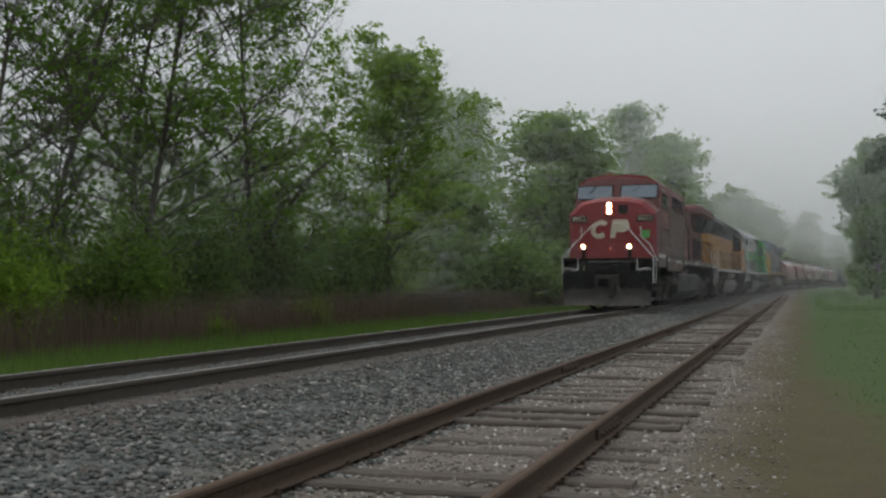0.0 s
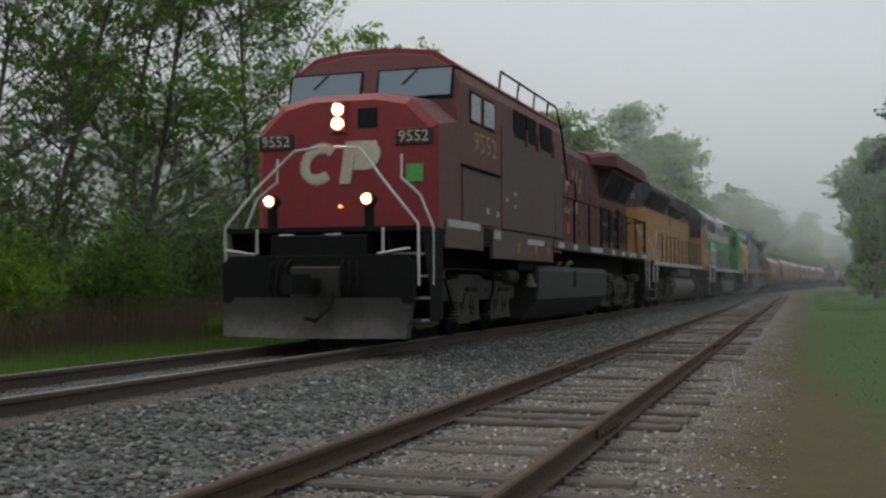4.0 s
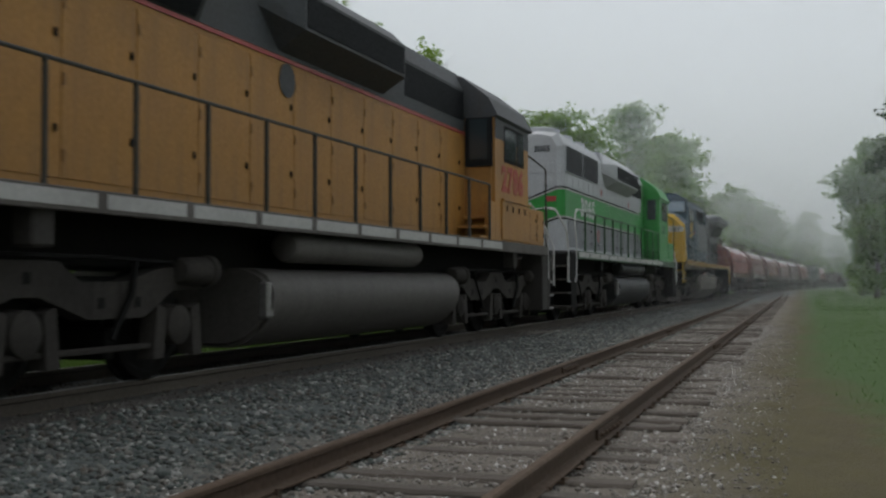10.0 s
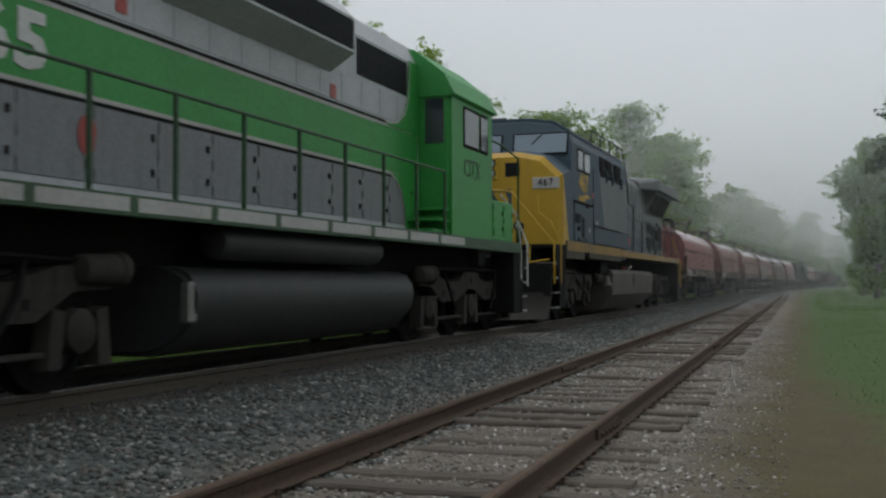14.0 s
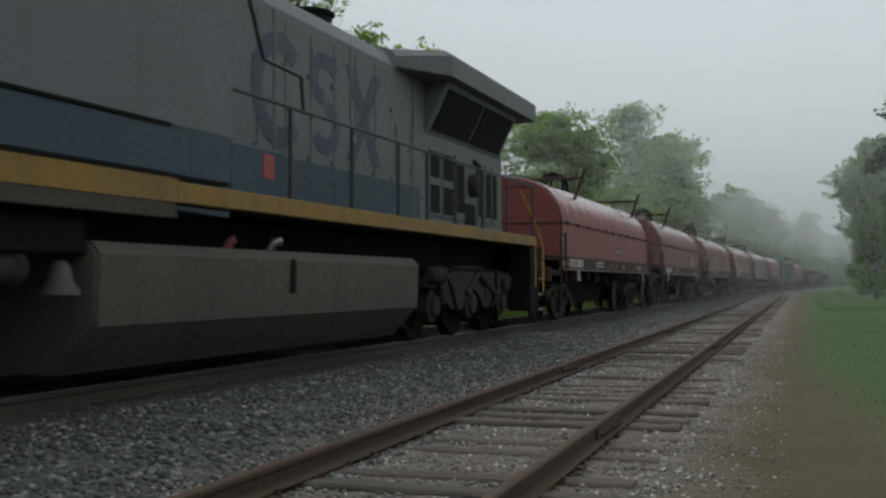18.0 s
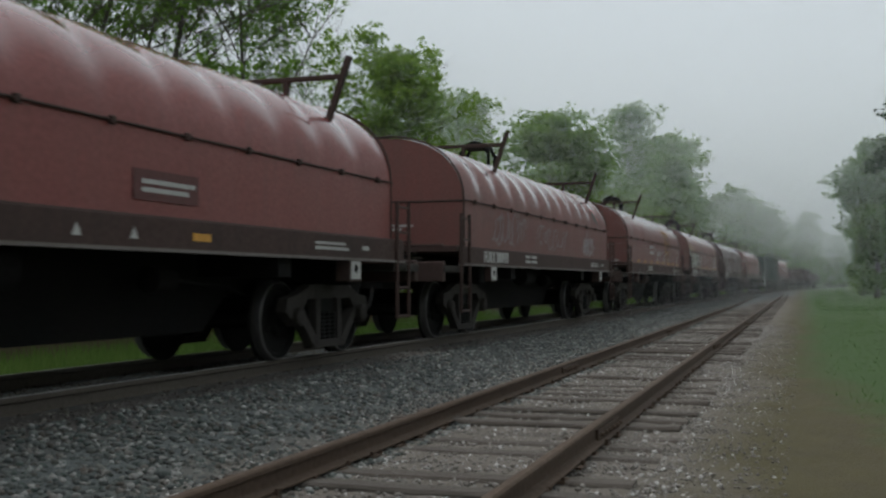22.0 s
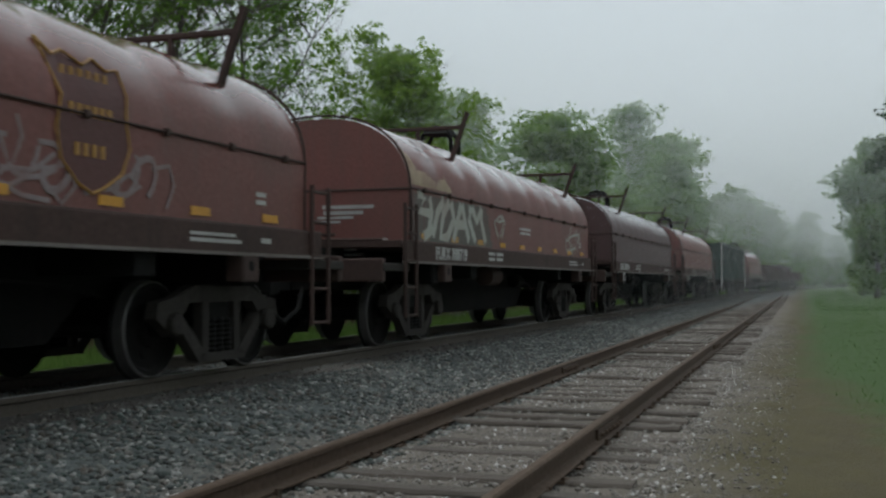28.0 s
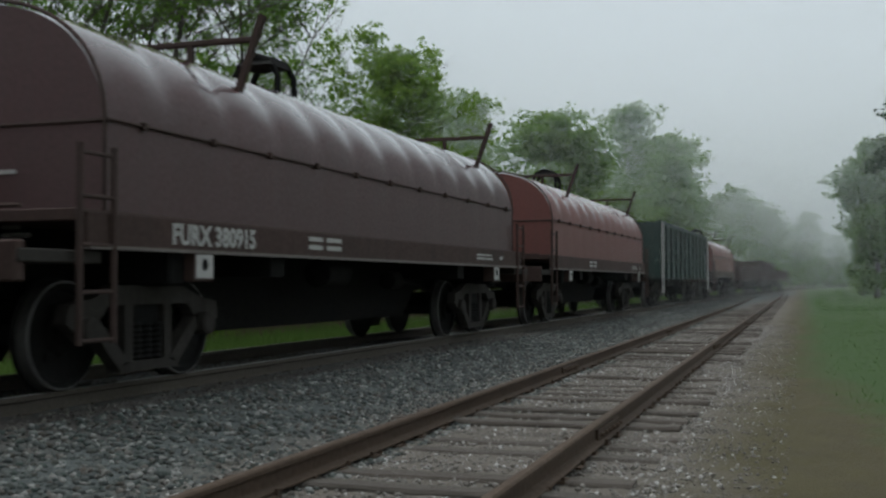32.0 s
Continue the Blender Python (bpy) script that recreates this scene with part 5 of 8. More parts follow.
# ---- hood-unit locomotives that run long hood first ----
def hood_unit(label, s_rear, p):
    """y runs from the long hood's end to the short nose. p: colours, lengths and extras."""
    L = thing("locomotive", label, "locomotive", group="locomotives of the train")
    VEHICLES.append((L, s_rear + 9.0))
    o = -9.0
    def q(v):
        return v + o
    cab0, cab1, end = p["cab0"], p["cab1"], p["end"]
    back, deck_end, box_end = p["back"], p["deck_end"], p["box_end"]
    part("deck", bx(-1.5, 1.5, q(back + 0.75), q(deck_end), 1.54, 1.60, bev=0.01), ROOF_GREY, L, "walkway deck")
    part("underframe", bx(-0.8, 0.8, q(back + 0.2), q(deck_end + 0.1), 1.02, 1.54, bev=0.02), BLACK, L, "dark underframe")
    for s in (-1, 1):
        part("side_sill", bx(*sorted((s * 1.47, s * 1.515)), q(back + (0.05 if p["style"] == "ochre" else 1.17)), q(deck_end), 1.42, 1.60, bev=0.008), p["sill"], L, "sill along the walkway edge")
        if p["dashes"]:
            y = -0.9
            while y < cab0 - 0.2:
                part("sill_patch", bx(*sorted((s * 1.514, s * 1.519)), q(y), q(y + 1.12), 1.46, 1.575), WHITE, L, "white stripe on the sill")
                y += 1.24
    # long hood
    hood = [(0.955, 1.60), (0.955, 4.17), (0.80, 4.46), (0.45, 4.52)]
    bm = loft(nb(), [ring(q(0.0), [(0.80, 1.60), (0.80, 4.10), (0.66, 4.34), (0.4, 4.41)]), ring(q(0.14), [(0.955, 1.60), (0.955, 4.15), (0.80, 4.43), (0.45, 4.49)]), ring(q(cab0 + 0.1), hood)])
    part("hood", bm, p["hood"], L, p["hood_label"])
    for s in (-1, 1):
        def sx(a, b):
            return sorted((s * a, s * b))
        x = s * 0.955
        if p["style"] == "ochre":
            # flared radiators in grey above an ochre hood
            bm = loft(nb(), [[(s * v[0], q(y), v[1]) for v in ((0.955, 3.42), (1.24, 4.06), (1.24, 4.16), (0.98, 4.45), (0.5, 4.50), (0.5, 3.42))] for y in (0.12, 5.0)])
            rad = part("flared_radiator", bm, ROOF_GREY, L, "flared radiator housing")
            for a, b2 in ((0.3, 2.55), (2.65, 4.9)):
                m = Matrix.Translation((s * 1.11, 0, 3.73)) @ Matrix.Rotation(s * math.atan2(0.305, 0.6), 4, "Y")
                g = part("radiator_screen", bx(-0.008, 0.012, q(a), q(b2), -0.28, 0.28), SCREEN, L, "dark radiator screen")
                g.matrix_basis = m @ Matrix.Translation((s * 0.008, 0, 0))
            if s > 0:
                part("grey_hood_top", loft(nb(), [ring(q(y), [(0.963, 3.46), (0.963, 4.17), (0.806, 4.468), (0.45, 4.528)]) for y in (5.0, cab0 + 0.02)]), ROOF_GREY, L, "dark grey top of the hood")
            part("red_line", bx(*sx(0.957, 0.970), q(0.14), q(cab0), 3.405, 3.45), REFLECT_R, L, "thin red paint line")
        else:
            for a, b2 in ((0.16, 2.06), (2.1, 4.05)):
                g = part("radiator_screen", bx(*sx(0.955, 0.985), q(a), q(b2), 3.50, 4.17, bev=0.01), p["hood"], L, "radiator screen in a grey frame")
                part("mesh", bx(*sx(0.985, 0.992), q(a + 0.04), q(b2 - 0.04), 3.53, 4.14), SCREEN_GREY, g, "dark mesh")
        # brake-grid blister with slanted intakes
        f0, f1 = p["flare"]
        bm = loft(nb(), [[(s * v[0], q(y), v[1]) for v in ((0.95, 3.50 + d), (1.30 - e, 3.72 + d), (1.30 - e, 4.16), (0.9, 4.48), (0.5, 4.52), (0.5, 3.5 + d))] for y, d, e in ((f0, 0.42, 0.32), (f0 + 0.5, 0.0, 0.0), (f1 - 0.5, 0.0, 0.0), (f1, 0.42, 0.32))])
        part("brake_blister", bm, p["upper"], L, "flared dynamic brake housing")
        part("intake_screen", bx(*sx(1.296, 1.308), q(f0 + 0.55), q(f1 - 0.55), 3.76, 4.12), SCREEN, L, "dark intake screen")
        part("intake_screen", bx(*sx(0.955, 0.97), q(f1 + 0.35), q(cab0 - (0.1 if p["style"] == "ochre" else 0.5)), 3.64, 4.12), SCREEN, L, "dark intake screen")
        # doors
        d0 = 0.75 if p["style"] == "ochre" else 0.25
        panels(L, x, q(d0 + 0.15), q(cab0 - 0.25), 1.72, 2.40 if p["style"] == "stripe" else 3.36, 12, p["lower"], 0.008, gap=0.012)
        if p["style"] == "stripe":
            panels(L, x, q(0.3), q(cab0 - 0.25), 3.17, 3.58, 18, p["hood"], 0.008, latch=False)
    # cab
    wall = [(1.5, 1.85), (1.5, 3.70), (1.36, 3.98), (0.9, 4.36), (0.4, 4.46)]
    wall0 = [(1.5, 1.60)] + wall[1:]
    part("cab", loft(nb(), [ring(q(cab0), wall0), ring(q(cab1), wall0)]), p["cab"], L, p["cab_label"])
    roof = [(1.53, 3.69), (1.56, 3.72), (1.40, 4.03), (0.92, 4.41), (0.4, 4.50)]
    part("cab_roof", loft(nb(), [ring(q(cab0 - 0.05), roof), ring(q(cab1 + 0.12), roof)]), p["cab_roof"], L, "cab roof with eaves")
    top = p["nose_top"]
    nose = [(0.98, 1.60), (0.98, top - 0.28), (0.85, top - 0.08), (0.3, top)]
    part("short_nose", loft(nb(), [ring(q(cab1), nose), ring(q(end - 0.25), nose), ring(q(end), [(0.86, 1.60), (0.86, top - 0.40), (0.75, top - 0.22), (0.3, top - 0.15)])]), p["cab"], L, "short nose ahead of the cab")
    for s in (-1, 1):
        def sx(a, b):
            return sorted((s * a, s * b))
        for a, b2 in ((0.55, 1.35), (1.40, 1.85)):
            w = part("cab_window", bx(*sx(1.498, 1.512), q(cab0 + a), q(cab0 + b2), 2.98, 3.62, bev=0.01), BLACK, L, "cab side window")
            part("pane", bx(*sx(1.512, 1.517), q(cab0 + a + 0.04), q(cab0 + b2 - 0.04), 3.03, 3.57), GLASS, w)
        d = part("cab_door", bx(*sorted((s * 1.0, s * 1.44)), q(cab0 - 0.02), q(cab0 + 0.01), 1.95, 3.86, bev=0.01), p["cab"], L, "cab rear door")
        part("pane", bx(*sorted((s * 1.08, s * 1.38)), q(cab0 - 0.026), q(cab0 - 0.018), 2.98, 3.66, bev=0.003), GLASS, d)
        for i in range(3):
            part("cab_step", bx(*sx(1.0, 1.46), q(cab0 - 0.75 + i * 0.25), q(cab0 - 0.02), 1.62 + i * 0.17, 1.66 + i * 0.17, bev=0.005), p["cab"], L, "step up to the cab door")
        part("battery_box", bx(*sx(0.98, 1.5), q(cab1), q(box_end), 1.60, 2.28, bev=0.015), p["cab"], L, "battery box beside the nose")
        panels(L, s * 1.5, q(cab1 + 0.02), q(box_end - 0.02), 1.66, 2.22, 2, p["cab"], 0.01)
        part("cab_front_window", bx(*sorted((s * 0.25, s * 0.85)), q(cab1), q(cab1 + 0.015), 3.1, 3.75, bev=0.01), GLASS, L, "cab front window")
    # fans, horn, end lamps
    for y in (1.0, 2.5, 4.0):
        fan(L, q(y), 4.54, 0.62, p["fan"])
    fan(L, q((f0 + f1) / 2), 4.54, 0.55, p["fan"])
    b = nb()
    lathe(b, [(4.35, 0.22), (4.6, 0.22)], "z", 14, (0, q(p["flare"][1] + 1.0), 0))
    part("exhaust_stack", b, BLACK, L, "short exhaust stack")
    hl = part("headlight_housing", bx(-0.27, 0.07, q(-0.05), q(0.05), *((3.62, 3.96) if p["style"] == "ochre" else (3.86, 4.36)), bev=0.05), p["hood"] if p["style"] == "stripe" else ROOF_GREY, L, "end headlight housing")
    for dx in ((-0.18, -0.02) if p["style"] == "ochre" else (-0.1, -0.1)):
        z = 3.79 if p["style"] == "ochre" else (3.98 if not hl.children else 4.22)
        b = nb()
        lathe(b, [(q(-0.07), 0.07), (q(-0.04), 0.075)], "y", 14, (dx, 0, z))
        part("headlight", b, LAMP_OFF, hl, "unlit headlight lens")
    # handrails, steps, pilots
    n = p["posts"]
    for s in (-1, 1):
        ys = [q(-0.1 + (cab0 - 0.3 + 0.1) * i / (n - 1)) for i in range(n)]
        walkway_rail(L, s * 1.49, ys, 1.46, 2.52, p["post"])
        steps(L, q(back), -1, s, 1.54, p["pilot"], STEEL if p["style"] == "ochre" else SPRING)
        steps(L, q(deck_end + 0.55), 1, s, 1.42, p["pilot"], STEEL)
        g = p["grab"]
        e, f = back, deck_end
        bars(L, [[(s * 1.5, q(e + 0.28), 0.90), (s * 1.5, q(e + 0.16), 0.90), (s * 1.5, q(e + 0.16), 1.72), (s * 1.5, q(e - 0.02), 2.02), (s * 1.3, q(e - 0.14), 2.44), (s * 1.05, q(e - 0.12), 2.50)],
                 [(s * 1.5, q(e + 0.86), 0.90), (s * 1.5, q(e + 0.95), 1.02), (s * 1.5, q(e + 1.04), 1.76), (s * 1.5, q(e + 0.86), 2.12), (s * 1.5, q(e + 0.9), 2.44), (s * 1.5, q(e + 1.1), 2.53), (s * 1.5, q(-0.1), 2.52)],
                 [(s * 1.5, q(f + 0.5), 0.82), (s * 1.5, q(f + 0.5), 1.6), (s * 1.3, q(f + 0.35), 2.2), (s * 1.1, q(f + 0.1), 2.5)],
                 [(s * 1.5, q(f + 0.02), 0.95), (s * 1.5, q(f + 0.02), 1.62), (s * 1.5, q(f - 0.2), 2.0)]], g, 0.021, "handrail", "bent white corner handrails")
        bars(L, [[(s * 1.47, q(f - 0.03), 1.5), (s * 1.47, q(f - 0.03), 3.15), (s * 1.30, q(f - 0.6), 3.35), (s * 1.0, q(cab1 + 0.2), 3.5)]], p["post"], 0.022, "corner_post", "tall corner post with a sloping handrail")
        bars(L, [[(s * 0.9, q(back + 0.7), 1.56), (s * 0.9, q(back + 0.7), 2.53), (s * 0.2, q(back + 0.7), 2.50)]], p["post"], 0.02, "end_rail", "railing across the hood end")
    part("pilot", bx(-0.95, 0.95, q(back - 0.06), q(back + 0.04), 0.22, 1.40, bev=0.03), p["pilot"], L, "end pilot plate")
    part("pilot", bx(-0.95, 0.95, q(deck_end + 0.5), q(deck_end + 0.6), 0.30, 1.40, bev=0.03), p["pilot"], L, "end pilot plate")
    for x in (-0.62, -0.5, -0.38, 0.38, 0.5, 0.62):
        b = nb()
        tube(b, [(x, q(back - 0.05), 1.02), (x, q(back - 0.13), 0.98), (x * 1.02, q(back - 0.17), 0.6), (x, q(back - 0.09), 0.5)], 0.022, 5)
        part("air_hose", b, BLACK, L, "hanging air hose")
    coupler(L, q(back), -1)
    coupler(L, q(deck_end + 0.5), 1)
    # tanks
    t0, t1 = p["tank_y"]
    bm = nb()
    half = [(0.80, 0.20), (0.98, 0.25), (1.13, 0.35), (1.25, 0.48), (1.32, 0.62), (1.34, 0.76), (1.31, 0.88), (1.23, 0.98), (1.12, 1.03), (0.95, 1.045)]
    prism(bm, [(-x, z) for x, z in half[::-1]] + half, "y", q(t0), q(t1))
    bmesh.ops.bevel(bm, geom=[e for e in bm.edges if abs(e.verts[0].co.y - e.verts[1].co.y) < 1e-6], offset=0.05, segments=3, affect="EDGES")
    smooth(part("fuel_tank", bm, p["tank"], L, "rounded fuel tank between the trucks"), 40)
    for s in (-1, 1):
        b = nb()
        lathe(b, [(q(t0 + 0.5), 0.05), (q(t0 + 0.53), 0.15), (q(t0 + 0.62), 0.175), (q(t0 + 4.4), 0.175), (q(t0 + 4.5), 0.15), (q(t0 + 4.53), 0.05)], "y", 16, (s * 1.2, 0, 1.28))
        smooth(part("air_reservoir", b, p["tank"], L, "long round air reservoir"), 40)
        part("tank_gauge", bx(*sorted((s * 1.2, s * 1.31)), q(t0 - 0.04), q(t0 + 0.1), 0.52, 0.9, bev=0.02), STEEL, L, "sight gauge on the tank")
        part("sill_bracket", bx(*sorted((s * 1.25, s * 1.45)), q(2.05), q(2.3), 1.15, 1.46, bev=0.02), p["pilot"], L, "jacking bracket under the sill")
        part("sill_bracket", bx(*sorted((s * 1.25, s * 1.45)), q(deck_end - 2.38), q(deck_end - 2.16), 1.15, 1.46, bev=0.02), p["pilot"], L, "jacking bracket under the sill")
    big_truck(L, q(p["truck1"]), "emd", 0.508)
    big_truck(L, q(p["truck2"]), "emd", 0.508)
    return L, q


POST_DARK = painted("dark_olive_post", (0.040, 0.038, 0.030), GRIME, 0.5, 0.6)
STEP_BROWN = painted("dusty_dark_steel", (0.046, 0.042, 0.038), (0.03, 0.027, 0.024), 0.6, 0.7, spec=0.25)
OCHRE = dict(style="ochre", cab0=13.5, cab1=15.7, end=17.2, back=-1.27, deck_end=17.23, box_end=16.9, nose_top=3.26, hood=ORANGE, lower=ORANGE, upper=ROOF_GREY, hood_label="ochre yellow engine hood, stained", cab=ORANGE, cab_label="ochre cab", cab_roof=ROOF_GREY, fan=ROOF_GREY,
             sill=painted("sill_light_grey", (0.12, 0.108, 0.098), GRIME, 0.6, 0.6, spec=0.25), dashes=True, flare=(6.2, 10.3), post=POST_DARK, grab=RAILWHITE, posts=13, pilot=STEP_BROWN, tank=TANK_LIGHT, tank_y=(5.85, 12.1), truck1=2.32, truck2=14.66)
loco, q = hood_unit("weathered ochre and grey diesel locomotive running long hood first", 59.1, OCHRE)
letters("road_number", "2786", 0.62, painted("faded_red", (0.36, 0.035, 0.022), (0.28, 0.13, 0.035), 0.5), on_side(1.505, q(14.6), 2.66), loco, "faded red numerals", stretch=1.1, bold=0.022, spacing=1.06)
letters("reporting_mark", "CEFX", 0.20, WHITE, on_front(0.5, q(-0.012), 3.80), loco, "small white lettering")
part("grey_hood_end", loft(nb(), [ring(q(-0.006), [(0.805, 3.42), (0.805, 4.11), (0.665, 4.35), (0.4, 4.42)]), ring(q(0.145), [(0.962, 3.42), (0.962, 4.16), (0.805, 4.44), (0.45, 4.50)])]), ROOF_GREY, loco, "dark grey top of the hood end")
part("red_line", bx(-0.80, 0.80, q(-0.010), q(-0.004), 3.39, 3.43), REFLECT_R, loco, "thin red paint line")
for s in (-1, 1):
    def sx(a, b):
        return sorted((s * a, s * b))
    part("grey_cab_band", bx(*sx(1.498, 1.506), q(13.5), q(15.7), 3.34, 3.70), ROOF_GREY, loco, "dark grey band round the cab windows")
    part("cab_panel", bx(*sx(1.498, 1.53), q(13.85), q(15.7), 1.62, 2.30, bev=0.01), ORANGE, loco, "dirty access panel below the cab")
    part("ledge", bx(*sx(1.50, 1.56), q(13.85), q(15.72), 2.30, 2.33), ORANGE, loco)
    for y in (14.1, 14.5, 14.9, 15.3):
        part("latch", bx(*sx(1.53, 1.542), q(y), q(y + 0.05), 2.12, 2.22), BLACK, loco)
    # the recess is not cut in; a dark plate gives its shade
    part("rear_window_recess", bx(*sorted((s * 0.98, s * 1.47)), q(13.455), q(13.478), 2.85, 3.80, bev=0.008), SCREEN, loco, "dark plate for the shade in the recess round the rear window")
    part("rear_window", bx(*sorted((s * 1.06, s * 1.38)), q(13.445), q(13.455), 2.98, 3.66), GLASS, loco, "cab rear window")
    part("kick_plate", bx(*sx(1.40, 1.50), q(13.2), q(13.5), 1.60, 2.25, bev=0.01), ORANGE, loco, "side plate of the cab steps")
# dark plate on the uncut hood, painted as the recess's inner shade
a = part("alcove", bx(0.93, 0.972, q(0.17), q(0.72), 1.90, 2.95, bev=0.01), SCREEN, loco, "dark plate for the shade inside a hood-side recess")
b = nb()
tube(b, [(1.03, q(0.42) + 0.21 * math.cos(t), 2.62 + 0.21 * math.sin(t)) for t in np.linspace(0, 2 * math.pi, 15)], 0.025, 6)
for t in (0.5, 2.6, 4.7):
    tube(b, [(1.03, q(0.42), 2.62), (1.03, q(0.42) + 0.2 * math.cos(t), 2.62 + 0.2 * math.sin(t))], 0.018, 5)
tube(b, [(0.97, q(0.42), 2.62), (1.04, q(0.42), 2.62)], 0.04, 8)
tube(b, [(0.985, q(0.42), 2.5), (0.985, q(0.44), 1.95)], 0.05, 6)
part("hand_brake_wheel", b, ORANGE, loco, "ochre hand brake wheel")
part("oval_plate", lathe(nb(), [(0.968, 0.2), (0.974, 0.2)], "x", 16, (0, q(6.9), 3.2)), ROOF_GREY, loco, "dark oval plate on the hood")

STRIPE = dict(style="stripe", cab0=12.05, cab1=14.15, end=15.7, back=-2.12, deck_end=15.95, box_end=15.45, nose_top=2.95, hood=SILVER, lower=GREY_LOW, upper=SILVER, hood_label="silver-grey engine hood", cab=GREEN, cab_label="bright green cab", cab_roof=GREEN, fan=SILVER,
              sill=DKGREEN, dashes=True, flare=(4.7, 9.4), post=DKGREEN, grab=RAILWHITE, posts=11, pilot=BLACK, tank=painted("tank_black", (0.022, 0.024, 0.025), GRIME, 0.4, 0.5), tank_y=(5.2, 10.9), truck1=1.75, truck2=14.0)
loco, q = hood_unit("grey and green striped diesel locomotive running long hood first", 80.15, STRIPE)
for s in (-1, 1):
    def sx(a, b):
        return sorted((s * a, s * b))
    part("green_band", bx(*sx(0.955, 0.966), q(0.14), q(12.0), 2.42, 3.12), GREEN, loco, "wide green band along the hood")
    part("white_line", bx(*sx(0.957, 0.969), q(0.14), q(11.7), 3.085, 3.125), WHITE, loco, "white line along the band")
    part("black_line", bx(*sx(0.956, 0.967), q(0.14), q(11.7), 3.125, 3.165), BLACK, loco, "black line along the band")
    part("white_line", bx(*sx(0.957, 0.969), q(0.14), q(11.3), 2.42, 2.46), WHITE, loco, "white line along the band")
    part("black_line", bx(*sx(0.956, 0.967), q(0.14), q(11.3), 2.385, 2.42), BLACK, loco, "black line along the band")
for z0, h, mat_, lab, d in ((2.42, 0.70, GREEN, "green chevron on the hood end", 0.006), (3.085, 0.04, WHITE, "white chevron line", 0.010), (3.125, 0.04, BLACK, "black chevron line", 0.008), (2.42, 0.04, WHITE, "white chevron line", 0.010), (2.38, 0.04, BLACK, "black chevron line", 0.008)):
    # on the hood end the band dips to the middle, and it turns the bevelled corners
    b = nb()
    prism(b, [(-0.80, z0), (0, z0 - 0.30), (0.80, z0), (0.80, z0 + h), (0, z0 + h - 0.30), (-0.80, z0 + h)], "y", q(-d), q(0.0))
    for s in (-1, 1):
        loft(b, [[(s * (0.80 - 0.0), q(-d), z0), (s * (0.955 + d), q(0.14), z0), (s * 0.95, q(0.16), z0), (s * 0.78, q(0.02), z0)], [(s * 0.80, q(-d), z0 + h), (s * (0.955 + d), q(0.14), z0 + h), (s * 0.95, q(0.16), z0 + h), (s * 0.78, q(0.02), z0 + h)]])
    part("chevron", b, mat_, loco, lab)
for lo, hi, lab in (([(10.75, 3.165), (11.15, 3.22), (11.42, 3.38), (11.56, 3.62), (11.62, 4.17), (12.05, 4.17), (12.05, 3.10), (10.75, 3.10)], [(10.7, 3.125), (11.15, 3.18), (11.45, 3.35), (11.6, 3.6), (11.66, 4.17)], "green sweep of the paint towards the cab"),
                    ([(10.9, 2.43), (11.14, 2.36), (11.34, 2.20), (11.46, 1.95), (11.52, 1.62), (12.05, 1.62), (12.05, 2.45), (10.9, 2.45)], [(10.9, 2.42), (11.12, 2.34), (11.31, 2.18), (11.43, 1.94), (11.49, 1.62)], "green sweep of the paint towards the deck")):
    part("paint_sweep", prism(nb(), [(q(y), z) for y, z in lo], "x", 0.975, 0.981), GREEN, loco, lab)
    b = nb()
    for (ya, za), (yb, zb) in zip(hi, hi[1:]):
        prism(b, [(q(ya), za - 0.012), (q(yb), zb - 0.012), (q(yb) - 0.01, zb + 0.03), (q(ya) - 0.02, za + 0.03)], "x", 0.981, 0.984)
    part("white_line", b, WHITE, loco, "white line curving along the sweep")
letters("reporting_mark", "CITX", 0.40, DKGREEN, on_side(1.503, q(13.05), 2.66), loco, "dark green letters on the cab", stretch=0.95)
letters("road_number", "3065", 0.62, RAILWHITE, on_side(0.972, q(2.75), 2.75), loco, "white numerals on the green band", stretch=1.35, bold=0.022, spacing=1.08)
letters("road_number", "3065", 0.20, BLACK, on_front(0.44, q(-0.004), 4.05), loco, "small black numerals", bold=0.006)
letters("road_number", "3065", 0.20, BLACK, on_front(-0.55, q(-0.004), 4.05), loco, "small black numerals", bold=0.006)
for x in (-0.86, 0.5):
    b = nb()
    lathe(b, [(q(-1.50), 0.09), (q(-1.48), 0.10), (q(-1.34), 0.10), (q(-1.30), 0.06)], "y", 16, (x, 0, 1.92))
    d = part("ditch_light", b, GREEN, loco, "ditch light on the end deck")
    part("lens", lathe(nb(), [(q(-1.52), 0.07), (q(-1.498), 0.08)], "y", 14, (x, 0, 1.92)), LAMP_OFF, d, "unlit lens")
    part("bracket", bx(x - 0.05, x + 0.05, q(-1.46), q(-1.36), 1.58, 1.84, bev=0.01), GREEN, d)
part("round_cover", lathe(nb(), [(q(-0.02), 0.12), (q(0.0), 0.13)], "y", 18, (0.55, 0, 3.28)), SILVER, loco, "round cover plate on the hood end")
bars(loco, [[(0.15, q(-0.01), 2.62), (0.15, q(-0.07), 2.62), (0.72, q(-0.07), 2.64), (0.72, q(-0.01), 2.64)], [(-0.72, q(-0.01), 2.62), (-0.72, q(-0.07), 2.62), (-0.15, q(-0.07), 2.60), (-0.15, q(-0.01), 2.60)]], RAILWHITE, 0.015, "grab_iron", "white grab iron")
part("end_panel", bx(-0.70, -0.20, q(-0.012), q(0.0), 3.48, 3.72, bev=0.005), SILVER, loco, "raised panel on the hood end")
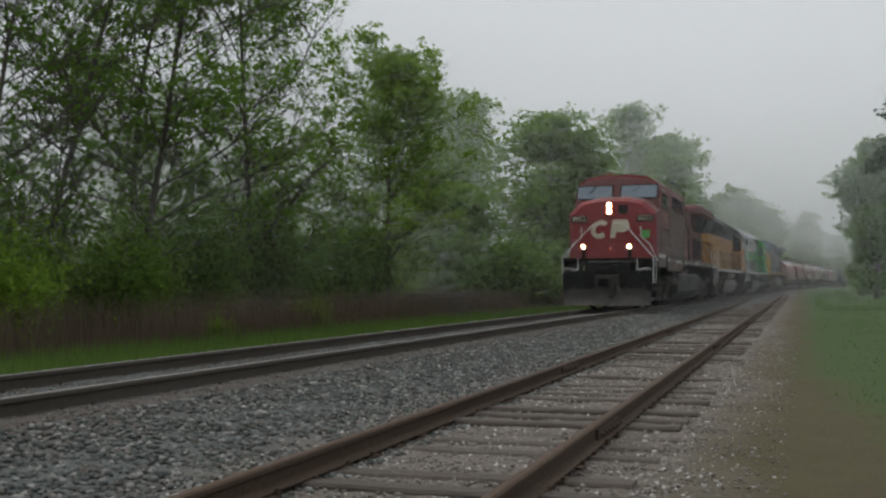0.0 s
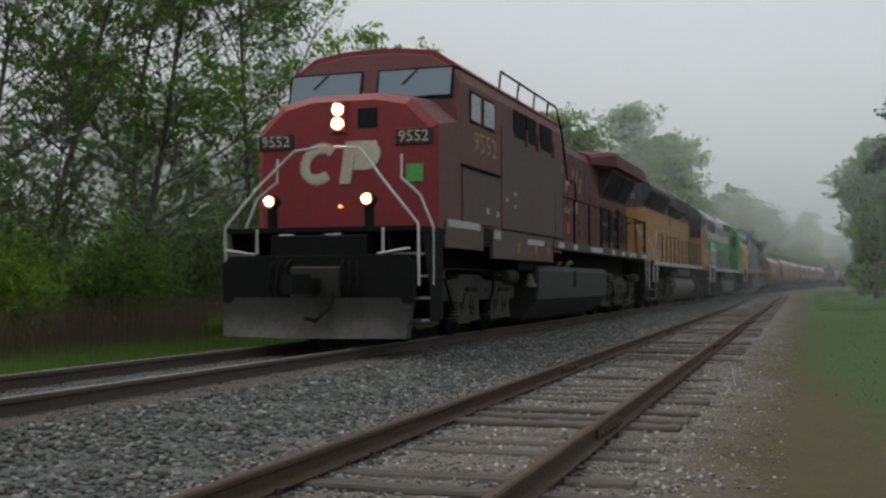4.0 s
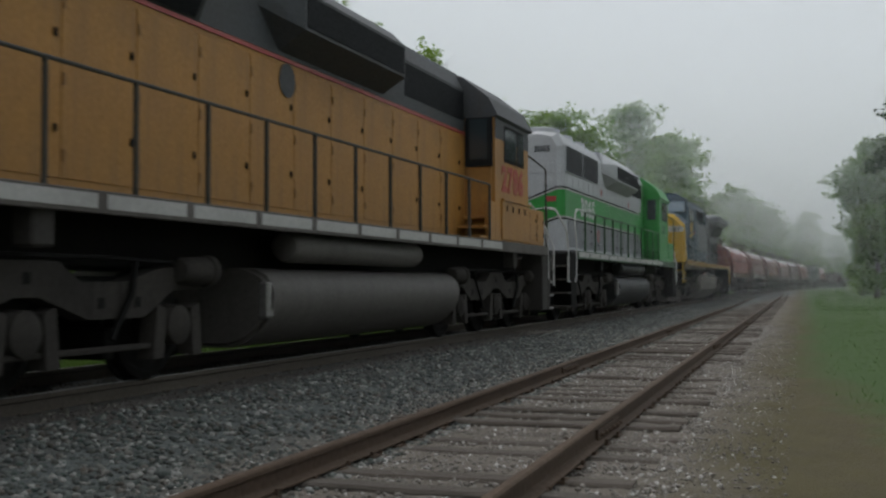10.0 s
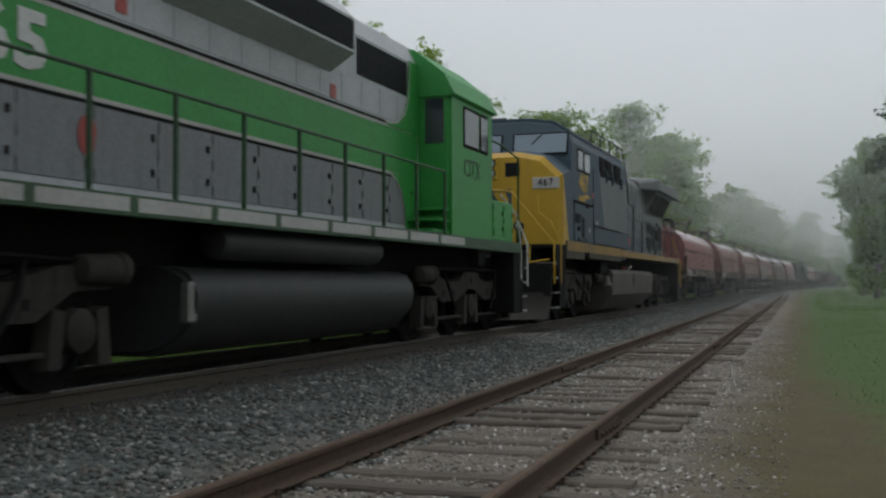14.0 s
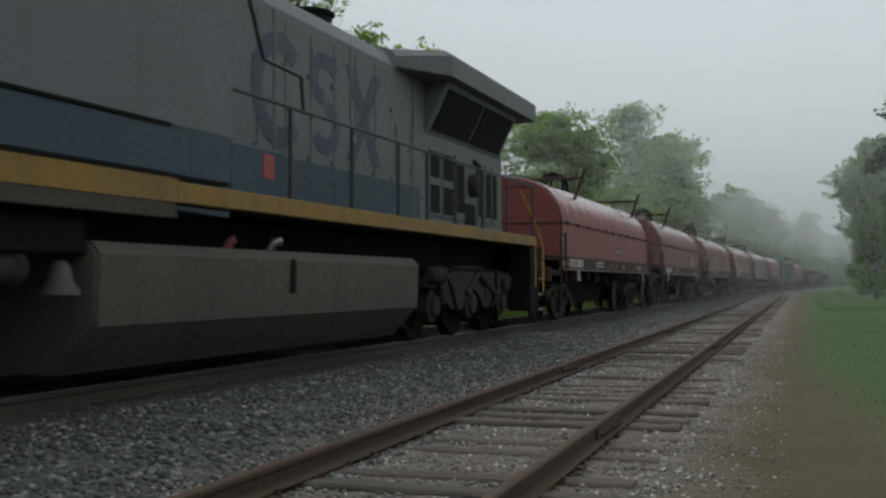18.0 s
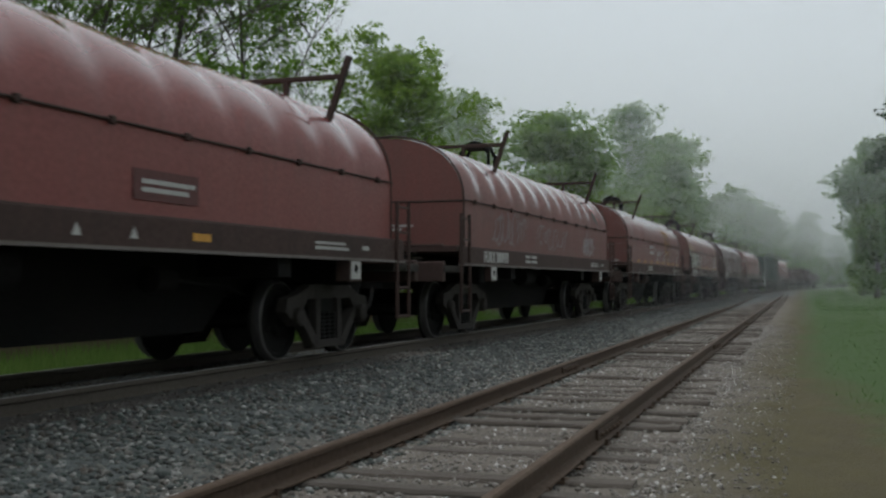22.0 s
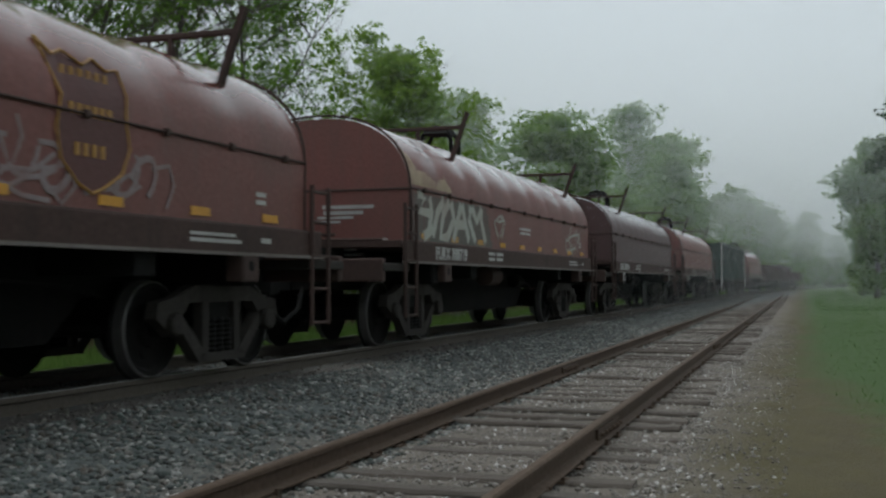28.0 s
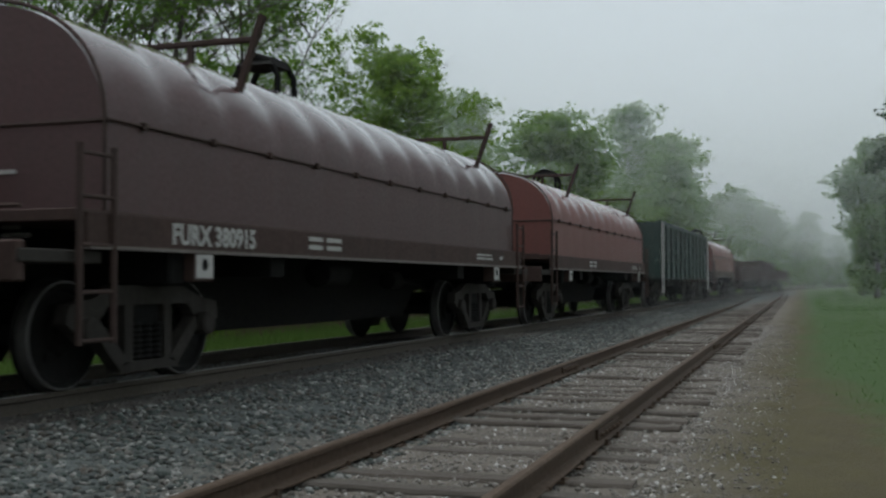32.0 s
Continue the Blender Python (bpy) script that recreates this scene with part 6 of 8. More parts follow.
part("end_panel", bx(-0.10, 0.73, q(-0.012), q(0.0), 3.48, 3.72, bev=0.005), SILVER, loco, "raised panel on the hood end")
for y, z in ((4.5, 3.25), (8.9, 3.2), (-0.9, 2.82)):
    if y > 0:
        part("placard", bx(0.967, 0.975, q(y), q(y + 0.16), z, z + 0.17), REFLECT_R, loco, "small red placard")
o_ = part("oval_sign", lathe(nb(), [(0.968, 0.15), (0.976, 0.15)], "x", 20, (0, 0, 0)), REFLECT_R, loco, "red oval sign with a white stroke")
o_.matrix_basis = pose(0, q(4.12), 2.12) @ Matrix.Diagonal((1, 0.8, 1.15, 1))
part("sign_stroke", bx(0.976, 0.979, -0.03, 0.03, -0.1, 0.1), WHITE, o_)
part("placard", bx(0.55, 0.78, q(-0.016), q(-0.006), 2.80, 2.92), REFLECT_R, loco, "red reflector on the hood end")
b = nb()
lathe(b, [(q(-1.80), 0.10), (q(-1.78), 0.11), (q(-1.6), 0.09)], "y", 14, (0.62, 0, 1.66))
part("end_lamp", b, LAMP_OFF, loco, "round lamp on the end deck")


# ---- freight cars ----
def cover_mesh(seed, material, bays):
    """The arched steel hood of a coil car, dished between its ribs."""
    n, k = 97, 26
    ys = np.linspace(-6.0, 6.0, n)
    a = np.linspace(0, np.pi, k)
    rng = np.random.default_rng(seed)
    vs = []
    for y in ys:
        bay = (y + 6.0) / 12.0 * bays
        dish = 0.034 * (math.sin(math.pi * (bay % 1)) ** 0.6 - 1) + 0.006 * math.sin(bay * 2.1 + seed)
        pts = [(1.40, 1.45), (1.405 + dish * 0.3, 1.83)]
        for t in a:
            c, s = math.cos(t), math.sin(t)
            x = 1.40 * math.copysign(abs(c) ** 0.86, c)
            z = 2.18 + 1.06 * s ** 0.92
            pts.append((x + dish * c * min(1, 3 * s), z + dish * s))
        pts += [(-1.405 - dish * 0.3, 1.83), (-1.40, 1.45)]
        vs.append([(x, y, z) for x, z in pts])
    bm = nb()
    loft(bm, vs)
    return smooth(part("cover", bm, material), 50)


# paler tone for the flange under the side sill
SILL_EDGE = painted("worn_sill_edge", (0.17, 0.15, 0.135), (0.07, 0.05, 0.042), 0.6, 0.6)
COVERS = {}


def coil_car(label, s_mid, look_, mark, flags=False, seed=0, mark_y=-4.42):
    C = thing("coil_car", label, "freight car", group="coil cars of the train")
    VEHICLES.append((C, s_mid))
    red = CAR_REDS[look_]
    cv = cover_mesh(seed, red, 9 if flags else 12)
    cv.parent = C
    tagged(cv, "arched steel cover, wet on top")
    for s in (-1, 1):
        lip = nb()
        tube(lip, [(s * 1.415, -6.0, 2.19), (s * 1.415, 6.0, 2.19)], 0.014, 6)
        part("seam", lip, CAR_FRAME, cv, "riveted seam along the cover")
        for i in range(11):
            y = -5.5 + i * 1.1
            part("hook", bx(*sorted((s * 1.40, s * 1.45)), y - 0.03, y + 0.03, 2.15, 2.22, bev=0.008), CAR_FRAME, cv)
    for y in (-6.004, 6.004):
        b = nb()
        pts = [(1.40 * math.copysign(abs(math.cos(t)) ** 0.86, math.cos(t)), y, 2.18 + 1.06 * math.sin(t) ** 0.92) for t in np.linspace(0.02, math.pi - 0.02, 22)]
        tube(b, [(1.40, y, 1.46)] + pts + [(-1.40, y, 1.46)], 0.018, 5)
        tube(b, [(-1.4, y, 2.18), (1.4, y, 2.18)], 0.018, 5)
        part("end_rib", b, CAR_FRAME, cv, "rolled edge of the cover end")
    # ridge, lifting hoop, stacking arms
    part("ridge", bx(-0.05, 0.05, -4.3, 4.6, 3.22, 3.32, bev=0.01), CAR_FRAME, cv, "ridge bar along the cover top")
    b = nb()
    for y in (-1.0, -0.55):
        tube(b, [(-0.3, y, 3.2), (-0.3, y, 3.5), (-0.2, y, 3.68), (0, y, 3.75), (0.2, y, 3.68), (0.3, y, 3.5), (0.3, y, 3.2)], 0.045, 6)
    loft(b, [[(-0.24 + 0.1 * k, -1.0 - 0.25 * abs(k - 2.5) / 5, 3.62) for k in (0, 5)] + [(0.26, -0.55, 3.62), (-0.24, -0.55, 3.62)], [(-0.18, -0.95, 3.74), (0.2, -0.95, 3.74), (0.2, -0.55, 3.74), (-0.18, -0.55, 3.74)]])
    smooth(part("lifting_hoop", b, BLACK, cv, "dark lifting hoop on the cover top"), 40)
    for y in (-3.4, 4.7):
        b = nb()
        for s in (-1, 1):
            prism(b, [(s * 1.03, 2.70), (s * 1.09, 2.68), (s * 1.42, 3.60), (s * 1.36, 3.62)], "y", y - 0.04, y + 0.04)
            box(b, s * 0.55 - 0.03, s * 0.55 + 0.03, y - 0.03, y + 0.03, 3.02, 3.36)
        box(b, -1.29, 1.29, y - 0.035, y + 0.035, 3.34, 3.40, 0.01)
        part("stacking_arm", b, CAR_FRAME, cv, "splayed stacking arms with a crossbar")
    # underframe
    fr = CAR_FRAME
    for s in (-1, 1):
        part("side_sill", bx(*sorted((s * 1.40, s * 1.47)), -7.2 + 0.9, 7.2 - 0.9, 1.17, 1.44, bev=0.008), fr, C, "rust-brown side sill")
        part("sill_flange", bx(*sorted((s * 1.40, s * 1.50)), -6.3, 6.3, 1.15, 1.18), SILL_EDGE, C, "pale edge along the bottom of the side sill")
    part("floor", bx(-1.42, 1.42, -6.4, 6.4, 1.36, 1.46, bev=0.01), fr, C, "steel floor under the cover")
    belly = [(-7.0, 0.80), (-3.5, 0.76), (-3.0, 0.36), (3.0, 0.36), (3.5, 0.76), (7.0, 0.80), (7.0, 1.36), (-7.0, 1.36)]
    part("centre_sill", prism(nb(), belly, "x", -0.42, 0.42), BLACK, C, "deep dark fish-bellied centre sill")
    part("cross_bearer", bx(-1.38, 1.38, -3.2, -2.9, 0.95, 1.3), BLACK, C, "cross bearer")
    part("cross_bearer", bx(-1.38, 1.38, 2.9, 3.2, 0.95, 1.3), BLACK, C, "cross bearer")
    for e in (-1, 1):
        part("end_platform", bx(-1.42, 1.42, *sorted((e * 6.05, e * 7.0)), 1.04, 1.14, bev=0.01), FRAME_DARK, C, "end platform")
        part("end_sill", bx(-1.40, 1.40, *sorted((e * 6.9, e * 7.02)), 0.9, 1.2, bev=0.015), fr, C, "end sill")
        part("body_bolster", bx(-1.38, 1.38, e * 4.86 - 0.18, e * 4.86 + 0.18, 0.86, 1.3, bev=0.03), BLACK, C, "body bolster over the truck")
        coupler(C, e * 6.95, e)
        freight_truck(C, e * 4.86)
        for s in (-1, 1):
            yj = e * 4.66
            j = part("jacking_pad", bx(*sorted((s * 1.30, s * 1.49)), yj - 0.16, yj + 0.16, 0.90, 1.17, bev=0.01), fr, C, "jacking pad under the sill")
            part("pad_plate", bx(*sorted((s * 1.488, s * 1.496)), yj - 0.14, yj + 0.14, 0.93, 1.14), WHITE if not flags else fr, j, "pale square plate")
            b = nb()
            lathe(b, [(s * 1.495, 0.055), (s * 1.50, 0.05)], "x", 12, (0, yj, 1.05))
            part("pad_hole", b, BLACK, j)
            # corner ladder with grab irons
            b = nb()
            for y in (e * 6.0, e * 6.42):
                tube(b, [(s * 1.49, y, 0.42), (s * 1.49, y, 1.95)], 0.028, 6)
            for z in (0.45, 0.82, 1.18, 1.55, 1.88):
                tube(b, [(s * 1.49, e * 6.0, z), (s * 1.49, e * 6.42, z)], 0.018, 6)
            part("ladder", b, fr, C, "corner ladder with bent stirrup")
        b = nb()
        for x in (-1.05, -0.55):
            box(b, x - 0.04, x + 0.04, *sorted((e * 6.86, e * 6.94)), 0.5, 2.05, 0.01)
        for z in (0.62, 0.98, 1.35, 1.75):
            tube(b, [(-1.05, e * 6.93, z), (-0.55, e * 6.93, z)], 0.018, 5)
        tube(b, [(-0.55, e * 6.9, 1.45), (1.35, e * 6.9, 1.45)], 0.02, 5)
        part("end_ladder", b, fr, C, "end ladder and grab iron")
    # brake wheel and gear
    b = nb()
    tube(b, [(-0.35 + 0.27 * math.cos(t), -6.72, 1.85 + 0.27 * math.sin(t)) for t in np.linspace(0, 2 * math.pi, 17)], 0.02, 6)
    for t in (0.3, 1.5, 2.8, 4.0, 5.3):
        tube(b, [(-0.35, -6.70, 1.85), (-0.35 + 0.26 * math.cos(t), -6.72, 1.85 + 0.26 * math.sin(t))], 0.014, 5)
    part("brake_wheel", b, BLACK, C, "hand brake wheel at the car end")
    part("brake_housing", bx(-0.5, -0.2, -6.68, -6.2, 1.5, 2.0, bev=0.03), fr, C, "hand brake housing")
    prism_b = prism(nb(), [(-6.95, 1.14), (-6.0, 1.14), (-6.0, 1.75), (-6.25, 1.75)], "x", -0.95, -0.62)
    part("gusset", prism_b, fr, C, "sloping gusset plate at the car end")
    b = nb()
    lathe(b, [(-0.35, 0.08), (-0.32, 0.17), (0.32, 0.17), (0.35, 0.08)], "y", 14, (1.05, -1.1, 1.0))
    smooth(part("brake_reservoir", b, BLACK if not flags else fr, C, "air brake reservoir under the floor"), 40)
    b = nb()
    lathe(b, [(-0.2, 0.05), (-0.18, 0.13), (0.15, 0.13), (0.2, 0.05)], "y", 12, (0.8, 1.6, 0.92))
    tube(b, [(0.8, 1.8, 0.92), (0.7, 3.0, 0.85), (0.5, 4.0, 0.7)], 0.02, 5)
    smooth(part("brake_cylinder", b, BLACK, C, "brake cylinder and rod"), 40)
    # markings
    if mark:
        letters("reporting_mark", mark, 0.25, WHITE, on_side(1.473, mark_y, 1.30), C, "white stencilled car number", stretch=1.02, bold=0.008)
    for y, z, w, h in ((-2.5, 1.25, 0.35, 0.05), (-2.05, 1.25, 0.4, 0.05), (-2.5, 1.34, 0.35, 0.05), (-2.05, 1.34, 0.4, 0.05), (3.6, 1.26, 0.9, 0.035), (3.6, 1.32, 0.8, 0.03), (4.9, 1.28, 0.2, 0.05)):
        part("stencil_line", bx(1.470, 1.474, y, y + w, z, z + h), WHITE, C, "illegible white stencil lines")
    for x, z, w in ((0.0, 1.78, 0.55), (0.0, 1.72, 0.35), (0.1, 1.40, 0.7), (0.1, 1.33, 0.5), (0.1, 1.26, 0.6)):
        part("stencil_line", bx(x, x + w, -6.012, -6.004, z, z + 0.035), WHITE, C, "illegible white stencil lines")
    if flags:
        for i in range(9):
            y = -5.6 + i * 1.33
            part("reflector", bx(1.406, 1.412, y, y + 0.32, 1.50, 1.58), REFLECT_Y, C, "amber reflector strip")
        for y, z, w in ((-0.3, 1.86, 0.8), (-0.3, 1.78, 0.75), (4.9, 1.75, 0.2), (4.9, 1.67, 0.2)):
            part("stencil_line", bx(1.408, 1.412, y, y + w, z, z + 0.045), WHITE, C, "illegible white stencil lines")
    return C


def scrawl(parent, y0, y1, z0, z1, seed, material, n=16, r=0.03, label="white spray-painted scrawl"):
    """Spray-paint loops that cannot be read, on a cover's side."""
    rnd = random.Random(seed)
    for i in range(n):
        y = y0 + (y1 - y0) * (i + rnd.uniform(-0.2, 0.4)) / n
        zc, rz, ry = (z0 + z1) / 2 + rnd.uniform(-0.1, 0.1) * (z1 - z0), (z1 - z0) * rnd.uniform(0.3, 0.55), (y1 - y0) / n * rnd.uniform(0.4, 1.1)
        t0 = rnd.uniform(0, 6.28)
        pts = [(1.418, y + ry * math.cos(t), max(1.5, min(2.14, zc + rz * math.sin(t + 0.4)))) for t in np.linspace(t0, t0 + rnd.uniform(2.5, 5.5), 9)]
        stroke(parent, pts, r * rnd.uniform(0.6, 1.2), material, label)


def stroke(parent, pts, r, material, label):
    ob = part("graffiti", tube(nb(), pts, r, 6), material, parent, label)
    ob.matrix_basis = Matrix.Translation((1.409, 0, 0)) @ Matrix.Diagonal((0.06, 1, 1, 1)) @ Matrix.Translation((-1.418, 0, 0))


def spray(parent, rows, r, material, label):
    for row in rows:
        stroke(parent, [(1.418, y, z) for y, z in row], r, material, label)


def cover_x(seed, bays, y, z):
    """Half width of a cover's skin at this height."""
    bay = (y + 6.0) / 12.0 * bays
    dish = 0.034 * (math.sin(math.pi * (bay % 1)) ** 0.6 - 1) + 0.006 * math.sin(bay * 2.1 + seed)
    if z < 2.19:
        return 1.406
    t = math.asin(min(1, ((z - 2.18) / 1.06) ** (1 / 0.92)))
    return 1.40 * math.cos(t) ** 0.86 + dish * math.cos(t) * min(1, 3 * math.sin(t))


def patch(parent, poly, seed, bays, material, label, cell=0.045):
    """A field of spray paint that follows the cover's curve."""
    y0, y1 = min(p_[0] for p_ in poly), max(p_[0] for p_ in poly)
    z0, z1 = min(p_[1] for p_ in poly), max(p_[1] for p_ in poly)
    def inside(y, z):
        hit = False
        for (ya, za), (yb, zb) in zip(poly, poly[1:] + poly[:1]):
            if (za > z) != (zb > z) and y < (yb - ya) * (z - za) / (zb - za) + ya:
                hit = not hit
        return hit
    b, made = nb(), {}
    def at(i, j):
        if (i, j) not in made:
            y, z = max(-5.99, y0 + i * cell), z0 + j * cell
            made[i, j] = b.verts.new((cover_x(seed, bays, y, z) + 0.006, y, z))
        return made[i, j]
    for i in range(int((y1 - y0) / cell) + 1):
        for j in range(int((z1 - z0) / cell) + 1):
            if inside(y0 + (i + 0.5) * cell, z0 + (j + 0.5) * cell):
                b.faces.new((at(i, j), at(i + 1, j), at(i + 1, j + 1), at(i, j + 1)))
    part("graffiti", b, material, parent, label)


EMBLEM_GOLD = painted("emblem_gold", (0.40, 0.21, 0.045), (0.2, 0.09, 0.04), 0.6, 0.5)
SPRAY = painted("spray_white", (0.52, 0.54, 0.56), (0.32, 0.2, 0.19), 0.6, 0.6)
SPRAY_GREY = painted("spray_grey", (0.25, 0.20, 0.20), (0.18, 0.09, 0.08), 0.8, 0.6)
SPRAY_PALE = painted("spray_pale", (0.42, 0.43, 0.38), (0.28, 0.2, 0.16), 0.6, 0.6)
SPRAY_CREAM = painted("spray_cream", (0.40, 0.31, 0.19), (0.16, 0.07, 0.055), 0.9, 0.5)
SPRAY_DARK = painted("spray_dark", (0.12, 0.115, 0.10), (0.12, 0.05, 0.045), 0.8, 0.6)
SPRAY_RED = painted("spray_red", (0.55, 0.06, 0.06), (0.2, 0.05, 0.045), 0.5, 0.5)
SPRAY_GREEN = painted("spray_green", (0.055, 0.06, 0.045), (0.09, 0.04, 0.035), 0.6, 0.5)
c = coil_car("bright red coil car with an arched cover and stacking arms", 127.75, 0, "FURX 380834", seed=1, mark_y=-4.8)
part("notice_panel", bx(1.409, 1.413, 0.3, 1.3, 1.58, 1.84), painted("notice_dark_red", (0.10, 0.026, 0.024), (0.08, 0.025, 0.022), 0.4), c, "darker red panel behind a notice")
for k, w in enumerate((0.82, 0.72)):
    part("stencil_line", bx(1.413, 1.416, 0.42, 0.42 + w, 1.72 - k * 0.07, 1.76 - k * 0.07), WHITE, c, "illegible white notice line")
for y, z in ((-0.55, 1.30), (0.18, 1.30)):
    part("marking", prism(nb(), [(y, z - 0.05), (y + 0.11, z - 0.05), (y + 0.055, z + 0.05)], "x", 1.470, 1.475), WHITE, c, "small white triangle")
part("reflector", bx(1.470, 1.475, -6.15, -5.78, 1.24, 1.34), REFLECT_Y, c, "amber reflector strip")
part("reflector", bx(1.470, 1.475, 1.12, 1.42, 1.26, 1.33), REFLECT_Y, c, "amber reflector strip")
c = coil_car("red-brown coil car with a wet arched cover and faint graffiti", 142.85, 1, "FURX 380993", seed=2)
scrawl(c, -4.4, -2.2, 1.55, 2.1, 3, SPRAY_GREY, 12, 0.03, "faint grey spray-painted scrawl")
scrawl(c, -1.2, 1.4, 1.6, 2.0, 5, SPRAY_GREY, 10, 0.025, "faint grey spray-painted scrawl")
spray(c, [[(3.05, 1.9), (3.1, 1.73), (2.97, 1.69), (2.94, 1.64)], [(3.17, 1.92), (3.2, 1.77), (3.27, 1.6)], [(3.07, 1.74), (3.29, 1.75)], [(3.29, 1.91), (3.31, 1.73), (3.28, 1.67)], [(3.36, 1.91), (3.41, 1.77), (3.43, 1.61)],
          [(3.45, 1.89), (3.49, 1.77), (3.59, 1.79), (3.63, 1.93)], [(3.68, 1.93), (3.59, 1.81), (3.66, 1.76), (3.55, 1.66), (3.43, 1.63)], [(3.76, 1.83), (3.92, 1.86), (3.92, 1.76), (3.77, 1.73), (3.76, 1.83)]], 0.022, SPRAY, "white spray-painted tag")
spray(c, [[(3.78, 1.96), (3.85, 1.9)], [(3.94, 1.96), (3.97, 1.82), (4.02, 1.54)], [(4.08, 1.96), (4.11, 1.78), (4.23, 1.73), (4.3, 1.72)], [(3.4, 2.07), (3.51, 1.96)], [(3.02, 1.6), (3.17, 1.61)], [(3.06, 1.65), (3.14, 1.52)], [(3.31, 1.51), (3.47, 1.57)],
          [(3.55, 1.63), (3.75, 1.51)], [(3.77, 1.69), (3.75, 1.55)], [(3.81, 1.58), (3.97, 1.62)], [(4.15, 1.73), (4.19, 1.54)]], 0.02, SPRAY, "white spray-painted tag")
patch(c, [(4.28, 2.64), (4.6, 2.66), (4.78, 2.56), (4.88, 2.38), (4.87, 2.3), (4.4, 2.38)], 2, 12, SPRAY_GREEN, "dull green spray-painted field")
patch(c, [(4.36, 2.68), (4.82, 2.70), (5.05, 2.37), (4.90, 2.37), (4.76, 2.58), (4.42, 2.60)], 2, 12, SPRAY_RED, "bright red spray-painted edge")
c = coil_car("oxide red coil car with amber reflectors and white scrawl", 158.05, 2, "", True, 3)
scrawl(c, -0.6, 3.3, 1.56, 2.0, 8, SPRAY_GREY, 14, 0.03)
spray(c, [[(1.28, 1.92), (1.39, 1.68), (1.51, 1.93), (1.45, 2.08)], [(1.28, 1.69), (1.63, 1.7), (1.87, 1.85)], [(1.75, 1.72), (2.0, 1.78), (2.1, 1.62), (1.94, 1.48), (1.75, 1.63)], [(2.07, 1.75), (2.27, 1.64), (2.56, 1.75)],
          [(2.56, 1.66), (2.78, 1.77), (2.94, 1.69), (2.71, 1.58), (2.56, 1.66)], [(3.1, 1.85), (3.36, 1.9), (3.44, 1.73), (3.32, 1.53)], [(1.28, 1.59), (1.51, 1.51), (1.81, 1.49)]], 0.02, SPRAY_GREY, "thin pale spray-painted loops")
letters("stencil", "ASSIGNED TO", 0.15, WHITE, on_front(0.42, -6.008, 1.95), c, "white stencilled words", stretch=1.0)
for x, z, w in ((0.34, 1.76, 0.46), (0.34, 1.48, 0.8), (0.6, 1.25, 0.5)):
    part("stencil_line", bx(x, x + w, -6.012, -6.004, z, z + 0.06), WHITE, c, "illegible white stencil line")
letters("stencil", "ASSIGNED TO", 0.16, WHITE, on_side(1.409, -1.35, 2.02), c, "white stencilled words", stretch=1.1)
part("stencil_line", bx(1.407, 1.411, -1.85, -0.85, 1.80, 1.88), WHITE, c, "illegible white stencil line")
b = nb()
pts = [(-0.52, 2.72), (-0.40, 2.60), (-0.25, 2.66), (-0.05, 2.58), (0.12, 2.66), (0.25, 2.58), (0.42, 2.62), (0.46, 2.4), (0.43, 2.18), (0.48, 1.98), (0.38, 1.76), (0.14, 1.63), (0.0, 1.58), (-0.18, 1.65), (-0.38, 1.82), (-0.43, 2.05), (-0.37, 2.3), (-0.52, 2.72)]
def shell(y, z):
    t = math.asin(max(0, min(1, ((max(z, 2.18) - 2.18) / 1.06) ** (1 / 0.92))))
    return (1.40 * math.cos(t) ** 0.86 + 0.012, y + 2.3, z)
patch(c, [(y + 2.3, z) for y, z in pts], 3, 9, painted("emblem_maroon", (0.10, 0.034, 0.030), (0.075, 0.032, 0.028), 0.5), "dark red field of a shield emblem")
for y, z, w, h in ((1.98, 2.44, 0.60, 0.10), (2.02, 2.14, 0.56, 0.12), (2.08, 1.86, 0.42, 0.10)):
    n = int(w / 0.09)
    for k in range(n):
        yk = y + k * w / n
        part("emblem_stroke", bx(cover_x(3, 9, yk, z + h / 2) + 0.006, cover_x(3, 9, yk, z + h / 2) + 0.012, yk, yk + 0.055, z, z + h), EMBLEM_GOLD, c, "short ochre stroke of the emblem")
tube(b, [shell(*p_) for p_ in pts], 0.013, 5)
part("shield_emblem", b, EMBLEM_GOLD, c, "ochre outline of a shield emblem")
c = coil_car("red-brown coil car with large pale graffiti letters", 173.3, 2, "FURX 380719", True, 4)
patch(c, [(-5.95, 1.47), (-2.06, 1.47), (-2.45, 2.13), (-5.95, 2.17)], 4, 9, SPRAY_DARK, "dull dark spray-painted ground of the letters", 0.11)
patch(c, [(-5.95, 2.75), (-5.80, 2.69), (-5.60, 2.45), (-5.29, 2.45), (-4.87, 2.34), (-4.49, 2.45), (-4.20, 2.24), (-5.95, 2.24)], 4, 9, SPRAY_CREAM, "cream overspray on the arch")
LETTERING = "large pale block graffiti beyond reading"
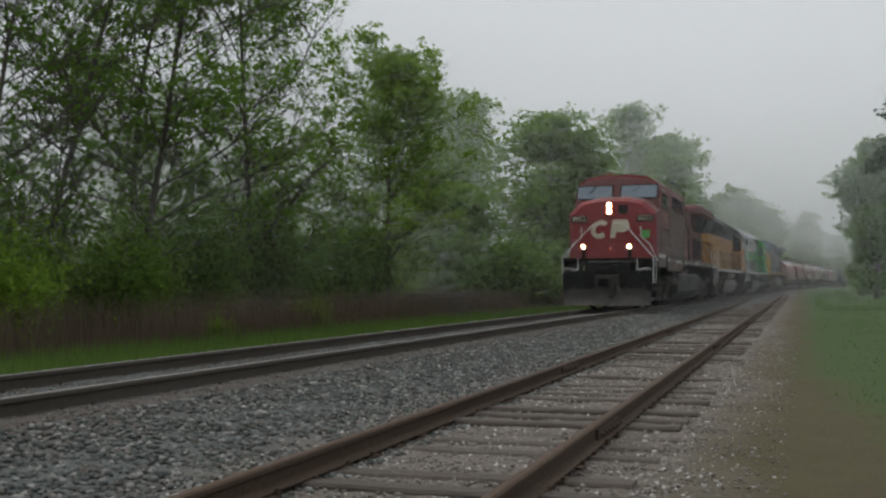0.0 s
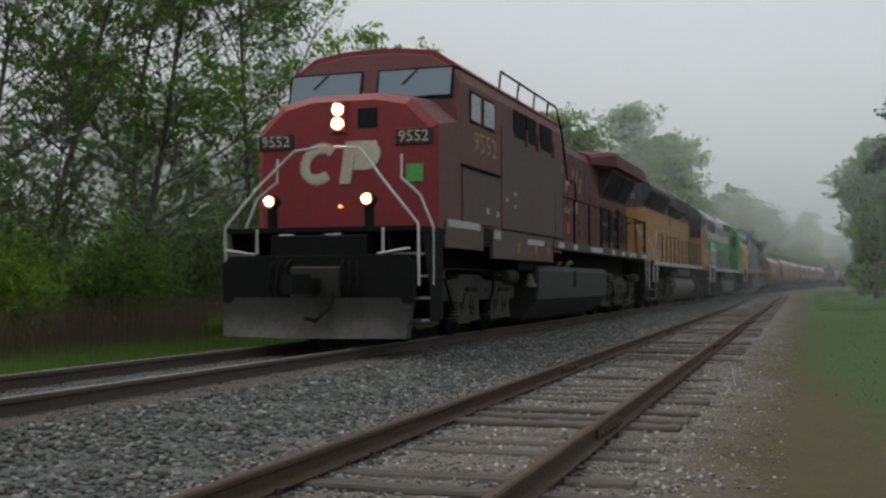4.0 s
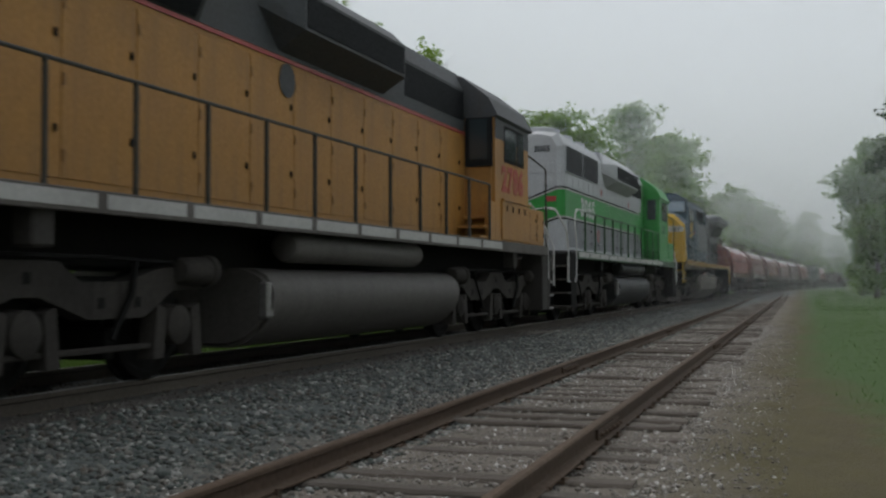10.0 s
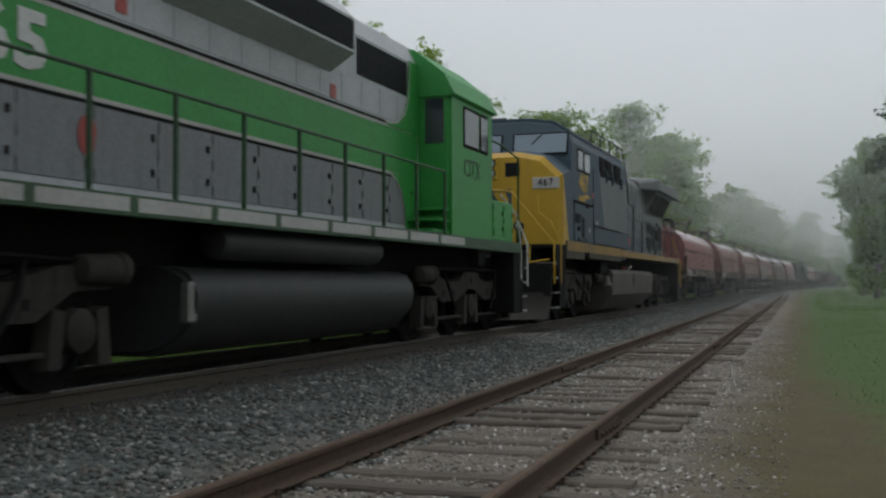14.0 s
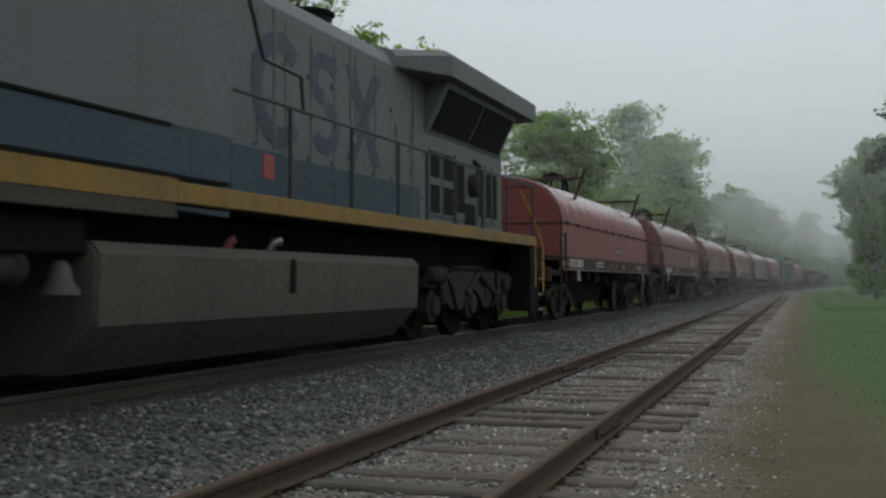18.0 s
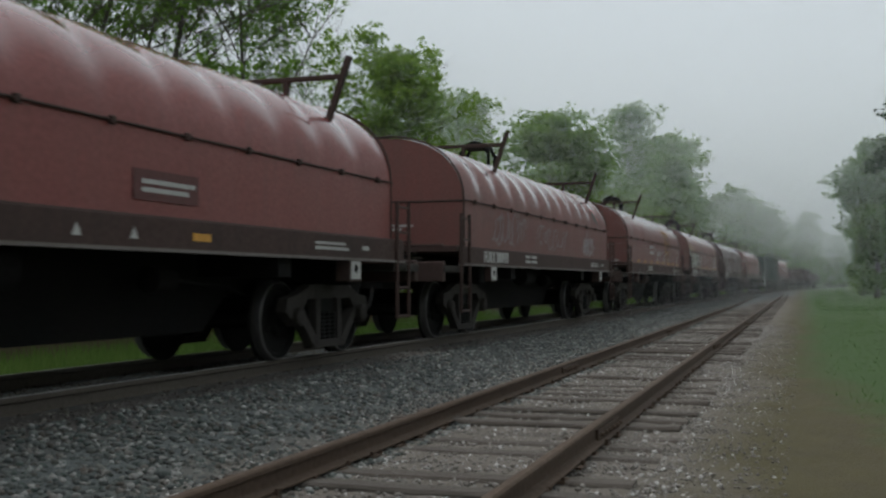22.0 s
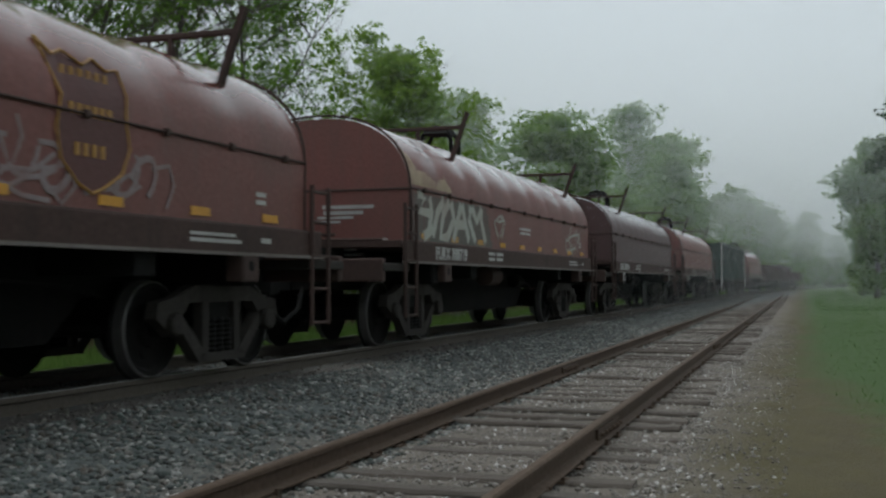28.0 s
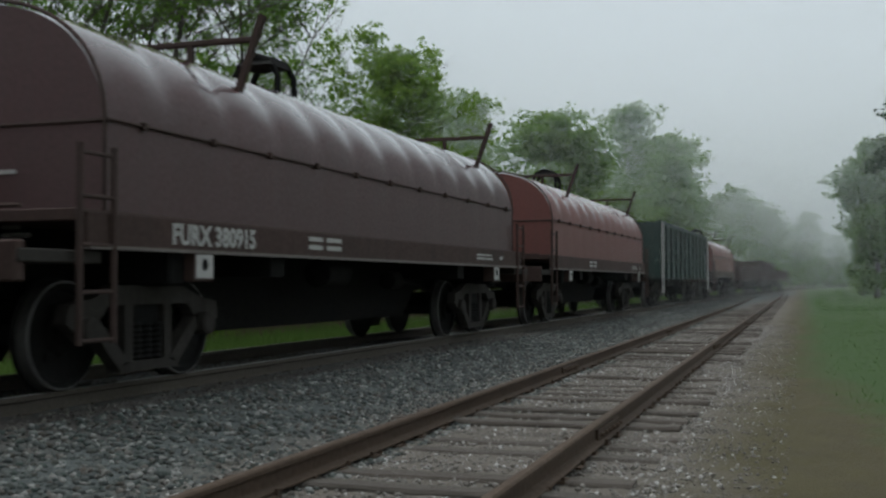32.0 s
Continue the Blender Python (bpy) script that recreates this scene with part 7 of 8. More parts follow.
spray(c, [[(-5.73, 2.12), (-5.45, 2.07), (-5.67, 1.9), (-5.27, 1.88), (-5.15, 1.65), (-5.5, 1.53)], [(-5.25, 2.11), (-5.16, 1.89), (-5.33, 1.55)], [(-4.62, 2.10), (-4.91, 1.91), (-5.12, 1.55)],
          [(-4.38, 2.10), (-4.66, 1.88), (-4.78, 1.55), (-4.46, 1.57), (-4.15, 1.85), (-4.29, 2.10)], [(-3.80, 2.10), (-3.98, 1.84), (-4.18, 1.53)], [(-3.76, 2.1), (-3.61, 1.84), (-3.40, 1.54)], [(-4.03, 1.77), (-3.58, 1.79)],
          [(-3.32, 2.10), (-3.38, 1.87), (-3.06, 1.54)], [(-3.25, 2.08), (-2.98, 1.87), (-2.74, 2.08)], [(-2.72, 2.10), (-2.74, 1.90), (-2.50, 1.54)]], 0.10, SPRAY_PALE, LETTERING)
spray(c, [[(-1.97, 1.96), (-1.88, 1.81), (-1.7, 1.64)], [(-1.88, 1.94), (-1.6, 2.05), (-1.41, 1.95), (-1.6, 1.68)], [(-1.51, 2.09), (-1.31, 1.92), (-1.51, 1.65)], [(-1.74, 1.93), (-1.31, 1.98)]], 0.022, SPRAY_PALE, "small pale spray-painted scrawl")
spray(c, [[(3.49, 1.86), (3.66, 1.77), (3.52, 1.64), (3.74, 1.54)], [(3.73, 1.93), (3.96, 1.68), (4.15, 1.5)], [(3.96, 1.91), (4.03, 2.12), (4.15, 2.02)], [(3.52, 1.77), (4.2, 1.93), (4.99, 1.97)], [(4.2, 1.93), (4.04, 1.68), (4.37, 1.76), (4.2, 1.5)], [(4.45, 2.11), (4.54, 1.77), (4.45, 1.52)], [(4.62, 2.08), (4.71, 1.79), (5.03, 1.92)], [(4.95, 2.02), (4.72, 1.59)], [(3.66, 1.56), (4.45, 1.65)]], 0.026, SPRAY_PALE, "spiky pale spray-painted tag")
for x, z, w in ((0.08, 1.92, 0.78), (0.1, 1.84, 0.6), (0.43, 1.45, 0.64)):
    part("stencil_line", bx(x, x + w, -6.012, -6.004, z, z + 0.05), WHITE, c, "illegible white stencil line")
coil_car("dark plum coil car with rain-streaked cover", 188.4, 3, "FURX 380915", seed=5)
coil_car("rust-red coil car with an arched cover", 203.5, 4, "", seed=6)
coil_car("rust-red coil car half lost in the fog", 237.6, 4, "", seed=7)


def gondola(label, s_mid, length, h, material, name="gondola_car", posts=12, lading=False):
    C = thing(name, label, "freight car")
    VEHICLES.append((C, s_mid))
    e2 = length / 2
    for s in (-1, 1):
        part("side_wall", bx(*sorted((s * 1.38, s * 1.44)), -e2, e2, 1.0, h, bev=0.01), material, C, "tall ribbed side wall")
        part("top_chord", bx(*sorted((s * 1.34, s * 1.52)), -e2, e2, h - 0.1, h + 0.04, bev=0.01), material, C)
        for i in range(posts):
            y = -e2 + 0.15 + (length - 0.3) * i / (posts - 1)
            part("side_post", bx(*sorted((s * 1.44, s * 1.52)), y - 0.08, y + 0.08, 1.0, h - 0.1, bev=0.01), material, C)
        for y in (-e2 + 0.2, e2 - 0.2):
            b = nb()
            for k in (-0.2, 0.2):
                tube(b, [(s * 1.54, y + k, 0.5), (s * 1.54, y + k, h)], 0.025, 5)
            for i in range(6):
                z = 0.55 + i * (h - 0.7) / 5
                tube(b, [(s * 1.54, y - 0.2, z), (s * 1.54, y + 0.2, z)], 0.016, 5)
            part("ladder", b, WHITE if posts == 12 else material, C, "pale corner ladder")
    for e in (-1, 1):
        part("end_wall", bx(-1.38, 1.38, *sorted((e * e2, e * (e2 - 0.07))), 1.0, h, bev=0.01), material, C, "end wall")
        coupler(C, e * (e2 + 0.1), e)
        freight_truck(C, e * (e2 - 2.0))
    part("floor", bx(-1.38, 1.38, -e2, e2, 1.0, 1.12), material, C, "steel floor")
    part("centre_sill", bx(-0.35, 0.35, -e2, e2, 0.7, 1.0, bev=0.02), BLACK, C, "dark centre sill")
    if lading:
        part("roof_sheet", bx(-1.36, 1.36, -e2 + 0.1, e2 - 0.1, h - 0.25, h - 0.18), BLACK, C, "dark load inside")
    return C


gondola("dark green high-sided gondola with pale ladders", 220.6, 15.4, 2.95, GON_GREEN, posts=12, lading=True)
for k, s in enumerate((254.0, 271.0, 288.0)):
    gondola("low rusty gondola lost in the fog", s, 15.6, 1.95 if k != 1 else 2.5, CAR_FRAME, posts=9)


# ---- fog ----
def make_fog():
    """Fog over the line: its haze is built from countless sub-pixel strips, coarser further off."""
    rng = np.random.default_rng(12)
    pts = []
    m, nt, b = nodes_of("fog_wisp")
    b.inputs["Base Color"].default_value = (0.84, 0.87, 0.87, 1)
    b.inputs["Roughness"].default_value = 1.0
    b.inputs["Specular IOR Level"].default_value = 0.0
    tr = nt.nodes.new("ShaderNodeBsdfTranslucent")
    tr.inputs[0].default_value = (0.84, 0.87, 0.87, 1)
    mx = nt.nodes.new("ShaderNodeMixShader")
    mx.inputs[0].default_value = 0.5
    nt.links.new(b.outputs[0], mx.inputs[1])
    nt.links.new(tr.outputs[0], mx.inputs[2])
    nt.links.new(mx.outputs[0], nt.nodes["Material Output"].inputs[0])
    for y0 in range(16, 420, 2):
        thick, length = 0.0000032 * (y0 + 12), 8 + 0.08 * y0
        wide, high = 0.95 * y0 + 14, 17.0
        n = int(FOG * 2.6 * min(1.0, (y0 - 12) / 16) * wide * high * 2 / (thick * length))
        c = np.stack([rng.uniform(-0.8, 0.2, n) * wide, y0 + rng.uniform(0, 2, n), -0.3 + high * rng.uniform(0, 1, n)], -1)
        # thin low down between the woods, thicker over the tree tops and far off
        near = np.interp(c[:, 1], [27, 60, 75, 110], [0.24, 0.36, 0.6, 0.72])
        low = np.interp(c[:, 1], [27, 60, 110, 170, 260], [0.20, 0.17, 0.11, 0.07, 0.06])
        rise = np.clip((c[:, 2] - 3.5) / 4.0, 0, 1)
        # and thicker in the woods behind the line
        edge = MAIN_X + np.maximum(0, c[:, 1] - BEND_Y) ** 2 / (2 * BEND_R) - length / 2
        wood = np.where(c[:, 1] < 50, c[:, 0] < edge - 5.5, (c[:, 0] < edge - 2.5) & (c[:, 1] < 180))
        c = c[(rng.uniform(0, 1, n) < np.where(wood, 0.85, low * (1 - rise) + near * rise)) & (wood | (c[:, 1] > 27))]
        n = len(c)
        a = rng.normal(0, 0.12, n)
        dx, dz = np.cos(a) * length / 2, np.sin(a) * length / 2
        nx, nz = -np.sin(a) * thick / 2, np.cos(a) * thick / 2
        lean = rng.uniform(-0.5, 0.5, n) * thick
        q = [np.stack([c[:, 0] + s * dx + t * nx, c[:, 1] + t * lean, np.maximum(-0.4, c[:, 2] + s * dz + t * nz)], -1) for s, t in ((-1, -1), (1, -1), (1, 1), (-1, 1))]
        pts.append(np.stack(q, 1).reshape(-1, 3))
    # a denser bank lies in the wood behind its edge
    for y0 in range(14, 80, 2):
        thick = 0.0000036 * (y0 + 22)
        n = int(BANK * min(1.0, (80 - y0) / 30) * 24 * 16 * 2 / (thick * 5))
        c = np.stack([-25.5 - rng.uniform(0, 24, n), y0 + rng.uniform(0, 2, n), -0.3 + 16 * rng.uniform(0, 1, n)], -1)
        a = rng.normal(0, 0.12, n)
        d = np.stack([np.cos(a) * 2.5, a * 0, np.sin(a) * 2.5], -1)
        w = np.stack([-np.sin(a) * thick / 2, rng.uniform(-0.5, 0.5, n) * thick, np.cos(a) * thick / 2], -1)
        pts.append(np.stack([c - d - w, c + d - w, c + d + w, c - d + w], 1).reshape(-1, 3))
    # an added low veil brightens the brush, in place of the headlights' glare
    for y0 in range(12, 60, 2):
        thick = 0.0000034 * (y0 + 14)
        n = int(LOW_VEIL * 5 * 4.6 * 2 / (thick * 3))
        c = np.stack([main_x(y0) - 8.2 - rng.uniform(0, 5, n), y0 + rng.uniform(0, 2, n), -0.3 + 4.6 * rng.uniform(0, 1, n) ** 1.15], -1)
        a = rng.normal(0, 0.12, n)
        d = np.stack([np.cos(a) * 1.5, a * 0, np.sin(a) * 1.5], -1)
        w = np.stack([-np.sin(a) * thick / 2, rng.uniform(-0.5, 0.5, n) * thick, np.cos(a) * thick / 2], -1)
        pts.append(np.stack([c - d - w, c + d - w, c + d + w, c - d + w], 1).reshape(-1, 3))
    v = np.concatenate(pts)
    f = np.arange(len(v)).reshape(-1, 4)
    tagged(mesh_np("fog", v, f, m), "thin grey fog over the line, with an added brightening veil", "fog", kind="stuff")


FOG, BANK, LOW_VEIL = 0.0056, 0.022, 0.021
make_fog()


# ---- plants ----
def leaves(name, centres, size, material, parent, seed, droop=0.5):
    """Pointed leaves, folded along their rib, one at each place."""
    rng = np.random.default_rng(seed)
    n = len(centres)
    a = rng.uniform(0, 2 * np.pi, n)
    tilt = rng.normal(-droop * 0.6, 0.5, n)
    roll = rng.normal(0, 0.6, n)
    d = np.stack([np.cos(a) * np.cos(tilt), np.sin(a) * np.cos(tilt), np.sin(tilt)], -1)
    s = np.stack([-np.sin(a), np.cos(a), np.zeros(n)], -1)
    u = np.cross(d, s)
    s = s * np.cos(roll)[:, None] + u * np.sin(roll)[:, None]
    u = np.cross(d, s)
    L = (rng.uniform(*size, n))[:, None]
    w = L * rng.uniform(0.3, 0.45, n)[:, None]
    base, tip = centres - d * L / 2, centres + d * L / 2
    l, r = centres + s * w - u * w * 0.25, centres - s * w - u * w * 0.25
    v = np.stack([base, r, tip, l], 1).reshape(-1, 3)
    i = np.arange(n)[:, None] * 4
    f = np.concatenate([i + [0, 1, 2], i + [0, 2, 3]], 0)
    return mesh_np(name, v, f, material, parent)


def tree(kind, x, y, height, spread, seed, leaf, count, size, label, bare=0.25, lean=0.0, fork=1, thick=0.02, droop=0.5, sag=0.0):
    """A tapered trunk with limbs that fork, and sprays of leaves round the twigs."""
    rnd = random.Random(seed)
    rng = np.random.default_rng(seed)
    base = thing(kind, label, "tree", pose(x, y, ground_z(x, y) - 0.05))
    bm, twigs = nb(), []

    def limb(p, d, length, r, level):
        n = 5 if level < 2 else 3
        pts, q = [p], p.copy()
        dd = d.copy()
        for i in range(n):
            dd = (dd + Vector((rnd.uniform(-1, 1), rnd.uniform(-1, 1), rnd.uniform(-0.4, 0.9))) * (0.13 + 0.05 * level)).normalized()
            q = q + dd * length / n
            pts.append(q.copy())
        tube(bm, pts, r, 7 if level == 0 else 5 if level == 1 else 4, r * 0.35)
        return pts, dd

    def grow(p, d, length, r, level):
        pts, dd = limb(p, d, length, r, level)
        if level == 3:
            twigs.append((pts[1], pts[-1]))
            return
        kids = (0, 7, 5)[level] if level else 0
        for k in range(kids if level else 0):
            f = rnd.uniform(0.3, 1.0)
            q = pts[int(f * (len(pts) - 1))]
            a = rnd.uniform(0, 2 * math.pi)
            out = Vector((math.cos(a), math.sin(a), rnd.uniform(-0.15 - sag, 0.7)))
            grow(q, (out + dd * 0.7).normalized(), length * rnd.uniform(0.4, 0.62), max(0.006, r * 0.45), level + 1)
        twigs.append((pts[-2], pts[-1]))

    for s in range(fork):
        a = 2 * math.pi * s / fork + rnd.uniform(0, 1)
        d = Vector((math.cos(a) * 0.22 * (fork > 1) + lean, math.sin(a) * 0.22 * (fork > 1), 1)).normalized()
        h = height * (1 if s == 0 else rnd.uniform(0.75, 0.95))
        n = 12
        pts, q, dd = [Vector((rnd.uniform(-0.15, 0.15) * (s > 0), rnd.uniform(-0.15, 0.15) * (s > 0), -0.1))], None, d
        q = pts[0].copy()
        for i in range(n):
            dd = (dd + Vector((rnd.uniform(-1, 1), rnd.uniform(-1, 1), 0.25)) * 0.07).normalized()
            q = q + dd * h / n
            pts.append(q.copy())
        tube(bm, pts, thick * h, 8, 0.015)
        for i in range(1, n + 1):
            f = i / n
            if f < bare:
                continue
            for k in range(3):
                a = rnd.uniform(0, 2 * math.pi)
                g = (f - bare) / (1 - bare)
                reach = spread * (0.35 + 1.1 * math.sin(math.pi * min(1, 0.15 + 0.8 * g))) * rnd.uniform(0.45, 1.1) * 0.72
                out = Vector((math.cos(a), math.sin(a), rnd.uniform(0.05 - sag, 0.8 - sag) + 0.5 * g))
                grow(pts[i], out.normalized(), max(0.5, reach), max(0.012, thick * h * (1.05 - f) * 0.42), 1)
    part("trunk", bm, BARK, base)
    t = np.array([[*a, *b] for a, b in twigs])
    per = 11
    n = count // per
    pick = rng.integers(0, len(t), n)
    f = rng.uniform(0.1, 1.15, (n, 1))
    mean = (size[0] + size[1]) / 2
    hub = t[pick, :3] * (1 - f) + t[pick, 3:] * f + rng.normal(0, 0.05 + 0.006 * height, (n, 3))
    c = np.repeat(hub, per, 0) + rng.normal(0, mean * 0.95, (n * per, 3)) * (1, 1, 0.45)
    leaves("crown", c, size, leaf, base, seed, droop)
    return base


def bush(name, x, y, w, h, seed, leaf, count, size, label):
    rng = np.random.default_rng(seed)
    rnd = random.Random(seed)
    base = thing(name, label, "bush", pose(x, y, ground_z(x, y) - 0.03))
    bm, tips = nb(), []
    for k in range(16):
        a, r = rnd.uniform(0, 2 * math.pi), rnd.uniform(0.1, 1) * w / 2
        top = Vector((math.cos(a) * r, math.sin(a) * r, h * rnd.uniform(0.55, 1.0) * (1.05 - 0.4 * r / w * 2)))
        mid = top * 0.5 + Vector((rnd.uniform(-0.2, 0.2), rnd.uniform(-0.2, 0.2), 0.1 * h))
        tube(bm, [(math.cos(a) * 0.1 * w, math.sin(a) * 0.1 * w, -0.05), mid, top], 0.02, 4, 0.005)
        tips.append((mid, top))
    part("stem", bm, BARK, base)
    t = np.array([[*a, *b] for a, b in tips])
    pick = rng.integers(0, len(t), count)
    f = rng.uniform(-0.6, 1.1, (count, 1))
    c = t[pick, :3] * (1 - f) + t[pick, 3:] * f + rng.normal(0, 0.11 * w, (count, 3))
    c[:, 2] = np.abs(c[:, 2])
    leaves("foliage", c, size, leaf, base, seed)
    return base


def blades(name, spots, h, w, material, seed, label, category, lean=0.3):
    rng = np.random.default_rng(seed)
    n = len(spots)
    a = rng.uniform(0, 2 * np.pi, n)
    H = rng.uniform(*h, n)
    W = rng.uniform(*w, n)
    side = np.stack([np.cos(a), np.sin(a), np.zeros(n)], -1) * W[:, None] / 2
    b = rng.uniform(0, 2 * np.pi, n)
    ln = rng.uniform(0, lean, n) * H
    off = np.stack([np.cos(b) * ln, np.sin(b) * ln, np.zeros(n)], -1)
    up = np.stack([np.zeros(n), np.zeros(n), H], -1)
    v = np.stack([spots - side, spots + side, spots + side * 0.7 + off * 0.35 + up * 0.55, spots + off + up, spots - side * 0.7 + off * 0.35 + up * 0.55], 1)
    i = np.arange(n)[:, None] * 5
    f = np.concatenate([i + [0, 1, 2], i + [0, 2, 4], i + [4, 2, 3]], 0)
    return tagged(mesh_np(name, v.reshape(-1, 3), f, material), label, category, kind="stuff")


# the trees that stand out along the line
maple = tree("maple_tree", -15.9, 39.5, 9.2, 5.0, 11, LEAF_C, 19000, (0.12, 0.22), "leafy young maple with a pointed crown beside the brush", 0.06, droop=0.6, thick=0.012)
ash = tree("ash_tree", -17.2, 31.5, 14.5, 4.9, 12, LEAF_A, 11500, (0.11, 0.20), "tall slender tree in thin spring leaf", 0.08, thick=0.008)
leaning = tree("ash_tree", -17.6, 25.2, 12.5, 4.8, 14, LEAF_A, 11500, (0.10, 0.18), "crooked leaning tree in thin spring leaf", 0.1, lean=0.16, thick=0.009)
dark_ash = tree("ash_tree", -18.6, 22.2, 15.0, 4.6, 15, LEAF_B, 11500, (0.10, 0.19), "tall dark tree in spring leaf", 0.06, fork=2, thick=0.008)
oak = tree("oak_tree", -13.9, 59.0, 9.4, 4.7, 18, LEAF_A, 24000, (0.18, 0.33), "round leafy tree at the edge of the woods", 0.03, thick=0.013)
poplar = tree("poplar_tree", -14.8, 92.0, 14.6, 5.2, 19, LEAF_A, 15000, (0.2, 0.36), "tall broad tree in thin leaf, pale in the fog", 0.05, thick=0.012)
pine = tree("pine_tree", 5.3, 56.0, 9.8, 2.4, 23, NEEDLE, 20000, (0.14, 0.28), "dark pine standing beside the siding", 0.04, sag=0.25)
alder = tree("alder_tree", 3.6, 88.0, 11.0, 3.3, 22, LEAF_B, 21000, (0.2, 0.36), "dark broadleaf tree standing beside the siding", 0.05)


far_oak = tree("oak_tree", -30, 92, 14.0, 6.0, 28, LEAF_A, 10000, (0.3, 0.52), "tree at the edge of the woods, pale in the fog", 0.03, thick=0.012)
far_poplar = tree("poplar_tree", -36, 105, 14.5, 5.2, 29, LEAF_A, 10000, (0.3, 0.52), "tall tree in the woods, pale in the fog", 0.05, thick=0.011)


def more(ob, x, y, turn, size, tall=1.0, label=""):
    c = copy_thing(ob, pose(x, y, ground_z(x, y) - 0.05, 0, 0, turn) @ Matrix.Diagonal((size, size, size * tall, 1)))
    if label:
        c["label"] = label
    return c


HAZY = "tree at the edge of the woods, pale in the fog"
for ob, x, y, turn, size, tall in ((ash, -19.8, 28.4, 70, 1.05, 1.0), (dark_ash, -17.8, 18.6, 200, 0.9, 1.05), (ash, -18.6, 34.8, 300, 0.82, 1.0)):
    more(ob, x, y, turn, size, tall)
for ob, x, y, turn, size, tall in ((far_oak, -12.8, 87, 60, 0.72, 0.95), (far_oak, -13.2, 97, 200, 0.9, 1.0), (far_oak, -12.4, 79, 300, 0.55, 0.9), (maple, -16.5, 66, 80, 0.85, 0.8), (oak, -15.5, 72, 150, 0.95, 0.95), (maple, -16.5, 80, 20, 0.9, 0.9), (oak, -13.5, 84, 250, 0.9, 0.8), (far_oak, -13.2, 106, 10, 0.76, 0.77),
                                   (far_poplar, -14.0, 122, 100, 0.81, 0.82), (far_oak, -11.8, 128, 220, 0.76, 0.86), (far_poplar, -10.6, 142, 300, 0.96, 0.86), (far_oak, -9.6, 160, 60, 0.83, 0.86), (far_poplar, -8.2, 178, 160, 0.88, 0.86), (far_oak, -5.8, 200, 90, 0.95, 0.86),
                                   (far_poplar, -3.8, 225, 10, 0.9, 0.72), (far_oak, 0.5, 255, 40, 0.98, 0.72), (far_poplar, 6, 290, 80, 0.9, 0.72), (far_oak, 12, 320, 80, 1.06, 0.72), (far_poplar, 30, 330, 10, 0.9, 0.72), (far_oak, 4, 345, 30, 1.2, 0.7), (far_oak, 14, 352, 150, 1.2, 0.65), (far_oak, 24, 350, 250, 1.25, 0.7), (far_poplar, 34, 358, 60, 1.3, 0.6), (far_oak, 44, 350, 200, 1.3, 0.7), (far_oak, -8, 340, 320, 1.2, 0.7), (far_oak, 22, 270, 130, 0.98, 0.72), (far_poplar, 18, 215, 200, 0.9, 0.72), (alder, 8.5, 190, 50, 1.0, 1.0), (alder, 6.0, 160, 20, 0.95, 1.0), (alder, 4.6, 130, 210, 0.9, 1.0), (alder, 5.2, 108, 130, 0.95, 1.0), (pine, 8.4, 68, 90, 1.0, 1.0),
                                   (oak, -17.0, 50.5, 30, 0.72, 0.8), (oak, -20.5, 58.0, 130, 0.95, 0.85), (maple, -14.2, 51.0, 200, 0.55, 0.5), (far_oak, -24, 60, 200, 0.83, 1.0), (far_oak, -27, 75, 100, 0.91, 1.0), (maple, -27, 50, 260, 0.8, 0.7), (far_oak, -40, 60, 310, 0.98, 1.0), (far_poplar, -45, 80, 70, 0.9, 1.0), (far_oak, -26, 110, 110, 0.91, 0.86), (far_poplar, -22, 140, 30, 1.01, 0.86)):
    more(ob, x, y, turn, size, tall, HAZY)

# unseen trees, added to cut low sky light from the camera's side and behind
for ob, x, y, turn, size, tall in ((far_oak, 13.5, 40, 40, 0.8, 0.8), (far_poplar, 15.5, 28, 120, 0.75, 0.8), (far_oak, 14.5, 16, 200, 0.8, 0.8), (far_oak, 16, 5, 300, 0.85, 0.8), (far_poplar, 15, -6, 20, 0.8, 0.8), (far_oak, 15.5, -18, 90, 0.85, 0.8), (far_oak, 8, -34, 150, 0.9, 0.8), (far_oak, -18, -8, 20, 0.85, 0.8), (far_poplar, -19, 3, 80, 0.85, 0.8), (far_oak, -17, -22, 60, 0.85, 0.8)):
    more(ob, x, y, turn, size, tall)

# brush under the trees
B1 = bush("bush", -14.6, 16.5, 3.0, 2.4, 31, LEAF_C, 4200, (0.06, 0.13), "bright green rounded bush at the wood's edge")
B2 = bush("bush", -15.4, 21.5, 3.2, 2.9, 32, LEAF_B, 3600, (0.07, 0.14), "dark tangled bush under the trees")
B3 = bush("bush", -13.4, 27.9, 1.3, 1.25, 33, LEAF_C, 1500, (0.05, 0.11), "small light green bush in the dry weeds")
B4 = bush("bush", -13.0, 52.0, 3.4, 2.8, 34, LEAF_B, 1500, (0.14, 0.26), "green bush at the wood's edge, hazy in the fog")
rnd = random.Random(77)
for i in range(26):
    y = 11 + i * 1.9 + rnd.uniform(-0.7, 0.7)
    x = -15.4 - rnd.uniform(0, 1.8) - (0.03 * y)
    more(rnd.choice((B1, B2, B2)), x, y, rnd.uniform(0, 360), rnd.uniform(0.75, 1.2), rnd.uniform(0.8, 1.35))
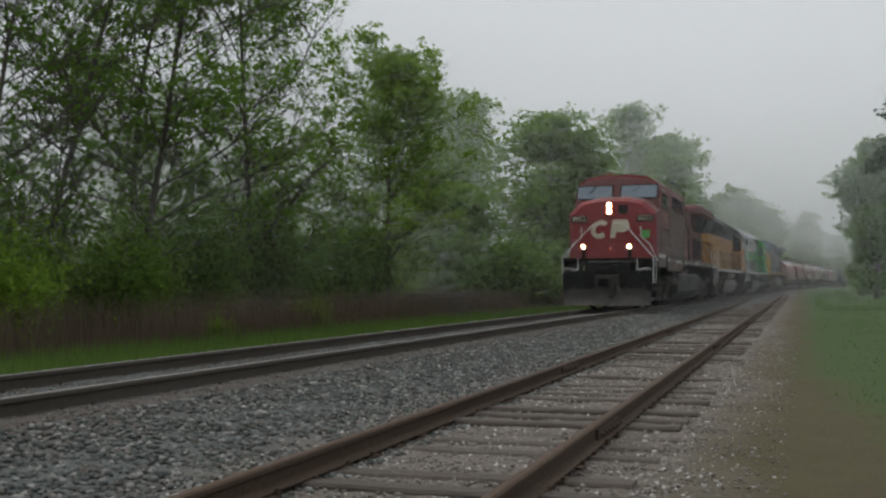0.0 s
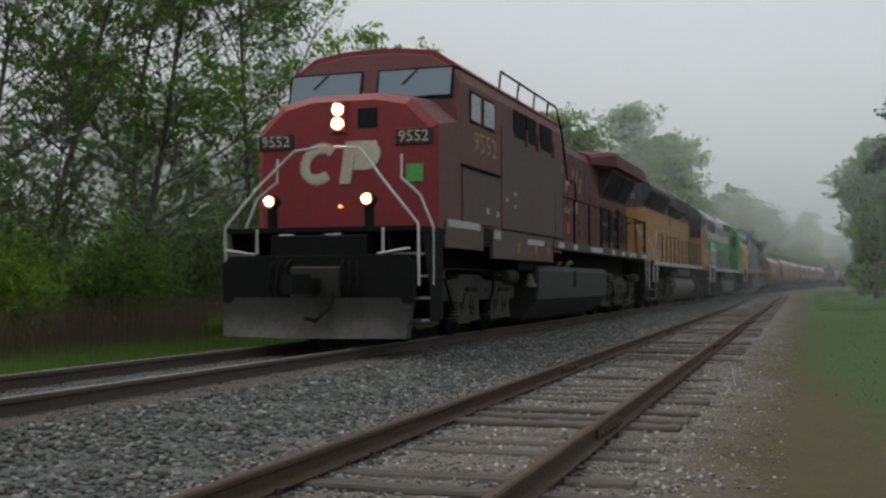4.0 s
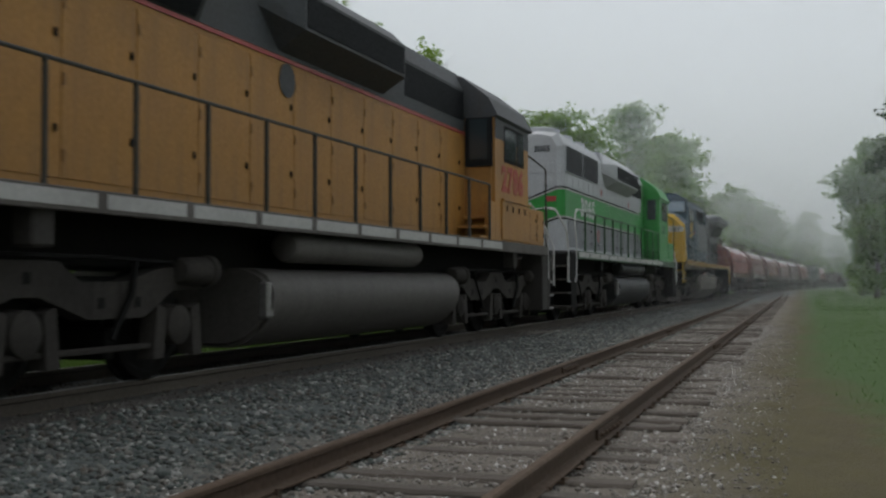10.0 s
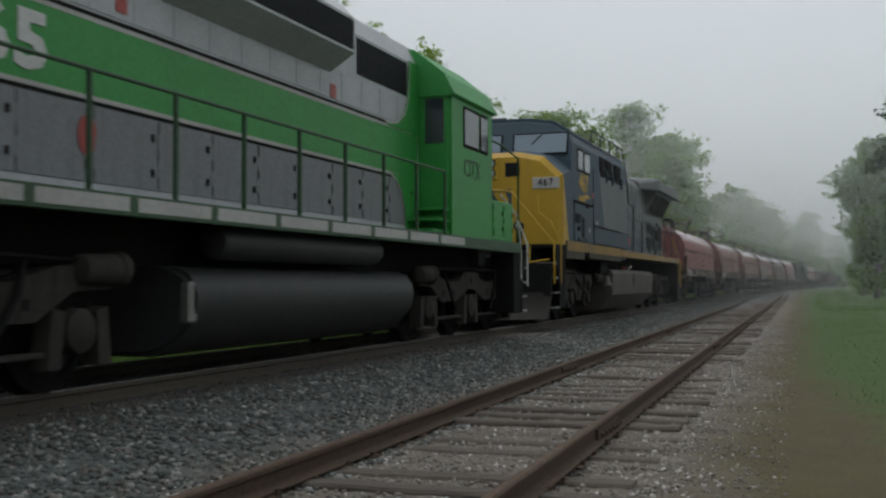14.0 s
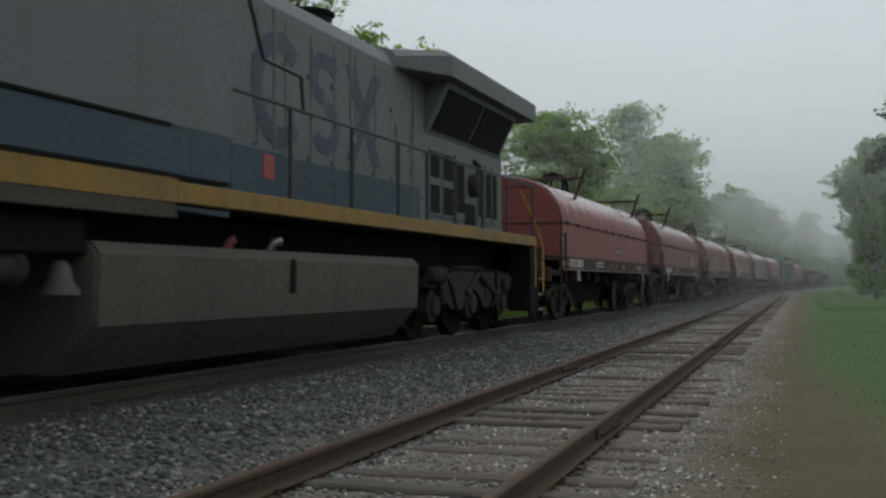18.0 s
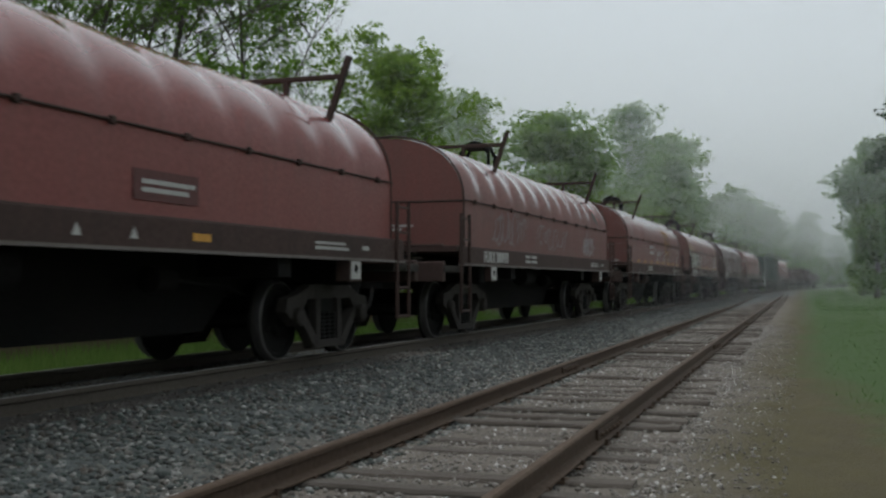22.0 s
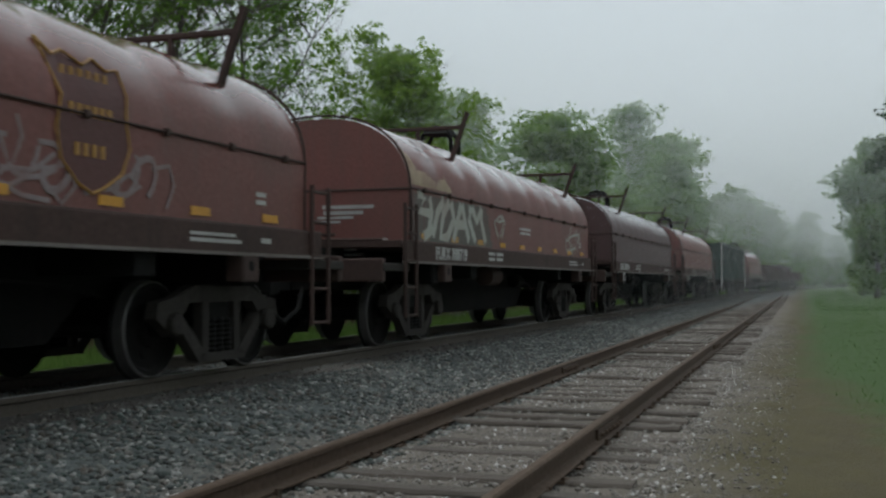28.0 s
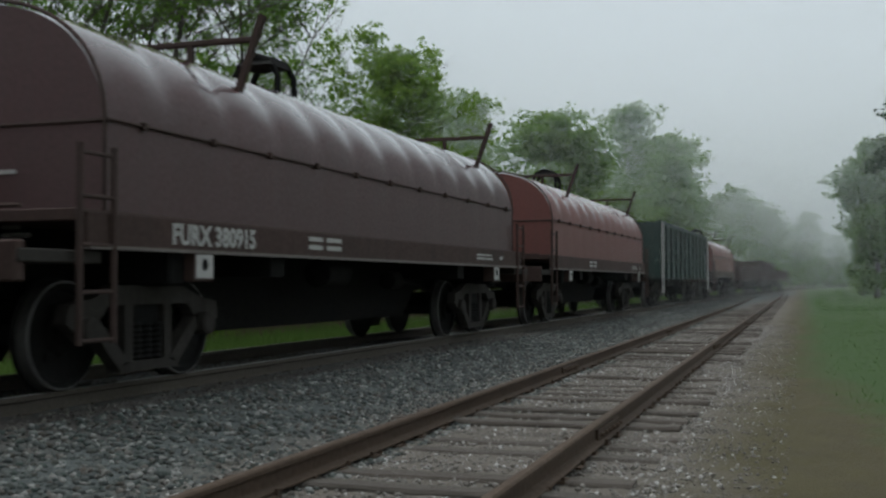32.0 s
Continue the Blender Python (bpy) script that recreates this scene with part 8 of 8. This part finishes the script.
for i in range(14):
    y = 14 + i * 3.6 + rnd.uniform(-0.8, 0.8)
    more(rnd.choice((B1, B2, B2)), -19.5 - rnd.uniform(0, 4), y, rnd.uniform(0, 360), rnd.uniform(1.1, 1.7), rnd.uniform(0.9, 1.4))
for i in range(24):
    y = 50 + i * 6.4 + rnd.uniform(-1, 1)
    more(B4, main_x(y) - 6.2 - rnd.uniform(0, 2.0), y, rnd.uniform(0, 360), rnd.uniform(1.2, 1.8), rnd.uniform(0.9, 1.3))
for i in range(30):
    y = 100 + i * 4.2 + rnd.uniform(-1, 1)
    more(B4, main_x(y) + 8.4 + rnd.uniform(0, 2.5), y, rnd.uniform(0, 360), rnd.uniform(0.6, 0.95), rnd.uniform(0.7, 1.1))
for i in range(9):
    y = 90 + i * 8.0 + rnd.uniform(-2, 2)
    more(B4, main_x(y) + 9.3 + 0.012 * y + rnd.uniform(0, 2.5), y, rnd.uniform(0, 360), rnd.uniform(0.35, 0.6), rnd.uniform(0.6, 0.9))
for i in range(30):
    more(B4, -22 + (i % 15) * 4.6 + rnd.uniform(-1, 1), 338 + 9 * (i // 15) + rnd.uniform(-2, 2), rnd.uniform(0, 360), rnd.uniform(2.6, 3.6), rnd.uniform(0.7, 1.0), "dim bush closing the far end of the line")
more(B3, -13.0, 22.0, 90, 0.7)

# old ties and logs dumped beside the brush
pile = [(-13.3, 37.6, 0.0, 2), (-13.2, 38.1, 0.0, -3), (-13.6, 38.7, 0.0, 5), (-13.5, 37.7, 0.24, 6), (-13.1, 38.3, 0.24, -4), (-13.6, 37.9, 0.48, -7), (-13.2, 38.4, 0.48, 9), (-12.9, 38.0, 0.72, 3), (-13.0, 37.0, 0.0, -12), (-14.4, 37.9, 0.2, 14)]
for x, y, z, turn in pile:
    me = tie_mesh("old_tie", rnd.uniform(2.3, 2.8), 0.24, int(x * 100))
    me.materials.append(TIE_OLD)
    o = new("old_tie", me)
    o.matrix_basis = pose(x - 0.45, y, ground_z(x, y) + 0.30 + z, 0, rnd.uniform(-4, 1), 22 + turn)
    tagged(o, "weathered old railway tie dumped in the weeds", "tie", "old ties in a heap")

# grass, dry stalks and meadow
def strip(n, d0, d1, y0, y1, seed, power=1.2):
    return scatter(n, d0, d1, y0, y1, seed, power)


blades("grass", strip(46000, -6.4, -2.6, 7, 75, 41, 1.3), (0.10, 0.46), (0.008, 0.02), GRASS, 51, "bright green grass strip along the ballast", "grass", 0.5)
blades("grass", strip(9000, -4.6, -2.9, 60, 200, 42, 1.3), (0.25, 0.5), (0.03, 0.08), GRASS, 52, "bright green grass strip along the ballast", "grass", 0.5)
blades("dry_weeds", strip(24000, -8.8, -5.7, 9, 62, 43, 1.2), (0.4, 1.35), (0.006, 0.018), STRAW, 53, "dead brown weed stalks before the brush", "weeds", 0.35)
blades("grass", scatter(9000, 0.0, 3.6, 11.0, 60, 44, 1.4, lambda x, y: np.sin(x * 7919.7 + y * 517.3) < (x + 0.02 * np.minimum(y, 30)) * 1.3 - 1.5, lambda y: 0.2 - 0.018 * y), (0.012, 0.045), (0.006, 0.014), GRASS_R, 54, "lush green meadow grass beside the gravel", "grass", 1.8)
blades("grass", scatter(14000, 0.2, 9, 50, 170, 45, 1.4, None, lambda y: 0.35 - 0.018 * y + (y > 44) * (y - 44) ** 2 / 6000), (0.02, 0.07), (0.01, 0.03), GRASS_R, 56, "lush green meadow grass beside the gravel", "grass", 0.6)


# ---- what moves ----
def on_line(s):
    """The pose of a vehicle whose middle is s metres along the line."""
    turn = 0.0 if s < BEND_Y else -math.degrees((s - BEND_Y) / BEND_R)
    return pose(main_x(s), s, 0, 0, 0, turn)


def motions():
    """The train rolls past at an even pace, and its wheels turn with it."""
    for ob, s in VEHICLES:
        walk(ob, [(float(t), on_line(s - SPEED * float(t))) for t in np.linspace(0, 32, 17)])
    for ob, y, r in WHEELS:
        n = math.ceil(math.degrees(SPEED * 32 / r) / 84)
        walk(ob, [(32 * i / n, pose(0, y, r, math.degrees(SPEED * 32 * i / n / r) % 360.0)) for i in range(n + 1)])


motions()
